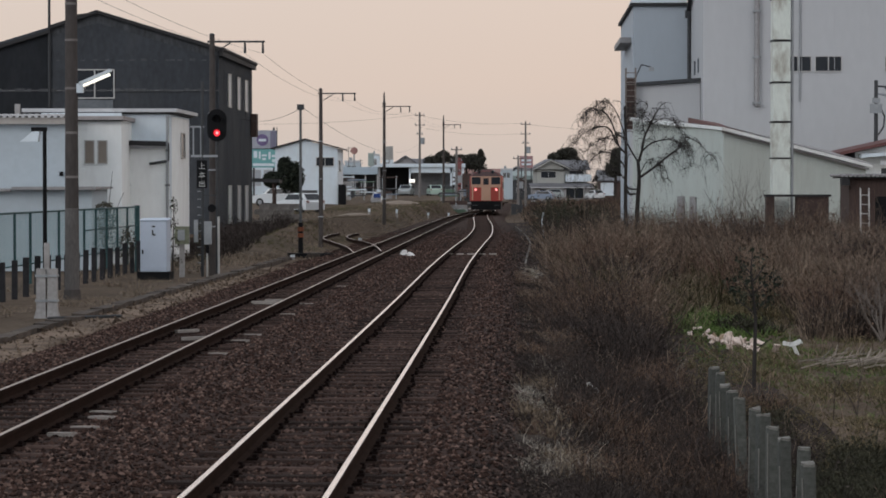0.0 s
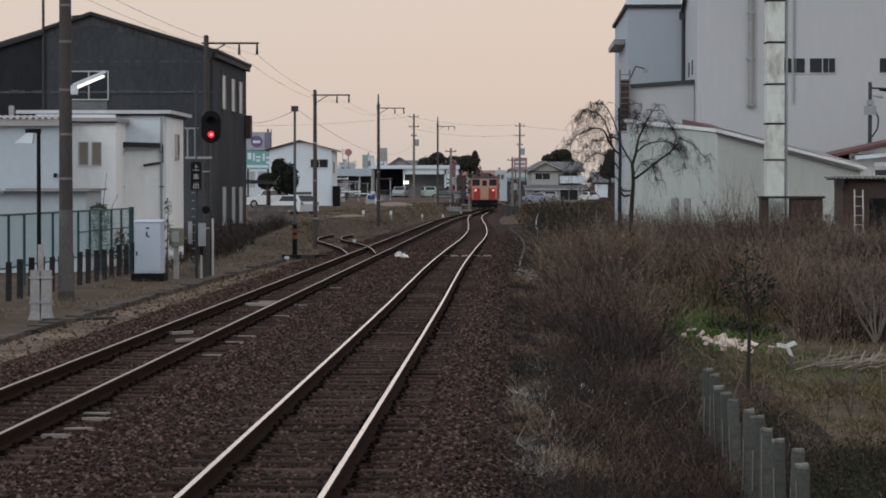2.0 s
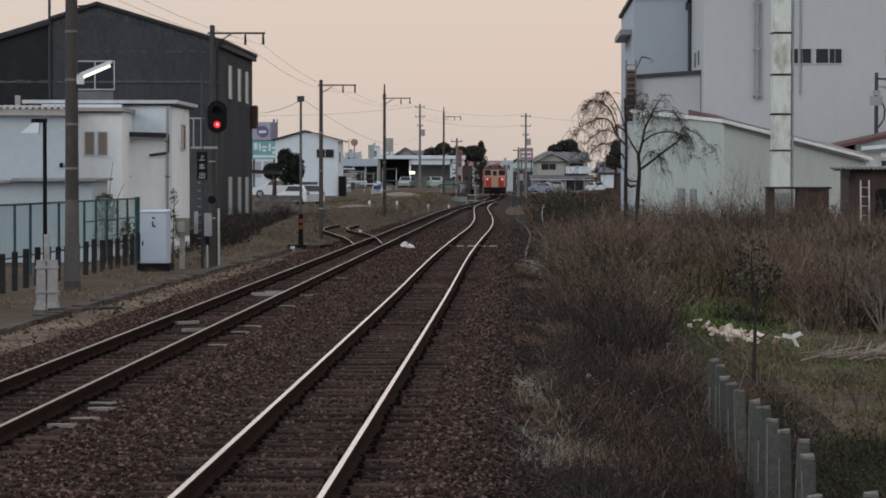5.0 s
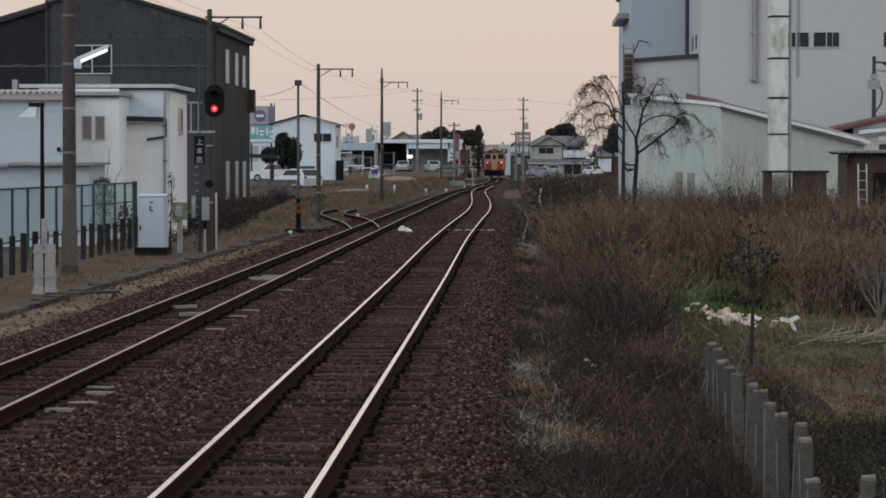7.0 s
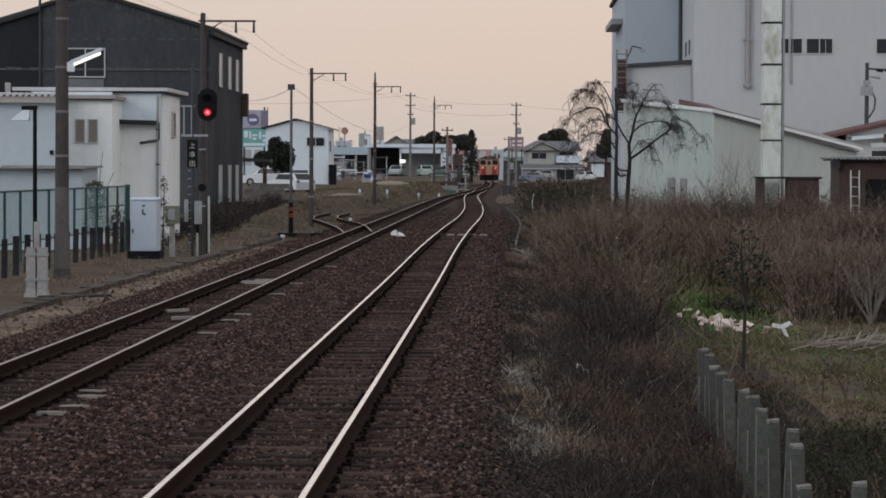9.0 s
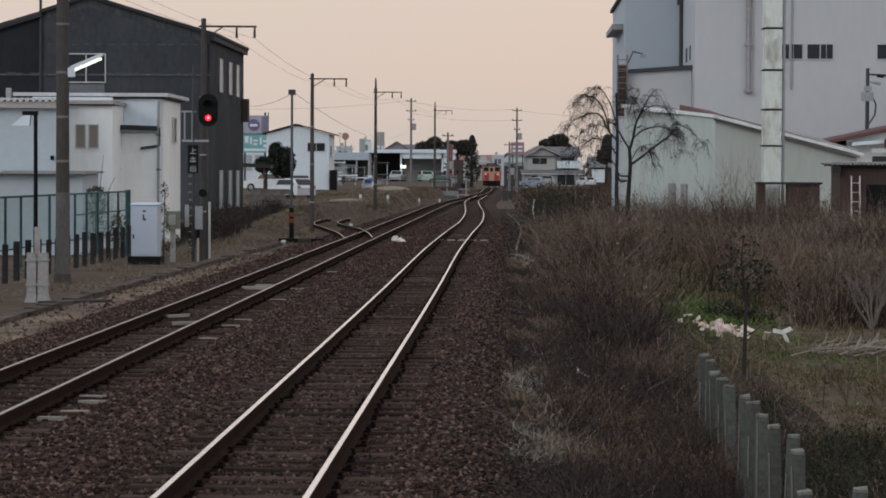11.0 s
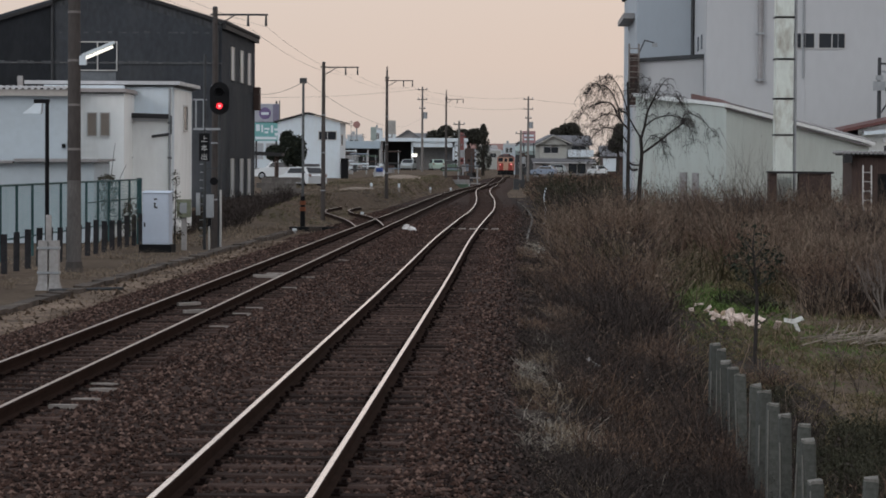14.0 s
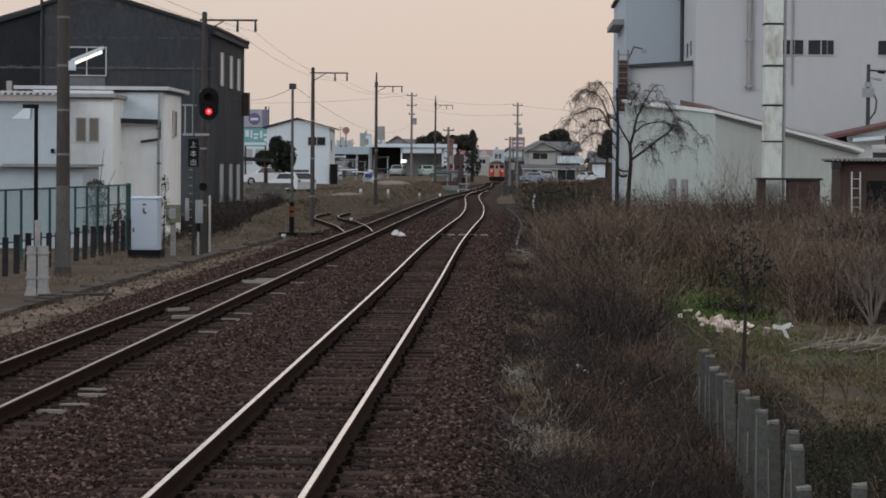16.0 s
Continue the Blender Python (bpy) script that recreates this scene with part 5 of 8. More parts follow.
def build_car(at, paint, label):
    c = thing("car", at, label, "car", "parked cars")
    w = 0.82
    prof = [(-1.95, 0.25), (1.95, 0.25), (2.0, 0.6), (1.85, 0.82), (1.0, 0.95), (0.45, 1.4), (-1.3, 1.45), (-1.85, 0.95), (-2.0, 0.8)]
    n = len(prof)
    sh = Shape().add([(-w * (0.86 if z > 1.2 else 1), y, z) for y, z in prof] + [(w * (0.86 if z > 1.2 else 1), y, z) for y, z in prof],
                     [tuple(range(n)), tuple(range(2 * n - 1, n - 1, -1))] + [((i + 1) % n, i, n + i, n + (i + 1) % n) for i in range(n)])
    part("body", sh, paint, c)
    part("windscreen", Shape().add([(-0.68, 0.97, 1.0), (0.68, 0.97, 1.0), (0.6, 0.5, 1.36), (-0.6, 0.5, 1.36), (-0.68, 1.0, 1.02), (0.68, 1.0, 1.02), (0.6, 0.53, 1.38), (-0.6, 0.53, 1.38)],
                                   [(3, 2, 1, 0), (4, 5, 6, 7), (0, 1, 5, 4), (1, 2, 6, 5), (2, 3, 7, 6), (3, 0, 4, 7)]), M_GLASS, c)
    part("rear_window", Shape().add([(-0.66, -1.84, 1.0), (0.66, -1.84, 1.0), (0.6, -1.36, 1.4), (-0.6, -1.36, 1.4), (-0.66, -1.87, 1.0), (0.66, -1.87, 1.0), (0.6, -1.39, 1.4), (-0.6, -1.39, 1.4)],
                                    [(0, 1, 2, 3), (7, 6, 5, 4), (4, 5, 1, 0), (5, 6, 2, 1), (6, 7, 3, 2), (7, 4, 0, 3)]), M_GLASS, c)
    for s in (-1, 1):
        x = s * 0.80
        part("side_window", Shape().add([(x, 0.75, 0.98), (x, -1.6, 0.98), (x * 0.93, -1.25, 1.36), (x * 0.93, 0.42, 1.36), (x * 1.03, 0.75, 0.98), (x * 1.03, -1.6, 0.98), (x * 0.96, -1.25, 1.36), (x * 0.96, 0.42, 1.36)],
                                        [(3, 2, 1, 0), (4, 5, 6, 7), (0, 1, 5, 4), (1, 2, 6, 5), (2, 3, 7, 6), (3, 0, 4, 7)]), M_GLASS, c)
        for y in (-1.25, 1.25):
            wh = part("wheel", Shape().tube((s * 0.66, y, 0.31), (s * 0.84, y, 0.31), 0.31, 0.31, 16), M_BLACK, c)
            part("rim", Shape().tube((s * 0.84, y, 0.31), (s * 0.855, y, 0.31), 0.19, 0.18, 12), M_GREYSTEEL, wh)
        part("tail_light", Shape().box(s * 0.68 - 0.1, s * 0.68 + 0.1, -2.02, -1.9, 0.75, 0.92), M_REDROOF, c)
        part("headlight", Shape().box(s * 0.62 - 0.14, s * 0.62 + 0.14, 1.9, 1.99, 0.62, 0.78), M_PALEGLASS, c)
    return c


def build_far_left():
    w = thing("white_workshop", (-13.1, 235.0, 0.4, -1), "white gabled workshop with a dark-framed window", "workshop")
    sh = Shape().box(-3.0, 3.0, 0, 9, -0.4, 5.75)
    for y in (0, 9):
        sh.add([(-3.0, y, 5.75), (3.0, y, 5.75), (-0.1, y, 6.55)], [(0, 1, 2)])
    part("wall", sh, M_WHITE, w)
    part("roof", Shape().slab((-0.1, -0.3, 6.6), (-0.1, 9.3, 6.6), (3.5, 0, -0.93), -0.12), M_DARKTRIM, w)
    part("roof", Shape().slab((-0.1, -0.3, 6.6), (-0.1, 9.3, 6.6), (-3.3, 0, -0.92), 0.12), M_DARKTRIM, w)
    window(w, 0.98, 2.6, 4.1, 4.85, 0, M_GLASS, 2, 0.07)
    side_window(w, 3.0, 1.5, 4.0, 3.6, 4.6, M_GLASS)
    # flat dark sheet in place of a shaded opening
    part("doorway", Shape().box(-1.0, 1.05, -0.03, -0.004, 0.1, 1.75), M_INTERIOR, w)
    part("bin", Shape().box(3.1, 3.8, -0.5, 0.7, -0.3, 2.3), M_BLACK, w, "dark tank beside the wall")
    tree((-11.75, 189, 0.5), [(-0.35, 0, 2.9, 0.75, 0.8, 1.35), (0.35, 0, 2.7, 0.7, 0.8, 1.2), (-0.5, 0, 3.7, 0.45, 0.5, 0.5)], 6500, 0.11, 2.0, M_LEAF_DARK, "dense dark clipped evergreen tree beside a workshop", 21)
    tree((-12.9, 186, 0.4), [(-0.1, 0, 2.6, 0.65, 0.7, 0.6)], 2200, 0.10, 1.8, M_LEAF_DARK, "small dark evergreen by a carport", 22)
    white = material("white_car_paint", (0.72, 0.74, 0.75), 0.25, var=0.03, spec=0.6)
    silver = material("silver_car_paint", (0.42, 0.45, 0.45), 0.3, 0.3, var=0.03)
    green = material("pale_green_car_paint", (0.44, 0.56, 0.48), 0.3, var=0.03)
    blue = material("blue_grey_car_paint", (0.25, 0.3, 0.38), 0.3, var=0.03)
    build_car((-10.4, 178, gz(-10.4, 178), 38), white, "white parked car beside a dark tree")
    build_car((-12.9, 192, gz(-12.9, 192) + 0.35, 75), white, "white parked car under a carport")
    build_car((-4.9, 326, gz(-4.9, 326), 172), silver, "silver car parked before an open garage")
    build_car((-1.15, 327, gz(-1.15, 327), 8), green, "pale green car parked before an open garage")
    build_car((15.4, 382, gz(15.4, 382) + 0.3, 70), blue, "blue-grey car parked before a house")
    build_car((17.0, 386, gz(17, 386) + 0.5, 95), silver, "silver car parked before a house")
    build_car((23.8, 384, gz(23.8, 384) + 0.3, 20), white, "white car parked by a shed")
    cp = thing("carport", (-12.4, 170, 0.4), "low carport with a grey sheet roof on posts", "carport")
    part("roof", Shape().prism([(-1.6, -1.5), (1.15, -1.5), (1.15, 1.5), (-1.6, 1.5)], [2.42, 2.34, 2.34, 2.42], [2.72, 2.56, 2.56, 2.72]), M_DARKTRIM, cp)
    for x in (-1.3, 0.7):
        for y in (-1.2, 1.2):
            part("post", Shape().box(x - 0.06, x + 0.06, y - 0.06, y + 0.06, -0.5, 2.55), M_BROWN, cp)
    wl = tagged(new("block_wall"), "stained grey-brown block wall by the hall", "wall", kind="structure")
    bm_ = material("grey_brown_block", (0.27, 0.245, 0.225), 0.9, var=0.35, scale=0.8, random=0.12)
    blk = Shape().box(-0.275, 0.275, -0.1, 0.1, 0.004, 0.296).mesh("block", bm_)
    for r in range(6):
        for k in range(4):
            o = new("block", blk)
            o.parent = wl
            o.matrix_basis = pose(-10.35 + 0.56 * k + 0.28 * (r % 2), 138, -0.3 + 0.3 * r, 0, 0, 0)
    g = thing("open_garage", (-2.9, 330, 0.9), "long white open-fronted garage with dark bays", "garage")
    part("roof", Shape().box(-6.0, 5.9, -1.0, 10, 4.25, 4.72), M_WHITE, g, "white roof fascia")
    part("back_wall", Shape().box(-5.8, 5.7, 8, 8.3, -0.8, 4.25), M_INTERIOR, g)
    part("side_wall", Shape().box(4.2, 5.75, -0.6, 8, -0.8, 4.25), M_WHITE, g)
    part("side_wall", Shape().box(-5.8, -5.55, -0.4, 8, -0.8, 4.25), M_ROOF, g)
    part("lintel", Shape().box(-1.55, 4.2, -0.62, -0.4, 3.5, 4.25), M_WHITE, g)
    part("inner_wall", Shape().box(-1.3, 4.2, 4.0, 4.2, -0.8, 3.9), M_ROOF, g)
    for x in (-1.55, 4.0):
        part("post", Shape().box(x - 0.12, x + 0.12, -0.62, -0.38, -0.8, 4.25), M_WHITE, g)
    part("base_band", Shape().box(4.15, 5.8, -0.64, -0.61, -0.8, 1.0), material("blue_base_band", (0.10, 0.14, 0.22), 0.7), g)
    part("lamp", Shape().box(-1.6, -0.9, -0.9, -0.7, 2.2, 2.6), M_TUBE, g, "lit white sign lamp")
    b = gable_house("tiled_house", (-5.3, 350, 1.0), 4.6, 8, 4.3, 1.5, M_ROOF, M_TILE, "old house with a grey tiled roof behind the garage", False)
    gable_house("tiled_house", (-2.6, 354, 1.0), 5.2, 8, 4.5, 0.9, M_ROOF, M_TILE, "low wing with a dark tiled roof behind the garage")
    lb = thing("long_depot", (-11.8, 345, 0.9), "long low depot with a pale blue roof", "depot")
    part("roof", Shape().box(-2.8, 2.6, -1, 8, 3.35, 4.4), material("pale_blue_sheet", (0.44, 0.52, 0.58), 0.6, var=0.1), lb)
    part("wall", Shape().box(-2.7, 2.5, 5, 5.3, -0.8, 3.35), M_INTERIOR, lb)
    for k in range(4):
        part("post", Shape().box(-2.6 + 1.7 * k, -2.4 + 1.7 * k, -0.6, -0.4, -0.8, 3.35), M_FRAME, lb)
    sg = thing("billboard", (-24.0, 330, 0.9), "tall teal and purple billboard on posts", "billboard")
    part("board", Shape().box(-1.9, 1.6, 0, 0.3, 4.2, 6.7), material("teal_board", (0.17, 0.40, 0.40), 0.6, var=0.1), sg)
    part("board", Shape().box(-1.9, 1.6, 0, 0.3, 6.75, 9.2), material("pale_grey_board", (0.36, 0.37, 0.42), 0.6, var=0.2), sg)
    part("emblem", Shape().tube((-0.3, -0.05, 7.9), (-0.3, -0.003, 7.9), 0.8, 0.8, 20), material("purple_emblem", (0.16, 0.12, 0.24), 0.6), sg)
    part("emblem_bar", Shape().box(-0.8, 0.2, -0.09, -0.052, 7.7, 8.05), M_WHITE, sg)
    part("frame", Shape().box(-2.0, -1.9, -0.05, 0.3, 4.1, 9.6).box(1.6, 1.7, -0.05, 0.3, 4.1, 9.6).box(-1.9, 1.6, -0.05, 0.3, 6.68, 6.76), M_STEEL, sg)
    for x, z, w, h in ((-1.5, 5.5, 0.5, 0.9), (-0.8, 5.35, 0.25, 1.0), (-0.4, 5.7, 0.7, 0.25), (-0.35, 5.2, 0.5, 0.3), (0.5, 5.3, 0.3, 1.0), (0.95, 5.6, 0.5, 0.3), (1.0, 4.9, 0.4, 0.4), (-1.6, 4.4, 2.9, 0.35)):
        part("lettering_bar", Shape().box(x, x + w, -0.03, -0.003, z, z + h), M_WHITE, sg)
    part("lettering_bar", Shape().box(-1.7, -0.9, -0.03, -0.003, 8.5, 9.0), M_WHITE, sg)
    part("side_panel", Shape().box(0.75, 1.55, -0.03, -0.003, 6.9, 9.1), material("grey_purple_panel", (0.2, 0.19, 0.26), 0.6, var=0.2), sg)
    for x in (-1.5, 1.2):
        part("post", Shape().box(x - 0.12, x + 0.12, 0.3, 0.55, -0.6, 9.6), M_STEEL, sg)
    st = thing("pale_store", (-25.0, 340, 0.9), "pale flat-roofed store with broad windows", "shop")
    part("wall", Shape().box(-4, 4.5, 0, 8, -0.8, 4.6), M_WHITE, st)
    for x in (-1.8, 0.2):
        window(st, x, x + 1.5, 1.8, 3.9, 0, M_PALEGLASS, 2, 0.06)
    for k, (x, y, z, c, r) in enumerate(((-14.5, 400, 8.4, (0.36, 0.2, 0.18), 0.58), (-11.9, 405, 7.2, (0.34, 0.40, 0.38), 0.48), (-8.7, 398, 8.2, (0.36, 0.35, 0.33), 0.6))):
        s = thing("pylon_sign", (x, y, 0.9), "far pylon sign on a thin post", "sign", "pylon signs")
        part("post", Shape().tube((0, 0, -0.6), (0, 0, z - 1.4), 0.12), M_GREYSTEEL, s)
        m = material("sign_face_%d" % k, c, 0.6, var=0.2)
        part("face", Shape().tube((0, -0.15, z - 0.9), (0, 0.15, z - 0.9), r, r, 18) if k == 0 else Shape().box(-r, r, -0.15, 0.15, z - 2.2, z), m, s)
    tb = lump("tarpaulin_heap", (-6.6, 242, gz(-6.6, 242) + 0.4), (0.5, 0.5, 0.7), M_BAG, "white tarpaulin heap with a blue cover", "tarpaulin", 31)
    part("blue_cover", Shape().box(-0.25, 0.45, -0.55, 0.2, 0.15, 0.55, bevel=0.1), material("blue_tarpaulin", (0.05, 0.10, 0.32), 0.6), tb)
    M_SAND_HEAP = material("pale_sandy_earth", (0.24, 0.19, 0.15), 0.95, var=0.3, scale=1.5)
    hm = lump("earth_mound", (-4.2, 236, gz(-4.2, 236) - 0.05), (2.0, 5.0, 0.42), M_SAND_HEAP, "low pale sandy earth mound beside the track", "mound", 32, "", 0.04)
    lump("earth_mound", (-5.9, 166, gz(-5.9, 166) - 0.1), (1.4, 7.0, 0.26), M_SAND_HEAP, "low pale sandy rise on the grassy bank", "mound", 33, "", 0.05)
    rows = ((-13.6, 520, 4.2), (-4, 560, 5.0), (4, 640, 6.0), (-22, 480, 4.5), (-2.0, 600, 5.5), (30, 700, 6.5), (30, 620, 6.0), (-32, 600, 6.0), (41, 560, 5.5), (-45, 520, 6.0), (55, 600, 6.5), (16.5, 700, 6.0), (23.5, 680, 6.5), (10.5, 690, 5.5))
    for k, (x, y, h) in enumerate(rows):
        w = 6 + (k * 5) % 4
        fh = gable_house("far_house", (x, y, 0.6, (k * 37) % 50 - 25), w, 8, h - 0.6, 1.6, (M_BLUEWALL, M_FARWALL, M_BLUETOWER, M_WHITE)[k % 4], (M_TILE, M_ROOF, M_REDROOF)[k % 3], "distant house with a low gabled roof")
        for j in range(3):
            wx = -w / 2 + 0.8 + j * (w - 1.6) / 3
            window(fh, wx, wx + 1.2, h - 2.2, h - 1.2, -4, M_GLASS, 2, 0.08, "far window")
            window(fh, wx, wx + 1.2, 0.8, 2.0, -4, M_GLASS, 2, 0.08, "far window")




def far_block(at, w, h, wall, label):
    """A flat-roofed far building with a parapet, a window row and a roof tank."""
    t = thing("far_building", at, label, "building", "far buildings")
    part("wall", Shape().box(-w, w, 0, 8, -1, h), wall, t)
    part("parapet", Shape().box(-w - 0.1, w + 0.1, -0.1, 0.1, h + 0.005, h + 0.35), M_PALEROOF, t)
    part("roof_tank", Shape().box(-w * 0.5, -w * 0.1, 2, 4, h + 0.005, h + 0.9, bevel=0.1), M_GREYSTEEL, t)
    n = max(2, int(w * 0.9))
    for j in range(n):
        x = -w + 0.4 + j * (2 * w - 0.8) / n
        window(t, x, x + (2 * w - 0.8) / n * 0.65, h - 1.6, h - 0.6, 0, M_GLASS, 2, 0.07, "far window")


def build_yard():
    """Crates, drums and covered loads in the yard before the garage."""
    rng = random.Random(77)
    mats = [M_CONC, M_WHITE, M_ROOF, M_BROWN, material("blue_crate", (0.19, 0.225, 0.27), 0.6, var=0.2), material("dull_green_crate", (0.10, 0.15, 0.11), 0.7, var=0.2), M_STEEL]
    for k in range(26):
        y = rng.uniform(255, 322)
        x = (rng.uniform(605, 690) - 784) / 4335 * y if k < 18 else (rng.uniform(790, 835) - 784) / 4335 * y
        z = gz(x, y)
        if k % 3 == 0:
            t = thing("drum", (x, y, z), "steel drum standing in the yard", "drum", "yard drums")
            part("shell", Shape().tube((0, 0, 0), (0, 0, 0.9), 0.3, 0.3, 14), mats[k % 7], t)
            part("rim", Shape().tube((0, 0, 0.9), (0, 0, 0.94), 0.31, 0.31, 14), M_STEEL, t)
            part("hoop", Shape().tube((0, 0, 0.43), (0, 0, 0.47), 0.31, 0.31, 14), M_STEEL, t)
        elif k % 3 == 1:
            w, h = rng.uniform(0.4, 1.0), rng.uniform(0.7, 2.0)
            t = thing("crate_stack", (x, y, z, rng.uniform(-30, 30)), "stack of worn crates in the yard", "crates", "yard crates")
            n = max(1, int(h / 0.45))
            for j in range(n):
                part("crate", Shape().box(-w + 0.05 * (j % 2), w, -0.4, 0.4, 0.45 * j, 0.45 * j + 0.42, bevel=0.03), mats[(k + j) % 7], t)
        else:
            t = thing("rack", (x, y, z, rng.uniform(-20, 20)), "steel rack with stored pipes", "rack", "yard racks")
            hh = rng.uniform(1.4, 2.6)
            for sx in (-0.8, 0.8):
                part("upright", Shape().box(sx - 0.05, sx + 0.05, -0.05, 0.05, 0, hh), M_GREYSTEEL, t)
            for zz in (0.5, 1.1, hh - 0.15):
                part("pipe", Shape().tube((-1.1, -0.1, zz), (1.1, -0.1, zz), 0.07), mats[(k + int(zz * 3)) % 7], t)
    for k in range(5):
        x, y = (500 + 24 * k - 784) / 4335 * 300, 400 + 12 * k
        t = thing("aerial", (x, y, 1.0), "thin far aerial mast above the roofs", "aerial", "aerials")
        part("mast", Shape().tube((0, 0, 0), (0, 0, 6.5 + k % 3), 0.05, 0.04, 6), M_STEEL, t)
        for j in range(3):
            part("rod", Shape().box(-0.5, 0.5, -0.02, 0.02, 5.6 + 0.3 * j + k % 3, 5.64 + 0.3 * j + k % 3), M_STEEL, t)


def build_power_pole(at, top, label):
    p = thing("utility_pole", at, label, "pole", "utility poles")
    part("shaft", Shape().tube((0, 0, -0.6), (0, 0, top), 0.17, 0.11, 10), M_POLE_PALE, p)
    for z, w in ((top - 0.4, 0.62), (top - 1.6, 0.62), (top - 2.7, 0.4)):
        part("crossarm", Shape().box(-w, w, -0.05, 0.05, z, z + 0.09), M_STEEL, p)
        for x in (-w + 0.1, w - 0.1):
            part("insulator", Shape().tube((x, 0, z + 0.09), (x, 0, z + 0.28), 0.05, 0.04, 8), M_GREYSTEEL, p)
    part("transformer", Shape().tube((0.36, 0, top - 3.9), (0.36, 0, top - 3.1), 0.26, 0.26, 12), M_GREYSTEEL, p)
    return p


# the shade on the far walls is put into this duller wall colour
M_FARWALL = material("shade_toned_far_wall", (0.40, 0.40, 0.37), 0.85, var=0.1, scale=0.3, stain=(0.3, 0.29, 0.26), stain_amt=0.4)


def build_far_right():
    h = thing("two_storey_house", (21.3, 450, 0.3, 4), "two-storey beige house with a grey tiled gable roof", "house")
    part("wall", Shape().box(-4.0, 1.0, 0, 8, -1, 5.6).add([(-4.0, 0, 5.6), (1.0, 0, 5.6), (-1.6, 0, 7.0)], [(0, 1, 2)]), M_FARWALL, h)
    part("wall", Shape().box(1.02, 5.2, 1.0, 8, -1, 5.3), M_FARWALL, h)
    part("wall", Shape().box(-5.2, 5.6, -2.5, -0.02, -1, 2.1), M_ROOF, h)
    part("roof", Shape().slab((-1.6, -0.7, 7.15), (-1.6, 8.5, 7.15), (3.6, 0, -1.6), -0.2), M_TILE, h)
    part("roof", Shape().slab((-1.6, -0.7, 7.15), (-1.6, 8.5, 7.15), (-3.3, 0, -1.75), 0.2), M_TILE, h)
    part("roof", Shape().slab((-1.0, 4.0, 7.0), (5.8, 4.0, 7.0), (0, -3.6, -1.7), -0.2), M_TILE, h)
    part("lower_roof", Shape().slab((-5.6, -0.05, 2.75), (6.0, -0.05, 2.75), (0, -3.0, -0.55), -0.16), M_TILE, h)
    part("gutter", Shape().box(-5.65, 6.05, -3.14, -3.06, 2.02, 2.2), M_PALEROOF, h, "pale eaves gutter")
    part("gable_board", Shape().slab((-1.6, -0.8, 7.2), (2.0, -0.8, 5.6), (0, 0, -0.22), 0.06).slab((-1.6, -0.8, 7.2), (-4.9, -0.8, 5.45), (0, 0, -0.22), 0.06), M_FARWALL, h, "pale gable board")
    part("eaves_soffit", Shape().box(-4.6, 1.2, -0.5, -0.03, 5.3, 5.42), M_DARKTRIM, h)
    part("balcony", Shape().box(1.2, 5.9, -0.6, 0.9, 3.2, 4.5), M_WHITE, h, "white balcony panel")
    window(h, -3.3, -0.6, 3.9, 5.0, 0, M_GLASS, 2, 0.08)
    window(h, 2.0, 4.6, 4.55, 5.2, 1.0, M_GLASS, 2, 0.06)
    window(h, -3.8, -0.8, 0.3, 1.8, -2.5, M_GLASS, 2, 0.08)
    window(h, 1.0, 4.2, 0.1, 2.0, -2.5, M_GLASS, 2, 0.08)
    tree((23.5, 470, 0.3), [(-1.8, 0, 8.0, 1.6, 1.6, 0.8), (0.3, 0, 8.6, 2.0, 1.6, 1.2), (1.4, 0, 7.0, 1.6, 1.6, 1.3)], 4200, 0.26, 7.0, M_LEAF_HAZED, "spreading dark pine behind the tiled house", 23)
    s = gable_house("dark_shed", (28.5, 400, 0.2), 6.0, 7, 3.4, 1.5, M_BROWN, M_TILE, "dark brown shed with a tiled roof")
    part("panel", Shape().box(-3.0, -0.9, -3.6, -3.51, 0.9, 3.0), M_WHITE, s, "white notice panel")
    part("glazing", Shape().box(1.3, 2.8, -3.6, -3.51, 1.2, 3.2), M_PALEGLASS, s)
    d = thing("green_depot", (19.2, 560, 0.6), "long low depot with a dull green roof", "depot")
    part("wall", Shape().box(-3.4, 3.6, 0, 12, -1, 3.6), M_STEEL, d)
    part("roof", Shape().prism([(-3.7, -0.5), (3.9, -0.5), (3.9, 12), (-3.7, 12)], [3.6, 3.6, 4.6, 4.6], [4.5, 4.5, 5.6, 5.6]), material("dull_green_sheet", (0.24, 0.30, 0.29), 0.6, var=0.15), d)
    window(d, -2.4, -0.9, 0.8, 2.6, 0, M_GLASS, 2, 0.06)
    b = thing("red_billboard", (15.2, 450, 0.3), "faded red and white billboard on posts", "billboard")
    part("board", Shape().box(-1.1, 1.3, 0, 0.25, 5.7, 7.9), material("faded_red_board", (0.36, 0.21, 0.215), 0.6, var=0.2), b)
    for z in (6.2, 6.9):
        part("lettering_bar", Shape().box(-0.8, 1.0, -0.03, -0.003, z, z + 0.35), M_WHITE, b)
    for x in (-0.8, 1.0):
        part("post", Shape().box(x - 0.1, x + 0.1, 0.25, 0.45, -1, 5.9), M_STEEL, b)
    build_power_pole((10.1, 300, 0.2), 10.3, "tall slim concrete utility pole with crossarms")
    build_power_pole((-2.85, 300, 0.9), 10.7, "tall concrete utility pole with a transformer")
    p = thing("utility_pole", (25.6, 145, -0.9), "slim grey service pole with a switch box and cable loop", "pole", "utility poles")
    part("shaft", Shape().tube((0, 0, 0), (0, 0, 9.65), 0.16, 0.11, 10), M_STEEL, p)
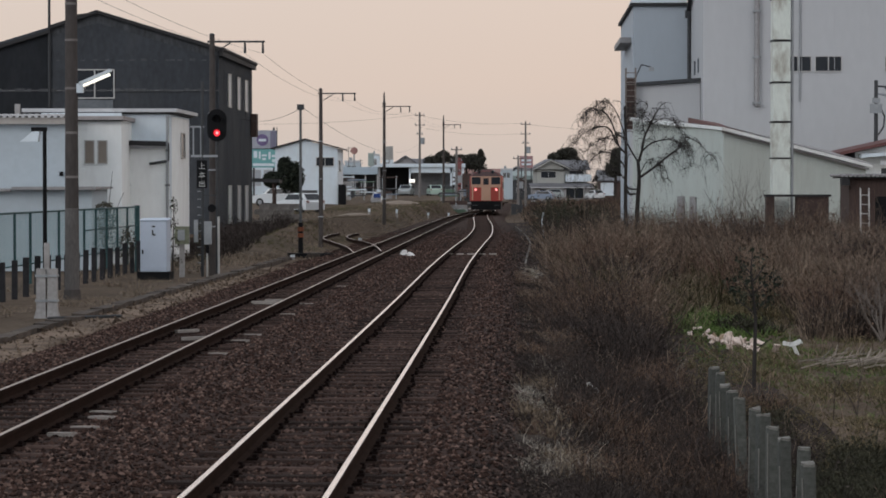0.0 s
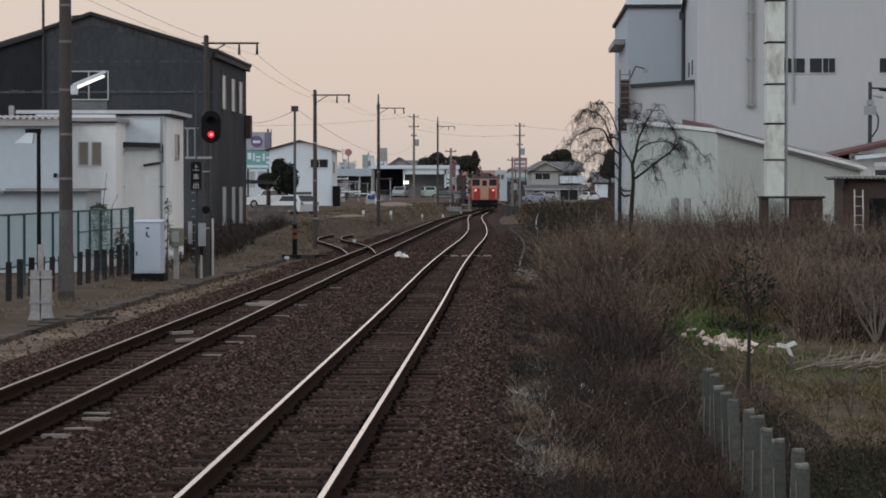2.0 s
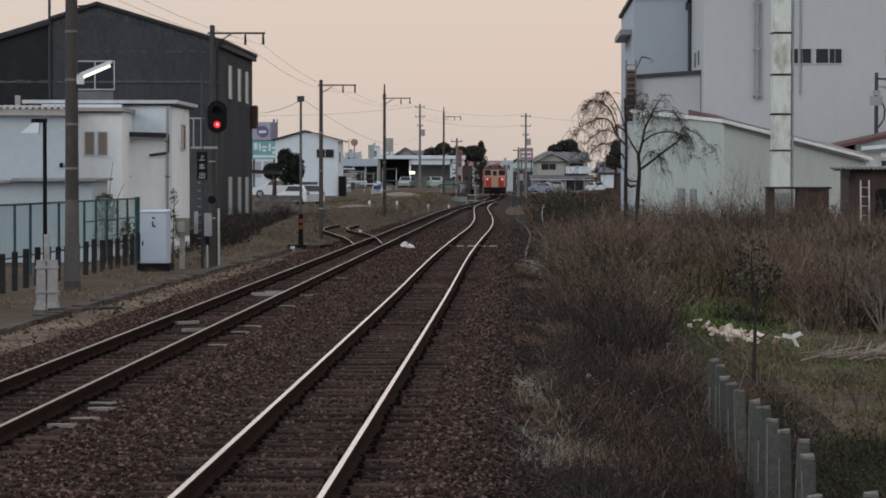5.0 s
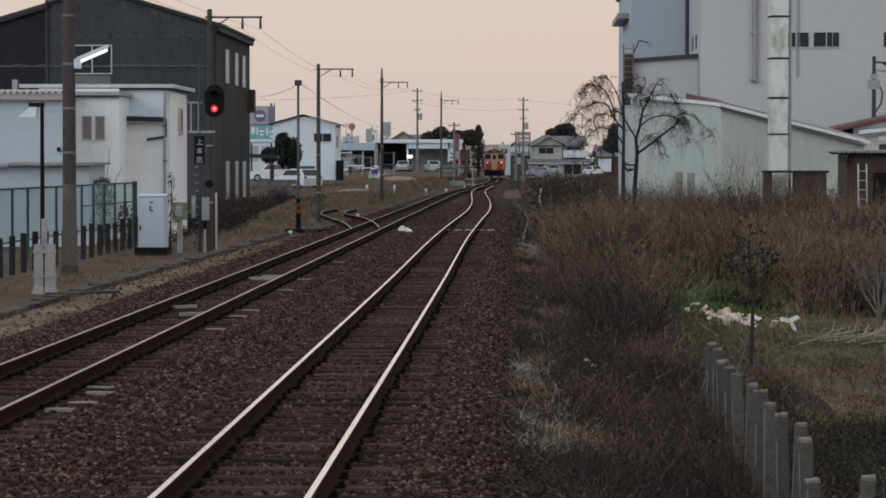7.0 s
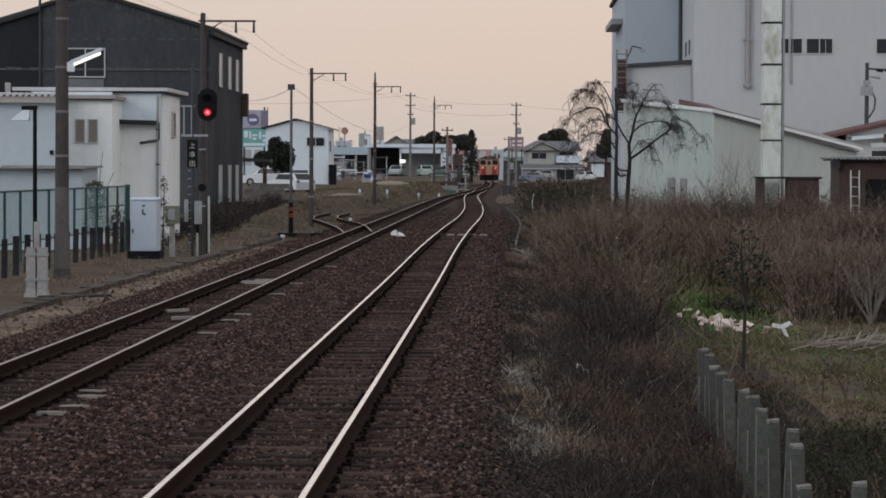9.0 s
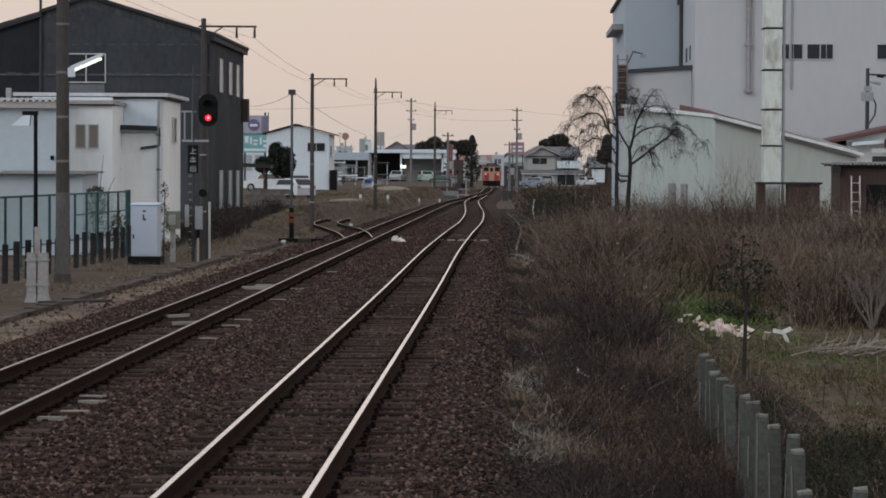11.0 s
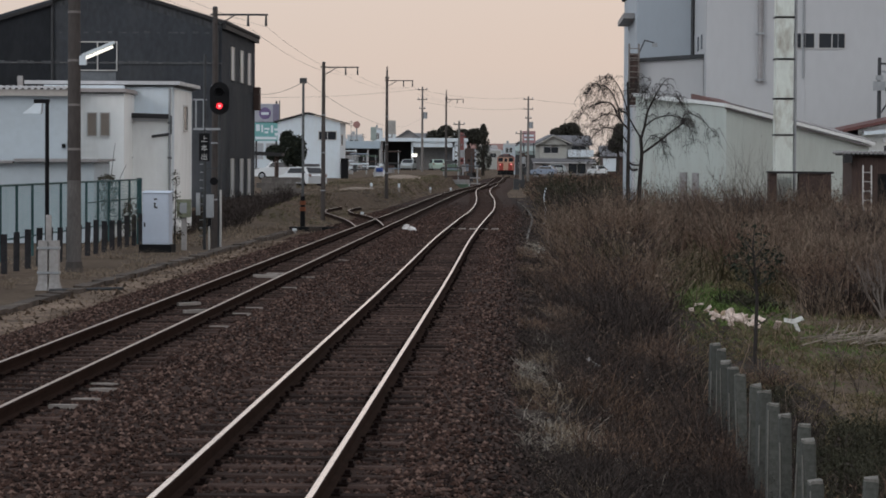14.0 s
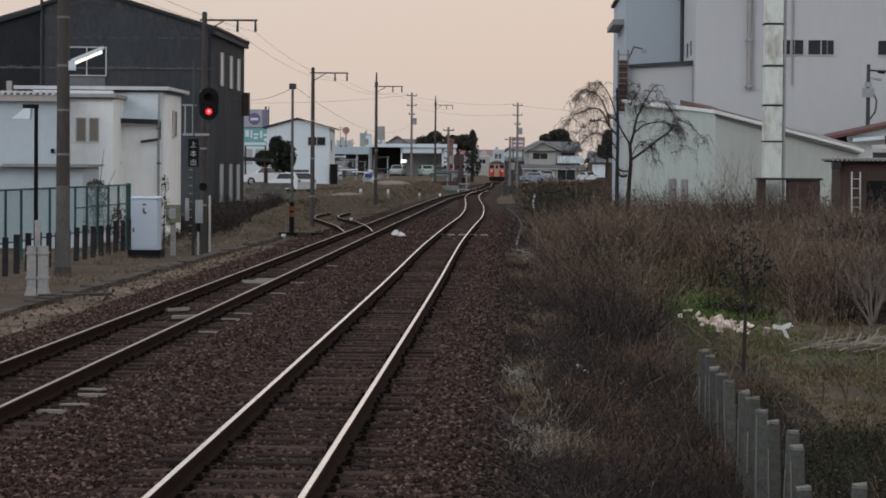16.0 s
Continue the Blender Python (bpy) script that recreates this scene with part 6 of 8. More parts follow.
    part("arm", Shape().tube((0, 0, 9.3), (2.2, 0, 9.2), 0.06, 0.05, 6), M_STEEL, p)
    for x in (0.75, 1.25, 1.8):
        part("insulator", Shape().tube((x - 0.2, -0.05, 9.22), (x + 0.2, -0.05, 9.15), 0.09, 0.07, 8), M_BLACK, p)
    part("lamp", Shape().tube((0.1, -0.1, 8.85), (0.75, -0.2, 8.75), 0.05, 0.1, 8), M_GREYSTEEL, p)
    part("switch_box", Shape().box(-0.4, 0.32, -0.3, -0.12, 7.7, 8.25, bevel=0.04), M_GREYSTEEL, p, "grey switch box")
    part("switch_box", Shape().box(-0.25, 0.2, -0.3, -0.12, 8.3, 8.6, bevel=0.04), M_GREYSTEEL, p)
    for z0, x0, z1, x1 in ((7.9, 0.3, 7.5, 0.48), (7.5, 0.48, 6.9, 0.42), (6.9, 0.42, 6.4, 0.1)):
        part("cable_loop", Shape().tube((x0, -0.15, z0), (x1, -0.15, z1), 0.05, 0.05, 6), M_STEEL, p)
    build_power_pole((8.9, 290, 0.2), 6.0, "short dark utility pole by the track")
    build_power_pole((1.45, 262, 0.4), 6.4, "slim utility pole beside the garage")
    wire("overhead_wire", (9.5, 300, 10.2), (60, 310, 9.8), 1.2, 0.014, 14)
    wire("overhead_wire", (-3.3, 300, 11.3), (9.6, 300, 10.3), 0.5, 0.014, 14)
    wire("overhead_wire", (-3.3, 300, 11.3), (-40, 260, 10.6), 1.3, 0.014, 14)
    wire("overhead_wire", (-3.3, 300, 9.9), (9.6, 300, 9.0), 0.5, 0.014, 14)
    wire("overhead_wire", (-5.75, 99, 5.6), (-11.0, 135, 6.2), 0.3, 0.01)
    wire("overhead_wire", (-5.75, 99, 5.7), (-2.8, 300, 8.0), 1.6, 0.008, 14)
    # level crossing beyond the points
    for k, (x, y) in enumerate(((1.6, 290), (3.2, 300), (9.2, 292))):
        c = thing("crossing_post", (x, y, 0.0), "level crossing warning post with twin lamps", "crossing signal", "crossing posts")
        part("post", Shape().tube((0, 0, -0.5), (0, 0, 3.6), 0.09), M_STEEL, c)
        part("cross_board", Shape().slab((-0.5, -0.12, 3.1), (0.5, -0.12, 3.7), (0.08, 0, -0.13), 0.03).slab((-0.5, -0.08, 3.6), (0.5, -0.08, 3.0), (0.08, 0, 0.13), 0.03), M_BROWN, c)
        for sx in (-0.35, 0.35):
            part("lamp", Shape().tube((sx, -0.05, 2.6), (sx, -0.25, 2.6), 0.16, 0.16, 10), M_BLACK, c)
        part("case", Shape().box(-0.2, 0.2, -0.2, 0.2, -0.4, 0.9), M_STEEL, c)
    for k, (x, y, w, hh) in enumerate(((7.3, 252, 0.28, 1.1), (8.2, 262, 0.35, 0.9), (1.9, 272, 0.25, 1.2), (2.7, 282, 0.25, 1.4))):
        c = thing("trackside_cabinet", (x, y, gz(x, y)), "small grey trackside equipment cabinet", "cabinet", "trackside cabinets")
        part("body", Shape().box(-w, w, -0.25, 0.25, 0.1, hh, bevel=0.03), M_STEEL, c)
        part("plinth", Shape().box(-w - 0.05, w + 0.05, -0.3, 0.3, -0.3, 0.1), M_STEEL, c)
    redm = material("dull_red_panel", (0.22, 0.085, 0.08), 0.7, var=0.3)
    f = thing("red_machine", (2.6, 318, 0.6), "rusty red machinery parked behind the crossing", "machine")
    part("boom", Shape().box(-0.8, -0.2, 0, 1, 1.0, 5.6), redm, f)
    part("cab", Shape().box(-0.1, 1.2, 0, 1.5, 0.4, 3.6, bevel=0.1), M_BROWN, f)
    part("arm", Shape().slab((-0.75, 0.2, 5.5), (-0.1, 0.2, 4.9), (0, 0.5, 0), 0.3), redm, f)
    part("track_unit", Shape().box(-1.0, 1.4, 0, 1.8, -0.4, 0.5, bevel=0.2), M_BLACK, f)
    t = tagged(new("far_trough"), "pale concrete trough edge curving along the bank", "trough", kind="structure")
    lid = Shape().box(-0.04, 0.04, -1.0, 1.0, -0.12, 0.05).mesh("lid", material("mossy_trough_concrete", (0.12, 0.11, 0.10), 0.95, var=0.4, scale=3, random=0.3))
    for k in range(42):
        y = 92 + 2.0 * k
        o = new("lid", lid)
        o.parent = t
        x = float(main_x(y)) + 2.45 + 0.1 * math.sin(y * 0.06)
        o.matrix_basis = pose(x, y, gz(x, y) + 0.02, 0, 0, -1.6)
    w = thing("white_stake", (4.80, 118, gz(4.80, 118) + 0.28), "bent white painted stake in the brush", "stake")
    part("stake", Shape().tube((0, 0, -0.5), (0.04, 0, 0.7), 0.035).tube((0.04, 0, 0.68), (-0.05, 0, 1.15), 0.035, 0.03).tube((-0.05, 0, 1.13), (0.04, 0, 1.6), 0.03, 0.03), M_WHITE, w)


def build_far_woods():
    rng = np.random.default_rng(41)
    v, f = [], []
    for x0, x1, y, h, n in ((-30, 60, 720, 7.5, 3200), (-70, -20, 560, 6.5, 1500), (30, 90, 520, 6.0, 1800), (17.5, 26, 600, 6.5, 900)):
        for k in range(n):
            x = rng.uniform(x0, x1)
            top = h * (0.55 + 0.45 * math.sin(x * 0.9) * math.sin(x * 0.37 + 1.3))
            c = np.array([x, y + rng.uniform(-8, 8), rng.random() ** 0.6 * max(top, 1.5)])
            a, b = rng.normal(size=3), rng.normal(size=3)
            a, b = a / np.linalg.norm(a) * 0.55, b / np.linalg.norm(b) * 0.45
            o = len(v)
            v += [tuple(c - a), tuple(c + b), tuple(c + a), tuple(c - b)]
            f.append((o, o + 1, o + 2, o + 3))
    tagged(new("far_woods", raw_mesh("far_woods", v, f, M_LEAF_BROWN)), "distant hazy brown-green woods on the horizon", "woods", kind="stuff")
    for k, (x, y, blobs, n, tr) in enumerate((
            (-0.6, 350, [(-1.0, 0, 5.2, 1.2, 1.2, 1.0), (0.6, 0, 6.0, 1.1, 1.0, 0.9)], 900, 4.5),
            (3.4, 360, [(-1.2, 0, 5.2, 1.6, 1.3, 1.3), (1.0, 0, 5.4, 1.5, 1.3, 1.2)], 1300, 4.5),
            (5.9, 385, [(0.2, 0, 2.0, 1.3, 0.9, 1.6), (0, 0, 4.2, 1.2, 0.9, 1.4), (0, 0, 6.0, 0.8, 0.8, 1.1), (0.05, 0, 7.0, 0.4, 0.4, 0.6)], 1000, 5.0),
            (23.2, 330, [(0.2, 0, 5.7, 0.9, 0.9, 1.3), (-0.3, 0, 4.2, 1.1, 1.0, 1.2), (0.7, 0, 4.4, 0.8, 0.8, 1.3)], 1500, 4.0))):
        tree((x, y, 0.8), blobs, n * 2, 0.2, tr, M_LEAF_HAZED, "dark evergreen tree among the far houses", 50 + k)


build_far_left()
build_yard()
build_far_right()
build_far_woods()
for fx, fy, fw, fh, fm, fl in ((-19.5, 440, 1.6, 5.6, M_WHITE, "white flat-roofed far building"), (-15.9, 430, 1.3, 5.9, M_BLUEWALL, "pale blue flat-roofed far building"),
                               (-12.2, 440, 0.75, 7.2, M_WHITE, "white flat-roofed far building"), (-9.6, 425, 0.9, 6.4, M_WHITE, "grey-blue flat-roofed far building"),
                               (13.6, 520, 1.2, 5.2, M_BLUEWALL, "pale blue flat-roofed far building"), (11.0, 600, 2.6, 4.3, M_FARWALL, "grey flat-roofed far building")):
    far_block((fx, fy, 0.9), fw, fh, fm, fl)


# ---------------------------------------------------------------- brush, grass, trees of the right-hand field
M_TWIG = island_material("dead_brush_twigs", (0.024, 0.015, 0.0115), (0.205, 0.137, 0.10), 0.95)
# shade within the brush is put into these darker twig colours
M_TWIG_DARK = island_material("shade_toned_brush_twigs", (0.011, 0.009, 0.0085), (0.074, 0.058, 0.051), 0.95)
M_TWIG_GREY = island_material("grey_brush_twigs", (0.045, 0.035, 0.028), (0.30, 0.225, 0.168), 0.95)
M_STRAW = island_material("pale_dead_grass", (0.075, 0.054, 0.038), (0.30, 0.235, 0.165), 0.95)
M_GRASS = island_material("fresh_grass", (0.04, 0.068, 0.02), (0.15, 0.215, 0.065), 0.9)
M_OLIVE = island_material("olive_leaf_tones", (0.025, 0.022, 0.011), (0.10, 0.085, 0.045), 0.9)
M_GREENISH = island_material("dull_grass_tones", (0.045, 0.043, 0.022), (0.17, 0.155, 0.085), 0.9)
M_FIELD = island_material("olive_tan_field_grass", (0.045, 0.037, 0.02), (0.29, 0.23, 0.14), 0.95, (0.10, 0.082, 0.043))
M_MUTED = island_material("trampled_dead_grass", (0.07, 0.056, 0.043), (0.33, 0.262, 0.2), 0.95)
M_WEED = island_material("dull_green_weed", (0.019, 0.02, 0.013), (0.065, 0.062, 0.04), 0.9)
M_BLEACHED = island_material("bleached_dead_grass", (0.15, 0.135, 0.115), (0.52, 0.47, 0.40), 0.95)
M_TWIG_RED = island_material("reddish_brush_twigs", (0.03, 0.016, 0.013), (0.19, 0.105, 0.085), 0.95)


def blades(p0, p1, w0, w1, rng):
    """Thin tapered strips from p0 to p1 (n x 3), turned at random; returns vertices and faces."""
    n = len(p0)
    a = rng.random(n) * math.pi
    side = np.c_[np.cos(a), np.sin(a) * 0.5, np.zeros(n)]
    v = np.stack([p0 - side * w0[:, None], p0 + side * w0[:, None], p1 + side * w1[:, None], p1 - side * w1[:, None]], 1).reshape(-1, 3)
    f = np.arange(4 * n).reshape(n, 4)
    return v, f


def bushes(name, x, y, h, mat, label, seed, stems=14, twigs=3, spread=0.35, width=0.006, wild=0.5, leaves=0):
    """Shrubs of bare bent stems that fork into twigs, all in one mesh; wild: how far twigs leave the upright."""
    rng = np.random.default_rng(seed)
    n = len(x)
    z = ground_z(x, y)
    i = np.repeat(np.arange(n), stems)
    m = len(i)
    hh = h[i] * (0.35 + 0.75 * rng.random(m))
    ang = rng.random(m) * 2 * math.pi
    out = spread * hh * rng.random(m) ** 0.7
    r0 = 0.25 * h[i] * rng.random(m)
    p0 = np.c_[x[i] + r0 * np.cos(ang), y[i] + r0 * np.sin(ang), z[i] - 0.05]
    a2 = ang + rng.normal(size=m) * 0.9
    mid = p0 + np.c_[out * 0.5 * np.cos(ang), out * 0.5 * np.sin(ang), hh * (0.45 + 0.2 * rng.random(m))]
    tip = mid + np.c_[out * 0.9 * np.cos(a2), out * 0.9 * np.sin(a2), hh * (0.1 + 0.45 * rng.random(m))]
    sc = width * (1 + 0.014 * y[i])
    P0, P1, W0, W1 = [p0, mid], [mid, tip], [sc * 1.5, sc], [sc, sc * 0.4]
    for k in range(twigs):
        s = 0.25 + 0.7 * rng.random(m)
        b = np.where((s < 0.55)[:, None], p0 + (mid - p0) * (s / 0.55)[:, None], mid + (tip - mid) * ((s - 0.55) / 0.45)[:, None])
        d = rng.normal(size=(m, 3)) * np.array([1, 1, wild]) + np.array([0, 0, 0.4])
        d *= (hh * (0.12 + 0.25 * rng.random(m)) / np.linalg.norm(d, axis=1))[:, None]
        P0.append(b)
        P1.append(b + d)
        W0.append(sc * 0.75)
        W1.append(sc * 0.3)
        e = b + d * 0.6
        d2 = rng.normal(size=(m, 3)) * (np.linalg.norm(d, axis=1) * 0.35)[:, None]
        P0.append(e)
        P1.append(e + d2)
        W0.append(sc * 0.5)
        W1.append(sc * 0.25)
    v, f = blades(np.concatenate(P0), np.concatenate(P1), np.concatenate(W0), np.concatenate(W1), rng)
    if leaves:
        j = np.repeat(np.arange(m), leaves)
        q = len(j)
        t = rng.random((q, 1))
        c = mid[j] * (1 - t) + tip[j] * t + rng.normal(size=(q, 3)) * (hh[j] * 0.14)[:, None]
        size = (width * 3.0 * (1 + 0.014 * y[i][j]) * (0.5 + rng.random(q)))[:, None]
        a, b = rng.normal(size=(q, 3)) * 0.7 * size, rng.normal(size=(q, 3)) * 0.5 * size
        v = np.concatenate([v, np.stack([c - a, c + b, c + a, c - b], 1).reshape(-1, 3)])
        f = np.concatenate([f, np.arange(4 * q).reshape(q, 4) + f.max() + 1])
    ob = new(name, raw_mesh(name, v.tolist(), f.tolist(), mat))
    return tagged(ob, label, "brush" if "brush" in name else "grass", kind="stuff")


def scatter(rng, n, y0, y1, lo, hi, power=1.0):
    """n places between y0 and y1 ahead, with x between lo(y) and hi(y); thicker near y0 when power > 1."""
    y = y0 + (y1 - y0) * rng.random(n) ** power
    return lo(y) + (hi(y) - lo(y)) * rng.random(n), y


def wave(x, y, k):
    return 0.5 + 0.5 * np.sin(x * 0.83 * k + 1.3 * np.sin(y * 0.21 * k)) * np.sin(y * 0.37 * k + 0.7 * np.sin(x * 0.5 * k))


def clumps(x, y, seed, n, y0, y1, lo, hi, r, h):
    """Dome-shaped thickets: height of the brush at each place, and which thicket it belongs to."""
    rng = np.random.default_rng(seed)
    cx, cy = scatter(rng, n, y0, y1, lo, hi)
    cr, ch = r[0] + (r[1] - r[0]) * rng.random(n), h[0] + (h[1] - h[0]) * rng.random(n)
    d = ((x[:, None] - cx) ** 2 + ((y[:, None] - cy) * 0.55) ** 2) / cr ** 2
    val = ch * np.sqrt(np.clip(1 - d, 0, 1))
    j = val.argmax(1)
    return val.max(1), (j * 0.618) % 1


def patches(name, x, y, h, k, seed, label, stems, twigs, spread, width, w=None, shift=0.0, wild=0.7, leaves=0):
    """Brush in three tones, in uneven patches; near shade and far haze are put into the tone."""
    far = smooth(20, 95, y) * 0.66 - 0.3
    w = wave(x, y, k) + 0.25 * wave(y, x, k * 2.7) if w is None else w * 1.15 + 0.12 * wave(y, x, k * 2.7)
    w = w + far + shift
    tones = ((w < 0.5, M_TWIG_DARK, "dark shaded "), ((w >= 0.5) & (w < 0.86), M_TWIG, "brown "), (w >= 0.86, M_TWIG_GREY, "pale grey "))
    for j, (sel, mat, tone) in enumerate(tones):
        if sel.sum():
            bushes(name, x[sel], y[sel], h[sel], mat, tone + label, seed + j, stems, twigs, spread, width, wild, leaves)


def clearing(x, y):
    """The open grass behind the rubble, free of brush."""
    return (x > (0.083 + 0.004 * np.sin(y)) * y) & (x < (0.113 + 0.004 * np.sin(y * 0.7)) * y) & (y > 58) & (y < 95)


def build_brush():
    rng = np.random.default_rng(61)
    edge = lambda y: main_x(y) + 2.3
    fence = lambda y: 2.35 + 0.031 * y
    ob = new("bank_soil", ribbon("bank_soil", lambda q: [(float(main_x(q)) + dx, float(ground_z(float(main_x(q)) + dx, q)) + 0.012 + 0.02 * (dx < 2.6) - (0.09 + 0.09 * math.sin(q * 1.1) + 0.05 * math.sin(q * 2.7)) * (dx < 2.4) * float(1 - smooth(50, 68, q))) for dx in (1.9, 2.3, 2.7, 3.1, 3.5, 3.9, 4.3, 4.9, 5.6, 6.4)],
                                  np.r_[np.arange(-30, 70, 0.5), np.arange(70, 200, 2.0)], M_SOIL))
    tagged(ob, "dark soil of the bank beside the ballast", "soil", kind="structure")
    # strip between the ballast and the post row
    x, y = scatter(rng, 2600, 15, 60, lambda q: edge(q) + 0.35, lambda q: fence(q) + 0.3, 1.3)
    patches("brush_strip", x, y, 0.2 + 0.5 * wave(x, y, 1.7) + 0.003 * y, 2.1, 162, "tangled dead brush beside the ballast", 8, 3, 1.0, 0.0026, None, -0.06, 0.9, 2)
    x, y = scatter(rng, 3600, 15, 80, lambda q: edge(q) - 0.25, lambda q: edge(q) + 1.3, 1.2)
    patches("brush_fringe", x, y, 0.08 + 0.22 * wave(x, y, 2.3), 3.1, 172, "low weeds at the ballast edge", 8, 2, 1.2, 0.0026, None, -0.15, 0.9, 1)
    # tall band that runs away beside the track
    x, y = scatter(rng, 2600, 40, 150, lambda q: edge(q) + 0.7 + 0.008 * q, lambda q: edge(q) + 4.9, 1.1)
    k = ((x < 0.088 * y) | (y > 84)) & ~clearing(x, y)
    x, y = x[k], y[k]
    c, tone = clumps(x, y, 301, 90, 40, 150, lambda q: edge(q) + 0.9, lambda q: edge(q) + 4.9, (0.7, 1.7), (0.7, 1.9))
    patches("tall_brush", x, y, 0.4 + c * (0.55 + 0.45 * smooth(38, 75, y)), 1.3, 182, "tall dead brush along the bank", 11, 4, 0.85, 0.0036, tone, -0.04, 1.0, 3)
    x, y = scatter(rng, 110, 88, 150, lambda q: edge(q) + 2.8, lambda q: edge(q) + 3.8)
    bushes("dark_brush", x, y, 0.7 + 1.2 * wave(x, y, 1.3), M_WEED, "dark green-brown bushes by the track", 65, 12, 4, 0.8, 0.008, 0.9, 3)
    x, y = scatter(rng, 80, 116, 142, lambda q: 0.048 * q, lambda q: 0.0575 * q)
    bushes("dark_brush", x, y, 1.2 + 1.8 * wave(x, y, 1.5), M_WEED, "dense dark evergreen bushes at the head of the field", 66, 16, 5, 0.7, 0.008, 0.9, 4)
    x, y = scatter(rng, 1500, 135, 330, lambda q: main_x(q) + 3.6, lambda q: main_x(q) + 7 + 0.05 * q)
    patches("far_brush", x, y, 0.3 + 0.8 * wave(x, y, 0.6), 0.7, 212, "dull weeds beyond the field", 9, 3, 0.8, 0.006, None, -0.35)
    # back of the field
    x, y = scatter(rng, 6000, 53, 112, lambda q: edge(q) + 3.4, lambda q: 0.20 * q + 3, 1.0)
    px = x / y
    k = (y > 84) | ((px > 0.128) & (y > 64)) | ((px > 0.10) & (y > 78)) | ((px > 0.15) & (y > 54))
    k &= ~clearing(x, y)
    x, y = x[k], y[k]
    c, tone = clumps(x, y, 302, 130, 53, 112, lambda q: edge(q) + 3.0, lambda q: 0.20 * q + 3, (0.9, 2.6), (0.7, 2.3))
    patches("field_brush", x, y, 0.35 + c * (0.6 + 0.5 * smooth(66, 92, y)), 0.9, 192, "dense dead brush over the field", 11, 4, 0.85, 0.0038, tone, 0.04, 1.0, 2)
    x, y = scatter(rng, 750, 80, 112, lambda q: edge(q) + 4.0, lambda q: 0.20 * q + 3)
    k = ~clearing(x, y)
    x, y = x[k], y[k]
    bushes("pale_brush", x, y, 1.3 + 1.1 * wave(x, y, 1.1), M_TWIG_GREY, "pale bare saplings and dead stalks in the field", 67, 6, 4, 0.6, 0.005)
    x, y = scatter(rng, 1150, 64, 106, lambda q: 0.135 * q, lambda q: 0.20 * q + 2)
    bushes("light_brush", x, y, 0.9 + 1.2 * wave(x, y, 1.7), M_TWIG_GREY, "pale brown dead brush in the field", 79, 8, 4, 0.7, 0.0045)
    x, y = scatter(rng, 260, 28, 84, lambda q: edge(q) + 1.0, lambda q: 0.19 * q + 1)
    bushes("stalk_brush", x, y, 0.7 + 0.6 * rng.random(260), M_TWIG_GREY, "single tall pale dead stalks", 80, 2, 2, 0.7, 0.0036)
    x, y = scatter(rng, 280, 90, 111, lambda q: 0.078 * q, lambda q: 0.19 * q)
    bushes("shoot_brush", x, y, 1.6 + 1.3 * rng.random(280), M_TWIG, "thin upright bare shoots before the shed", 82, 5, 4, 0.4, 0.0042)
    x, y = scatter(rng, 90, 60, 110, lambda q: edge(q) + 1.5, lambda q: 0.17 * q)
    bushes("olive_brush", x, y, 0.8 + 0.8 * rng.random(90), M_OLIVE, "olive green-brown bushes among the dead brush", 83, 14, 5, 0.8, 0.009)
    # field floor
    x, y = scatter(rng, 5600, 17, 86, lambda q: fence(q) + 0.2, lambda q: 0.2 * q + 2, 1.0)
    bushes("field_grass", x, y, 0.07 + 0.17 * wave(x, y, 2.0), M_FIELD, "short dry olive-tan grass on the field", 68, 9, 0, 1.5, 0.0035)
    x, y = scatter(rng, 2600, 26, 50, lambda q: fence(q) + 0.8, lambda q: 0.2 * q + 1.5)
    bushes("tan_grass", x, y, 0.06 + 0.2 * wave(x, y, 2.6), M_FIELD, "rough tan dead grass on open ground", 84, 10, 0, 1.5, 0.003)
    x, y = scatter(rng, 1900, 16.5, 38, lambda q: fence(q) + 0.1, lambda q: 0.2 * q + 1.5, 1.2)
    k = (wave(x, y, 2.2) > 0.5) & ((y < 30) | (x / y < 0.14))
    bushes("near_weed_brush", x[k], y[k], 0.18 + 0.3 * wave(x[k], y[k], 1.9), M_WEED, "low dark green weeds behind the posts", 69, 10, 3, 0.9, 0.004, 0.9, 3)
    k = (wave(x, y, 2.2) <= 0.5) & ((y < 31) | (x / y < 0.14))
    patches("near_dead_brush", x[k], y[k], 0.25 + 0.3 * wave(x[k], y[k], 1.6), 3.3, 202, "dead weeds behind the posts", 9, 3, 0.9, 0.003, None, -0.1, 0.9, 2)
    gx, gy = 6.45 + 0.5 * rng.normal(size=1700), 61.5 + 3.6 * rng.normal(size=1700)
    bushes("green_grass", gx, gy, 0.14 + 0.12 * rng.random(1700), M_GRASS, "patch of fresh green grass in the clearing", 71, 10, 0, 1.1, 0.007)
    gx, gy = 6.9 + 1.3 * rng.normal(size=1300), 47 + 5 * rng.normal(size=1300)
    bushes("green_grass", gx, gy, 0.08 + 0.08 * rng.random(1300), M_GRASS, "thin green grass around the rubbish heap", 72, 7, 0, 1.2, 0.005)
    bx, by = 7.15 + 0.22 * rng.normal(size=16), 58 + 1.2 * rng.normal(size=16)
    bushes("dark_brush", bx, by, 0.3 + 0.3 * rng.random(16), M_WEED, "small dark green bush in the clearing", 78, 14, 5, 1.0, 0.012)
    # straw tufts at the ballast edge
    tx = np.array([1.8, 1.1, 1.2, 1.38, 1.55, 1.25, 2.7, 0.95, 1.3, 2.2])
    ty = np.array([36.0, 30.0, 25.2, 26.0, 35.0, 29.2, 47.0, 31.0, 21.5, 33.0])
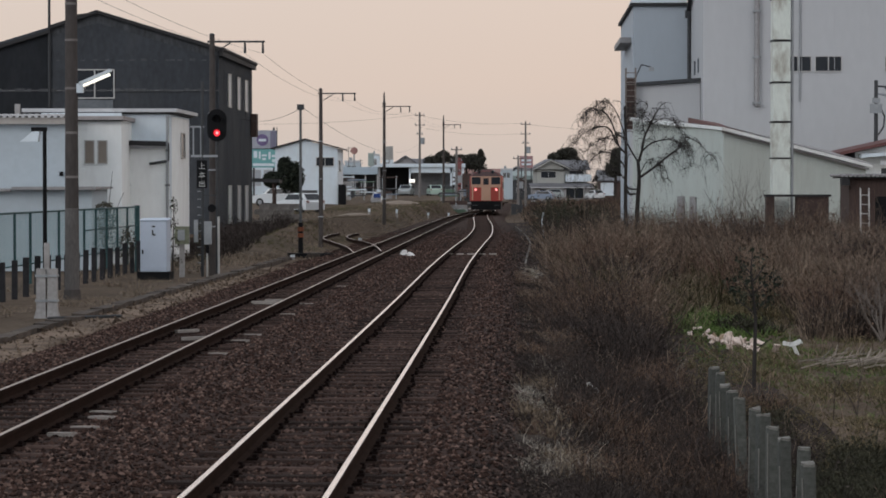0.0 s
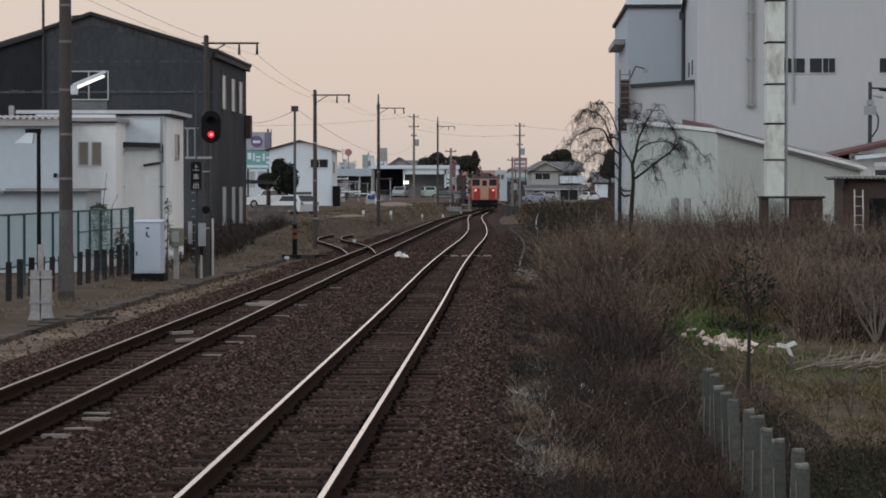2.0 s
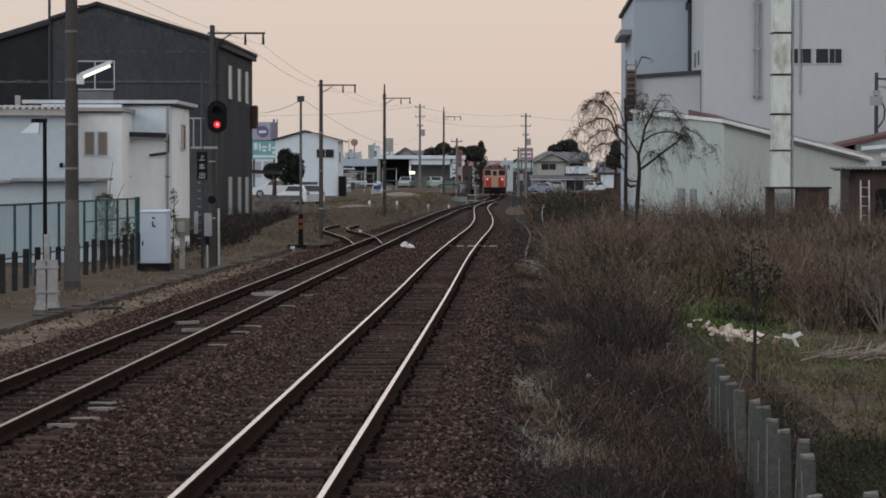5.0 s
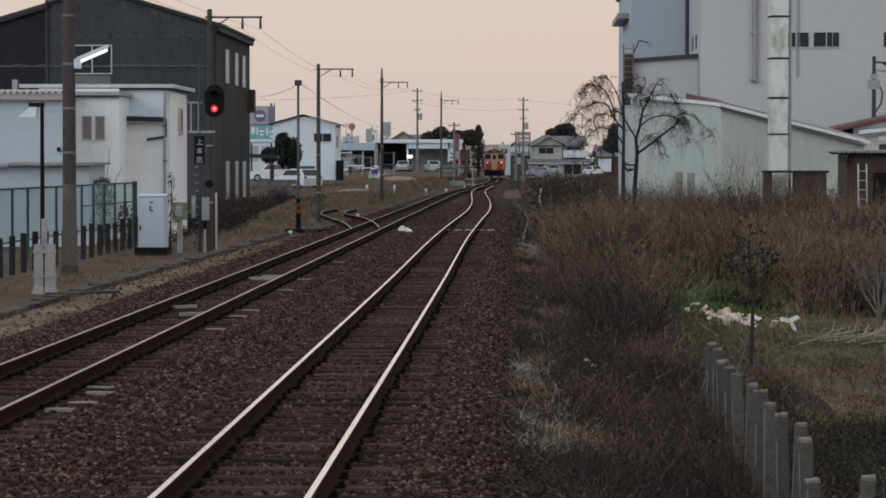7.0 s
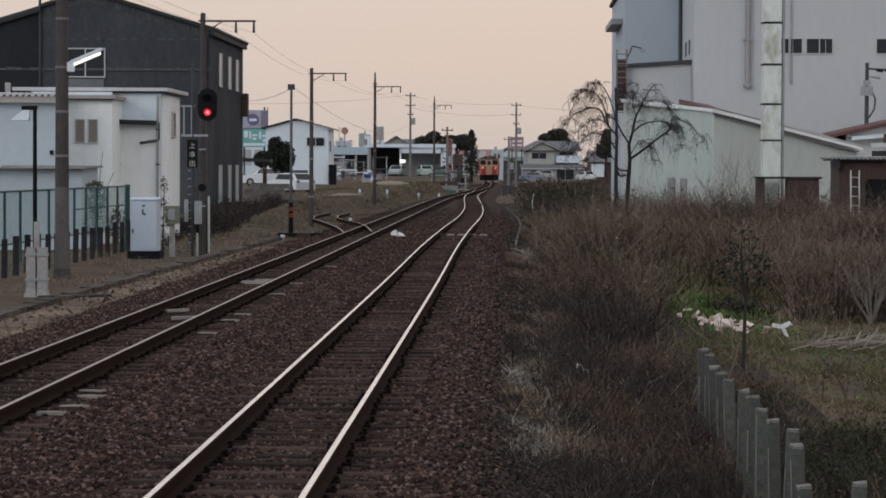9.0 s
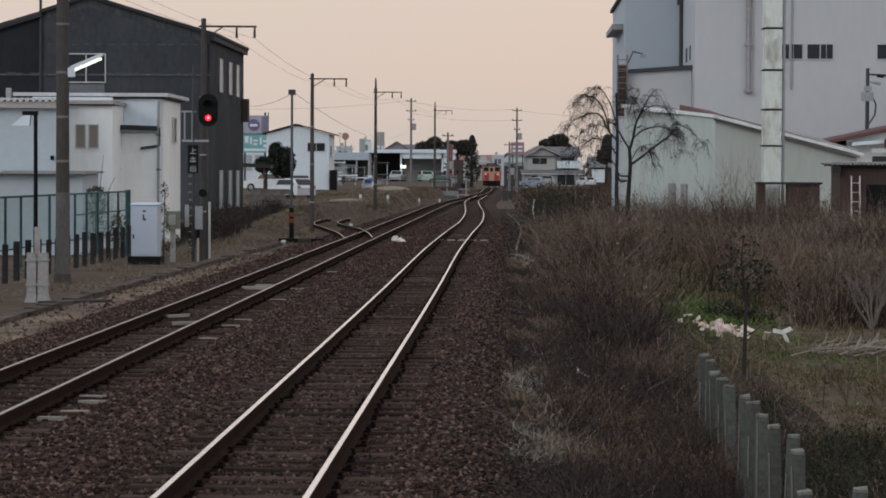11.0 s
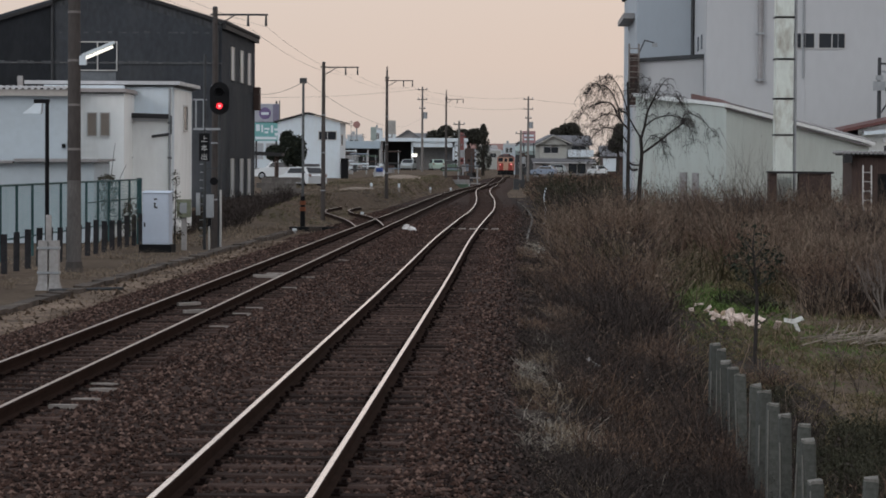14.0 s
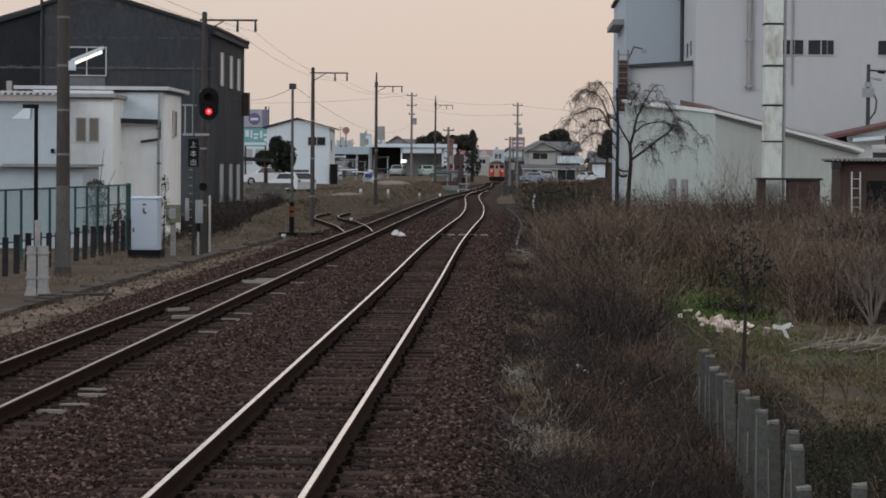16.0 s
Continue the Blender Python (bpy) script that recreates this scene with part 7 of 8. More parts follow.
    i = np.repeat(np.arange(10), 12)
    bushes("straw_grass", tx[i] + 0.17 * rng.normal(size=120), ty[i] + 0.55 * rng.normal(size=120), 0.16 + 0.16 * rng.random(120), M_STRAW, "pale dead grass tufts at the ballast edge", 73, 26, 0, 1.1, 0.003)
    i = np.repeat(np.arange(12), 16)
    tx = np.array([1.92, 1.75, 2.1, 1.18, 1.35, 1.05, 1.22, 1.45, 1.0, 2.9, 2.75, 3.05])
    ty = np.array([37.6, 38.5, 36.5, 32.5, 31.6, 33.4, 26.5, 25.7, 24.6, 80.0, 74.0, 85.0])
    bushes("bleached_grass", tx[i] + 0.13 * rng.normal(size=192), ty[i] + 0.4 * rng.normal(size=192), 0.12 + 0.15 * rng.random(192), M_BLEACHED, "grey-white bleached dead grass tufts by the ballast", 85, 20, 1, 1.6, 0.0022)
    x, y = scatter(rng, 420, 17, 60, lambda q: edge(q) + 0.1, lambda q: fence(q) + 0.6, 1.2)
    bushes("bleached_brush", x, y, 0.15 + 0.35 * rng.random(420), M_BLEACHED, "single bleached stalks among the dark weeds", 86, 3, 2, 1.3, 0.0015)
    # weeds that hide the feet of the post row
    y = 17 + 14 * rng.random(420)
    x = fence(y) - 0.1 - 0.35 * rng.random(420)
    patches("post_brush", x, y, (0.3 + 0.45 * rng.random(420)) * (0.75 + 0.5 * smooth(20, 28, y)), 2.9, 222, "dead weeds grown round the posts", 9, 4, 0.8, 0.0024, None, -0.05, 1.0, 3)
    # reddish canes and olive growth mixed through the field
    x, y = scatter(rng, 900, 56, 108, lambda q: edge(q) + 1.5, lambda q: 0.19 * q + 1)
    k = ~clearing(x, y) & (wave(x, y, 1.25) > 0.42) & ((y > 76) | (x / y > 0.15) | (x / y < 0.085))
    bushes("cane_brush", x[k], y[k], 0.7 + 1.0 * wave(x[k], y[k], 1.25) * smooth(55, 85, y[k]), M_TWIG_RED, "reddish-brown bramble canes in the field", 87, 12, 4, 0.9, 0.004)
    k = (wave(y, x, 0.95) > 0.74) & ~clearing(x, y)
    bushes("olive_brush", x[k], y[k], 0.5 + 0.7 * rng.random(k.sum()), M_OLIVE, "olive green-brown growth among the dead brush", 88, 14, 5, 0.9, 0.006)
    x, y = scatter(rng, 5200, 92, 240, lambda q: left_x(q) - 8.0, lambda q: left_x(q) - 2.3)
    k = (x > -7.4) | (y > 152)
    k &= wave(x, y, 0.8) > 0.3
    bushes("pale_bank_grass", x[k], y[k], 0.06 + 0.1 * rng.random(k.sum()), M_STRAW, "pale flattened dead grass on the bank", 90, 6, 0, 1.8, 0.0035)
    x, y = scatter(rng, 3400, 60, 98, lambda q: 0.083 * q, lambda q: 0.19 * q + 1)
    k = wave(x, y, 1.1) > 0.35
    c = clearing(x, y)
    bushes("pale_clearing_grass", x[c], y[c], 0.12 + 0.22 * rng.random(c.sum()), M_STRAW, "short pale dead grass in the open clearing", 92, 9, 0, 1.3, 0.004)
    k &= ~c
    bushes("pale_field_grass", x[k], y[k], 0.2 + 0.4 * rng.random(k.sum()), M_FIELD, "tall tan dead grass through the field", 91, 8, 1, 1.0, 0.0045)
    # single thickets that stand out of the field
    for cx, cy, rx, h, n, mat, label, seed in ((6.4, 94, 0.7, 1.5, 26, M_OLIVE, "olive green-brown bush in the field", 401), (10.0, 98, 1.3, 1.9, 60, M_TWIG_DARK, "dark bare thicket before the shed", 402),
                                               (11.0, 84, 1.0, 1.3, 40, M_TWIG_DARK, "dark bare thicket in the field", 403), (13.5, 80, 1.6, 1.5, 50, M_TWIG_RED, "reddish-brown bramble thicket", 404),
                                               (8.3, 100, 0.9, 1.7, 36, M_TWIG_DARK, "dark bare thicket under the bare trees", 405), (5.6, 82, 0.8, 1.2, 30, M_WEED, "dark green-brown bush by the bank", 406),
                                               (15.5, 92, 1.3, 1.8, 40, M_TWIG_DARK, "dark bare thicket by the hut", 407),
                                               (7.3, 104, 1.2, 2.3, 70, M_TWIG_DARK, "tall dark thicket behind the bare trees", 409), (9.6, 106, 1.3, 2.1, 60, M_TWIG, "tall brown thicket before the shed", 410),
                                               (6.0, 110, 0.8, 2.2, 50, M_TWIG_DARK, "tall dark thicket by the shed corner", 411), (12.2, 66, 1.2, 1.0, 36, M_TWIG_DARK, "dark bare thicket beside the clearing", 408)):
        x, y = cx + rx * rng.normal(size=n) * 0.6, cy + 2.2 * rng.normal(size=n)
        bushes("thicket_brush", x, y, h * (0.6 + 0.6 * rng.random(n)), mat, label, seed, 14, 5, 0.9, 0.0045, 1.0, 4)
    # left side: dry grass by fence, mound and poles
    x, y = scatter(rng, 900, 22, 84, lambda q: -8.4 + 0.0395 * (q - 44.8), lambda q: left_x(q) - 2.3)
    k = wave(x, y, 1.9) > 0.45
    bushes("path_grass", x[k], y[k], 0.05 + 0.1 * wave(x[k], y[k], 3), M_STRAW, "short dry grass tufts on the sandy path", 81, 7, 0, 1.4, 0.0035)
    x, y = scatter(rng, 1900, 52, 100, lambda q: -12.0 + 0 * q, lambda q: -8.3 + 0.04 * (q - 45))
    k = (wave(x, y, 1.5) > 0.55) | (y > 84)
    bushes("left_grass", x[k], y[k], 0.12 + 0.25 * wave(x[k], y[k], 2) + 0.1 * smooth(84, 96, y[k]), M_MUTED, "dry grass along the fence and cabinets", 74, 8, 0, 1.2, 0.0035)
    x, y = scatter(rng, 8500, 96, 260, lambda q: left_x(q) - 11, lambda q: left_x(q) - 2.6)
    k = (x > -7.6) | (y > 152)
    x, y = x[k], y[k]
    bushes("bank_grass", x, y, 0.07 + 0.17 * wave(x, y, 0.9), M_MUTED, "dry brown grass on the raised bank", 75, 7, 0, 1.3, 0.004)
    x, y = scatter(rng, 300, 92, 132, lambda q: -11.5 + 0.02 * (q - 90), lambda q: -8.6 + 0.02 * (q - 90))
    bushes("bank_brush", x, y, 0.35 + 0.7 * wave(x, y, 1.2), M_TWIG_DARK, "dark brown weeds at the foot of the dark hall", 76, 12, 4, 0.8, 0.0045, 1.0, 2)
    x, y = scatter(rng, 3600, 105, 260, lambda q: left_x(q) - 11.0, lambda q: left_x(q) - 3.2)
    k = wave(x, y, 0.5) > 0.55
    bushes("green_bank_grass", x[k], y[k], 0.12 + 0.1 * rng.random(k.sum()), M_GREENISH, "dull green grass on the raised bank", 77, 9, 0, 1.3, 0.0045)
    x, y = scatter(rng, 1500, 165, 250, lambda q: left_x(q) - 6.5, lambda q: left_x(q) - 3.0)
    k = wave(x, y, 0.7) > 0.58
    x, y = x[k], y[k]
    bushes("green_bank_grass", x, y, 0.1 + 0.08 * rng.random(len(x)), M_GREENISH, "strip of fresh grass along the bank", 89, 8, 0, 1.2, 0.005)


def build_post_row():
    m = material("grey_green_concrete_post", (0.08, 0.082, 0.073), 0.9, var=0.4, scale=3, stain=(0.04, 0.045, 0.037), stain_amt=0.85, stain_scale=3, bump=0.3, bscale=40, random=0.2)
    cap = material("pale_post_top_and_lit_edge", (0.17, 0.162, 0.145), 0.9, var=0.35, scale=6)
    rng = random.Random(9)
    rows = [(19.55 + 1.0 * k + rng.uniform(-0.12, 0.12), rng.uniform(-0.03, 0.03), 0.0) for k in range(11)] + [(18.4, -0.19, -0.06), (18.5, -0.17, 0.28), (17.5, -0.35, 0.0)]
    for y, dz, dx in rows:
        t = thing("fence_post", (2.35 + 0.031 * y + dx, y, -0.93 + dz, rng.uniform(-10, 10)), "weathered grey concrete fence post in the brush", "post", "concrete fence posts")
        t.matrix_basis = t.matrix_basis @ pose(0, 0, 0, rng.uniform(-2.5, 2.5), rng.uniform(-2.5, 2.5), 0)
        w = rng.uniform(0.054, 0.062)
        c = w * 0.3
        ring = [(-w + c, -w), (w - c, -w), (w, -w + c), (w, w), (-w, w), (-w, -w + c)]
        chip = [rng.uniform(0, 0.03) for _ in ring]
        part("post", Shape().prism(ring, -0.4, [1.15 - q for q in chip]), m, t)
        small = [(x * 0.92, q * 0.92) for x, q in ring]
        part("post_top", Shape().prism(small, [1.148 - q for q in chip], [1.172 - q for q in chip]), cap, t, "pale chipped top")
        z0 = rng.uniform(0.2, 0.5)
        # light on the post's left edge, painted as a thin pale strip
        part("lit_edge", Shape().box(-w - 0.002, -w + 0.006, -w - 0.001, -w + 0.02, z0, rng.uniform(0.8, 1.1)), cap, t, "pale lit edge painted on the post")


def grow(sh, rng, p, d, length, r, depth, droop, forks=3):
    """A limb of a few bent pieces that forks; thin ends hang down."""
    n = 4
    for k in range(n):
        q = p + d * (length / n)
        r1 = r * 0.86
        sh.tube(p, q, r, r1, 5 if r > 0.02 else 4)
        if depth > 0 and k >= 1:
            for _ in range(forks if k == n - 1 or depth == 1 else 1):
                nd = (d + Vector((rng.uniform(-0.9, 0.9), rng.uniform(-0.9, 0.9), rng.uniform(-0.25, 0.65)))).normalized()
                grow(sh, rng, q, nd, length * rng.uniform(0.5, 0.75), r1 * 0.55, depth - 1, droop, forks)
        p, r = q, r1
        d = (d + Vector((rng.uniform(-0.2, 0.2), rng.uniform(-0.2, 0.2), rng.uniform(-0.1, 0.15) - droop * (1.0 if depth < 2 else 0.1)))).normalized()


def build_bare_trees():
    bark = material("grey_black_bark", (0.035, 0.03, 0.028), 0.95, var=0.3, scale=5)
    pale_bark = material("pale_grey_brown_bark", (0.075, 0.06, 0.052), 0.95, var=0.3, scale=5)
    bleached = material("bleached_bark", (0.155, 0.13, 0.112), 0.95, var=0.3, scale=5)
    rng = random.Random(17)

    def arch(sh, p, a, reach, up, fall, r, n=9):
        """A branch that rises, arches over and hangs; returns its points."""
        pts, ca, sa = [], math.cos(a), math.sin(a)
        wob = [rng.uniform(-0.05, 0.05) for _ in range(3)]
        for k in range(n + 1):
            s = k / n
            pts.append(p + Vector((ca * reach * s ** 0.9 + wob[0] * math.sin(7 * s), sa * reach * s ** 0.9 + wob[1] * math.sin(6 * s), up * s * (2 - s) - fall * s ** 2.6 + wob[2] * math.sin(9 * s))))
        for k in range(n):
            sh.tube(pts[k], pts[k + 1], r * (1 - 0.8 * k / n), r * (1 - 0.8 * (k + 1) / n), 5 if r > 0.02 else 3)
        return pts

    def sweep(sh, pts, r0, r1, depth=0.0):
        """A bent limb through a few (x, z) knees, rounded between them, drifting in depth."""
        p = [Vector((x, depth * i / max(1, len(pts) - 1) + rng.uniform(-0.06, 0.06) * (i > 0), z)) for i, (x, z) in enumerate(pts)]
        p = [p[0]] + p + [p[-1]]
        line = []
        for i in range(1, len(p) - 2):
            for j in range(4):
                u = j / 4
                line.append(0.5 * (2 * p[i] + (p[i + 1] - p[i - 1]) * u + (2 * p[i - 1] - 5 * p[i] + 4 * p[i + 1] - p[i + 2]) * u * u
                                   + (3 * p[i] - p[i - 1] - 3 * p[i + 1] + p[i + 2]) * u ** 3))
        line.append(p[-2])
        n = len(line) - 1
        for k in range(n):
            sh.tube(line[k], line[k + 1], r0 + (r1 - r0) * k / n, r0 + (r1 - r0) * (k + 1) / n, 7 if r0 > 0.03 else 5)
        return line

    def hang(sh, line, count, reach, fall, lean=0.0):
        """Hanging twigs that spring from a limb, arch over and droop, with finer ones on them."""
        for k in range(int(count * 1.7)):
            q = line[rng.randint(len(line) // 4, len(line) - 1)]
            a = (0.0 if rng.random() < 0.5 + lean else math.pi) + rng.gauss(0, 0.7)
            sub = arch(sh, q, a, rng.uniform(0.25, 1.0) * reach, rng.uniform(0.0, 0.35), rng.uniform(0.4, 1.0) * fall, 0.0125, 7)
            for _ in range(4):
                arch(sh, sub[rng.randint(2, 7)], rng.uniform(0, 6.28), rng.uniform(0.06, 0.35), 0.03, rng.uniform(0.15, 0.65) * fall, 0.0075, 4)

    t = thing("weeping_tree", (7.9, 100.0, -0.95), "bare weeping tree with a forked trunk and drooping twigs", "tree")
    trunk = Shape()
    sweep(trunk, [(-0.12, 0.0), (-0.02, 1.6), (0.06, 3.0), (0.10, 3.7), (0.06, 4.4)], 0.105, 0.07)
    part("trunk", trunk, bark, t)
    for knees, r0, r1, depth, count, reach, lean in (
            ([(0.06, 4.35), (0.21, 4.85), (0.33, 5.46), (0.56, 5.92), (0.79, 6.38), (1.06, 6.77)], 0.062, 0.018, 0.3, 20, 0.8, 0.1),
            ([(0.10, 3.75), (0.64, 4.15), (1.18, 4.58), (1.72, 5.0), (1.78, 5.2)], 0.055, 0.025, -0.4, 20, 0.9, 0.2),
            ([(0.21, 4.85), (0.64, 5.19), (1.25, 5.32), (1.75, 5.2), (2.1, 4.8), (2.3, 4.2)], 0.035, 0.01, 0.5, 14, 0.7, 0.2),
            ([(1.72, 5.0), (1.9, 5.42), (2.41, 5.27), (2.8, 4.92), (3.15, 4.5)], 0.03, 0.008, 0.2, 12, 0.5, 0.2),
            ([(0.06, 4.4), (-0.21, 4.85), (-0.52, 5.38), (-0.8, 5.5)], 0.045, 0.02, 0.2, 10, 0.7, -0.2),
            ([(0.35, 5.5), (0.2, 6.2), (0.45, 6.7), (0.1, 6.85), (-0.2, 6.4)], 0.025, 0.008, -0.3, 10, 0.6, -0.1),
            ([(0.56, 5.92), (1.1, 6.2), (1.6, 6.0), (1.85, 5.5)], 0.022, 0.008, 0.2, 12, 0.5, 0.2),
            ([(0.12, 3.9), (0.5, 4.5), (0.9, 4.3), (1.15, 3.6)], 0.022, 0.008, 0.5, 10, 0.5, 0.2),
            ([(0.05, 3.3), (-0.3, 3.32), (-0.45, 3.55)], 0.035, 0.03, 0.0, 2, 0.3, 0.0)):
        sh = Shape()
        hang(sh, sweep(sh, knees, r0, r1, depth), count, reach, 0.95, lean)
        part("limb", sh, bark, t)
    t = thing("bare_tree", (7.37, 99.0, -1.2), "tall straight bare tree with drooping side twigs", "tree")
    trunk = Shape()
    sweep(trunk, [(0.1, 0.0), (0.03, 2.0), (0.0, 3.4), (0.02, 5.0), (-0.03, 6.9)], 0.10, 0.05)
    sweep(trunk, [(0.0, 3.75), (0.08, 3.45), (0.22, 3.33), (0.4, 3.38)], 0.05, 0.045)
    part("trunk", trunk, bark, t)
    for knees, r0, r1, depth, count, reach in (
            ([(-0.0, 5.0), (-0.35, 5.4), (-0.65, 6.0), (-1.1, 6.05), (-1.7, 5.8), (-2.0, 5.4)], 0.045, 0.01, 0.3, 26, 0.7),
            ([(-0.3, 5.35), (-0.5, 6.1), (-0.85, 6.65), (-1.35, 6.7), (-1.85, 6.3)], 0.035, 0.008, -0.2, 22, 0.7),
            ([(0.0, 5.6), (-0.25, 6.4), (-0.6, 7.0), (-1.0, 7.05), (-1.4, 6.7)], 0.03, 0.008, 0.2, 20, 0.6),
            ([(0.0, 4.4), (-0.4, 4.9), (-0.95, 5.05), (-1.4, 4.7), (-1.7, 4.3)], 0.035, 0.008, 0.2, 20, 0.6),
            ([(0.0, 3.9), (-0.35, 4.3), (-0.8, 4.35), (-1.2, 3.9)], 0.028, 0.008, -0.3, 12, 0.6),
            ([(0.0, 6.0), (0.3, 6.6), (0.7, 6.7), (1.0, 6.2)], 0.028, 0.008, 0.3, 12, 0.5),
            ([(-0.4, 5.5), (-0.9, 5.6), (-1.5, 5.2), (-1.9, 4.6)], 0.024, 0.007, 0.1, 16, 0.5)):
        sh = Shape()
        hang(sh, sweep(sh, knees, r0, r1, depth), count, reach, 0.95, -0.25)
        part("limb", sh, bark, t)
    for k, (x, y, hgt) in enumerate(((11.6, 96, 2.5), (12.3, 94, 1.6), (12.1, 97, 2.2), (17.2, 88, 1.9), (13.6, 72, 1.2), (15.2, 84, 1.5), (9.6, 98, 1.7), (10.4, 97, 1.4), (6.1, 36, 0.8), (9.5, 53, 0.95), (9.9, 55, 0.8))):
        t = thing("bare_sapling", (x, y, -0.95), "bare pale sapling with many upright shoots", "sapling", "bare saplings")
        for j in range(6 if y > 50 else 3):
            sh = Shape()
            d = Vector((rng.uniform(-0.5, 0.5), rng.uniform(-0.5, 0.5), 1)).normalized()
            grow(sh, rng, Vector((0, 0, 0)), d, hgt * rng.uniform(0.7, 1.1), 0.03 if y > 50 else 0.01, 2, -0.05, 2)
            part("shoot", sh, bleached if 50 < y < 60 else pale_bark, t)
    t = thing("young_tree", (5.12, 40.3, -0.93), "dark young evergreen sapling by the fence posts", "sapling")
    part("trunk", Shape().tube((0, 0, 0), (0.03, 0, 1.2), 0.036, 0.028, 8).tube((0.03, 0, 1.18), (-0.05, 0, 1.95), 0.028, 0.014, 6).tube((-0.05, 0, 1.93), (-0.02, 0, 2.4), 0.014, 0.006, 5), bark, t)
    for a, z in ((0.3, 1.3), (2.9, 1.3), (1.5, 1.5), (4.0, 1.55), (5.4, 1.6), (0.9, 1.8), (2.3, 1.9), (3.4, 0.9), (0.0, 0.65)):
        br = Shape().tube((-0.02, 0, z), (0.3 * math.cos(a), 0.3 * math.sin(a), z + 0.22), 0.014, 0.006, 5)
        part("branch", br, bark, t)
    v, f = leaf_cloud(np.random.default_rng(5), [(-0.05, 0, 2.1, 0.3, 0.3, 0.32), (0.25, 0, 1.8, 0.25, 0.25, 0.2), (-0.28, 0, 1.75, 0.25, 0.25, 0.2), (0.05, 0, 1.5, 0.4, 0.3, 0.15)], 520, 0.034)
    o = new("leaves", raw_mesh("leaves", v, f, M_LEAF_DARK))
    o.parent = t
    for k, (x, y, w, z0, z1, n, sd) in enumerate(((-8.35, 75.6, 0.25, 0.6, 2.3, 420, 8), (-7.95, 80.5, 0.3, 0.2, 1.6, 380, 9))):
        t = thing("shrub", (x, y, -0.45), "thin dark evergreen shrub beside the signal", "shrub")
        part("stem", Shape().tube((0, 0, 0), (0.05, 0, z1), 0.03, 0.012, 6), bark, t)
        v, f = leaf_cloud(np.random.default_rng(sd), [(0.03, 0, z0 + (z1 - z0) * j / 3, w * (1 - 0.15 * j), w, 0.28) for j in range(4)], n, 0.035)
        o = new("leaves", raw_mesh("leaves", v, f, M_WEED))
        o.parent = t
    t = thing("fence_shrub", (-10.9, 79.0, -0.45), "leafy grey-green shrub standing behind the net fence", "shrub")
    part("stem", Shape().tube((0, 0, 0), (0, 0, 1.7), 0.05, 0.02, 6).tube((0, 0, 1.2), (0.25, 0, 3.4), 0.018, 0.006, 5).tube((0, 0, 1.4), (0.6, 0.1, 2.7), 0.014, 0.006, 5), bark, t)
    v, f = leaf_cloud(np.random.default_rng(12), [(0, 0, 1.1, 0.42, 0.4, 0.6), (0.05, 0, 1.75, 0.36, 0.35, 0.35), (0.0, 0, 2.2, 0.33, 0.3, 0.2), (0.7, 0, 1.0, 0.3, 0.3, 0.6)], 1500, 0.045)
    o = new("leaves", raw_mesh("leaves", v, f, M_LEAF_BROWN))
    o.parent = t


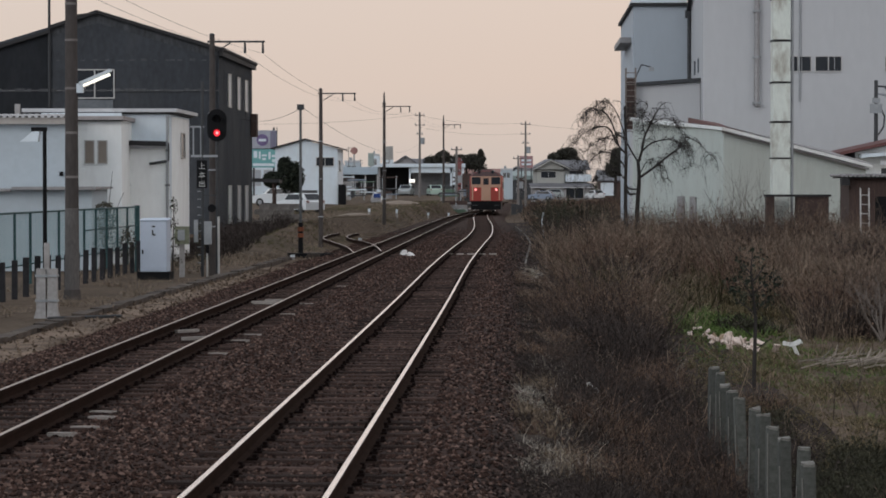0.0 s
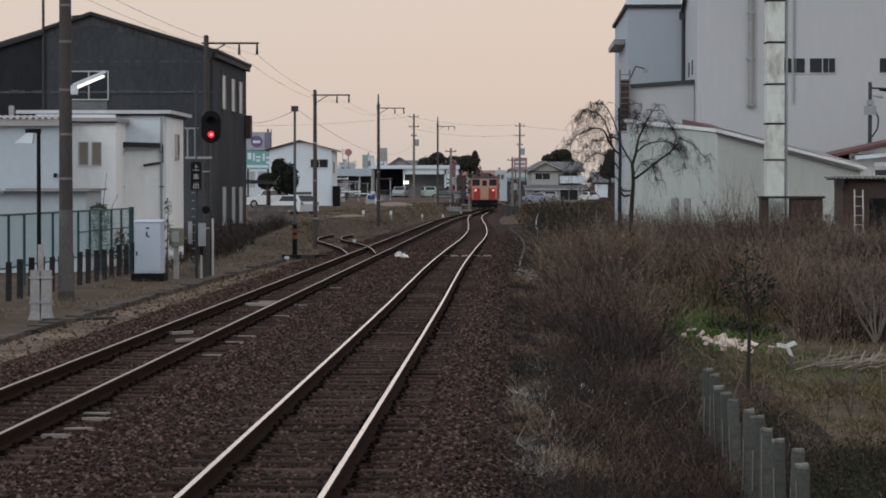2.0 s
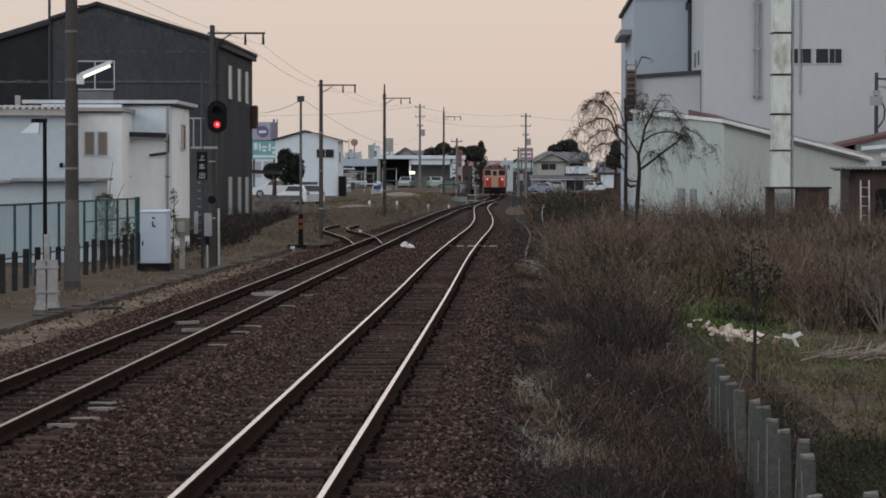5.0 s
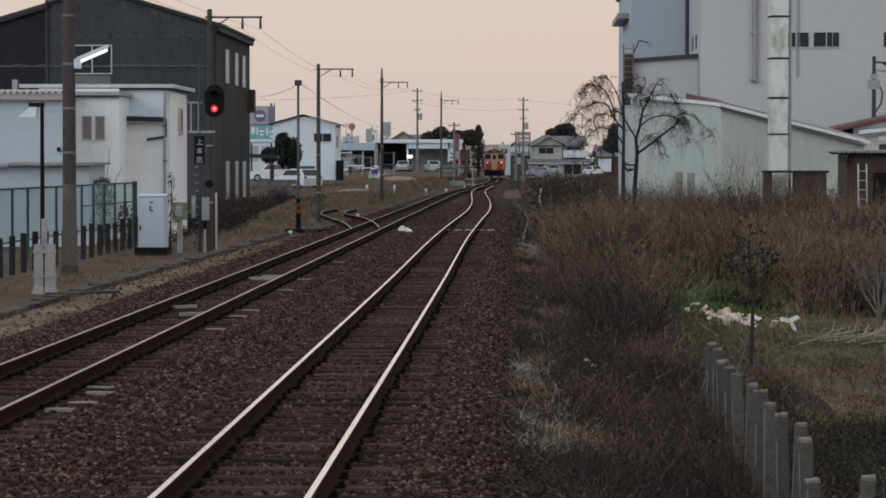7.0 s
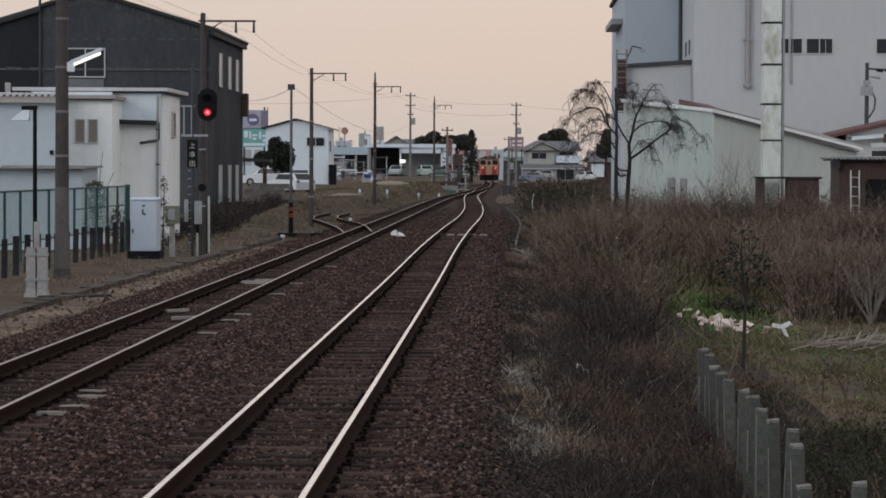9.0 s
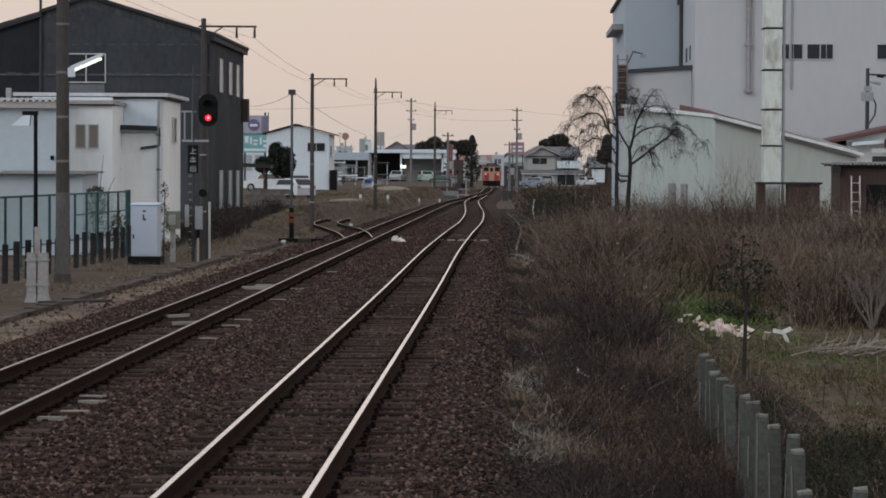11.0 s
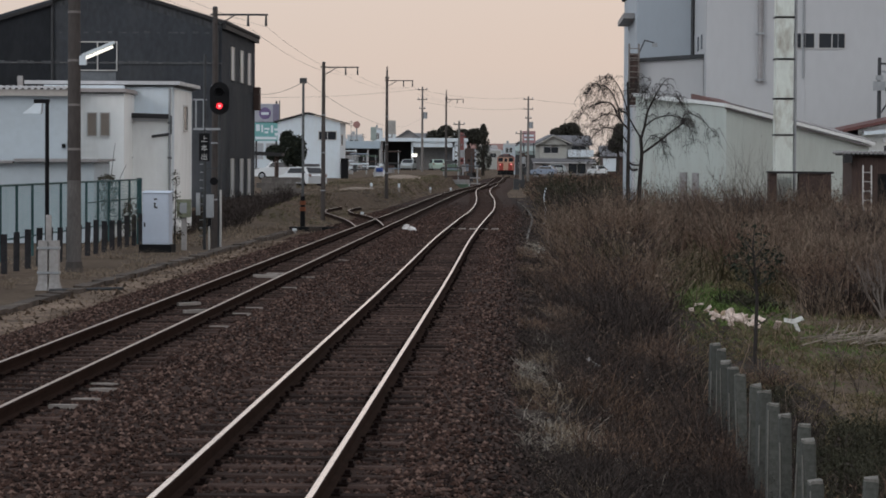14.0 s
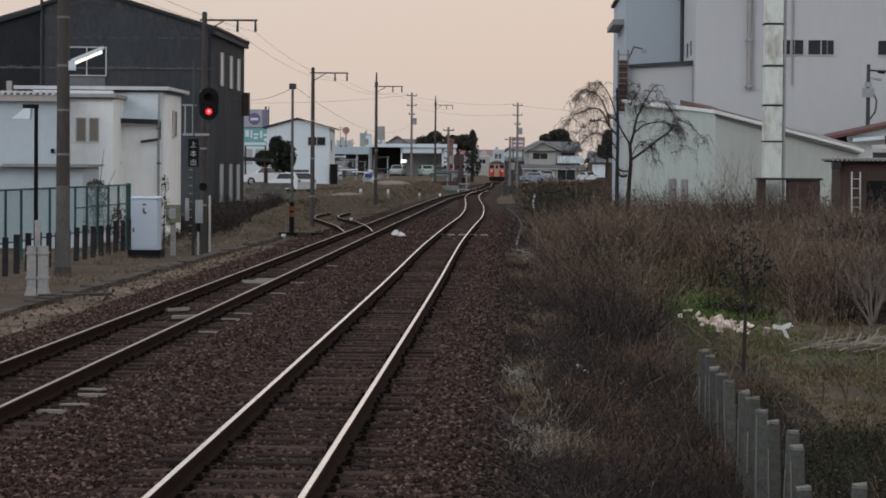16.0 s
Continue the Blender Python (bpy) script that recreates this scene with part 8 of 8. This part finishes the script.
def build_rubbish():
    rng = random.Random(23)
    pale = material("pale_rubbish", (0.66, 0.54, 0.47), 0.8, var=0.25, scale=3)
    tan_ = material("tan_rubbish", (0.34, 0.25, 0.17), 0.85, var=0.25, scale=3)
    for k in range(34):
        x, y = 5.72 + 0.026 * k + rng.uniform(-0.22, 0.22), 54.5 - 0.14 * k + rng.uniform(-2.6, 2.6)
        r = rng.uniform(0.04, 0.13)
        if k % 3:
            lump("rubbish_lump", (x, y, gz(x, y) + rng.uniform(0.04, 0.1) * (1 + r * 4), 0, 0, rng.uniform(0, 180)), (r, r * 0.8, r * rng.uniform(0.6, 1.3)), pale if rng.random() < 0.6 else tan_, "pale broken rubble lump on the clearing", "rubble", 100 + k, "rubble heap")
        else:
            t = thing("broken_board", (x, y, gz(x, y) + 0.1, rng.uniform(0, 180)), "pale broken board on the rubble heap", "board", "broken boards")
            t.matrix_basis = t.matrix_basis @ pose(0, 0, 0, rng.uniform(-40, 40), rng.uniform(-50, 50), 0)
            part("board", Shape().prism([(-0.12, -0.06), (0.09, -0.08), (0.13, 0.03), (-0.1, 0.07)], 0, 0.025), pale, t)
    dull_sheet = material("grubby_plastic_sheet", (0.5, 0.5, 0.47), 0.6, var=0.3, scale=6)
    b = thing("torn_sheet", (7.08, 49.5, gz(7.08, 49.5) + 0.02, 14), "torn white plastic sheet draped over branches", "plastic sheet")
    part("sheet", Shape().slab((-0.34, 0, 0.22), (0.0, 0.03, 0.16), (0.06, 0.14, 0.10), 0.015).slab((0.0, 0.03, 0.16), (0.36, 0.06, 0.27), (-0.05, 0.14, 0.09), 0.015), dull_sheet, b)
    part("torn_strip", Shape().slab((-0.04, 0, 0.2), (0.1, 0, 0.18), (0.09, -0.06, -0.2), 0.015).slab((0.08, -0.06, 0.02), (0.16, -0.06, 0.02), (0.05, -0.05, -0.09), 0.012), dull_sheet, b)
    part("propping_twig", Shape().tube((-0.05, 0.1, 0), (-0.08, 0.05, 0.5), 0.012, 0.008, 5).tube((-0.08, 0.05, 0.5), (-0.15, 0.05, 0.62), 0.008, 0.005, 5), M_SLEEPER_PALE, b, "bleached twig")
    b.scale = (0.66, 0.66, 0.75)
    wood = material("bleached_branch", (0.24, 0.205, 0.17), 0.9, var=0.3, scale=5, random=0.3)
    for k in range(26):
        x, y = 7.0 + rng.random() * 1.7, 45.5 + rng.uniform(-1.0, 1.6)
        br = thing("cut_branch", (x, y, gz(x, y) + 0.06 + rng.uniform(0, 0.12), rng.uniform(-24, 24)), "bleached cut branch lying on the clearing", "branch", "cut branches")
        L = rng.uniform(0.15, 0.6)
        br.matrix_basis = br.matrix_basis @ pose(0, 0, 0, 0, rng.uniform(-14, 6), 0)
        part("stick", Shape().tube((-L, 0, 0), (0, 0.04, 0.04), 0.016, 0.013, 6).tube((0, 0.04, 0.04), (L, -0.06, 0.06), 0.017, 0.009, 6).tube((0, 0.04, 0.04), (L * 0.5, 0.1, 0.22), 0.014, 0.007, 5), wood, br)
    for k, (x, y) in enumerate(((2.15, 36.0), (2.2, 35.2), (1.75, 19.5), (3.1, 22.5), (3.12, 22.2), (2.9, 52.0), (2.06, 26.2))):
        lump("litter", (x, y, gz(x, y) + (0.22 if y > 30 else 0.08)), (0.06, 0.05, 0.05), M_BAG, "small scrap of pale litter caught in the weeds", "litter", 140 + k, "litter scraps")


build_brush()
build_post_row()
build_bare_trees()
build_rubbish()


# ---------------------------------------------------------------- movement
def motions():
    rows = []
    for k in range(17):
        y = train_y(k)
        rows.append((float(k), pose(single(y), y, float(rise(y)), 0.15 if 230 < y < 345 else (-0.3 if y > 360 else 0), 0, -1.74)))
    walk(train, rows)


motions()
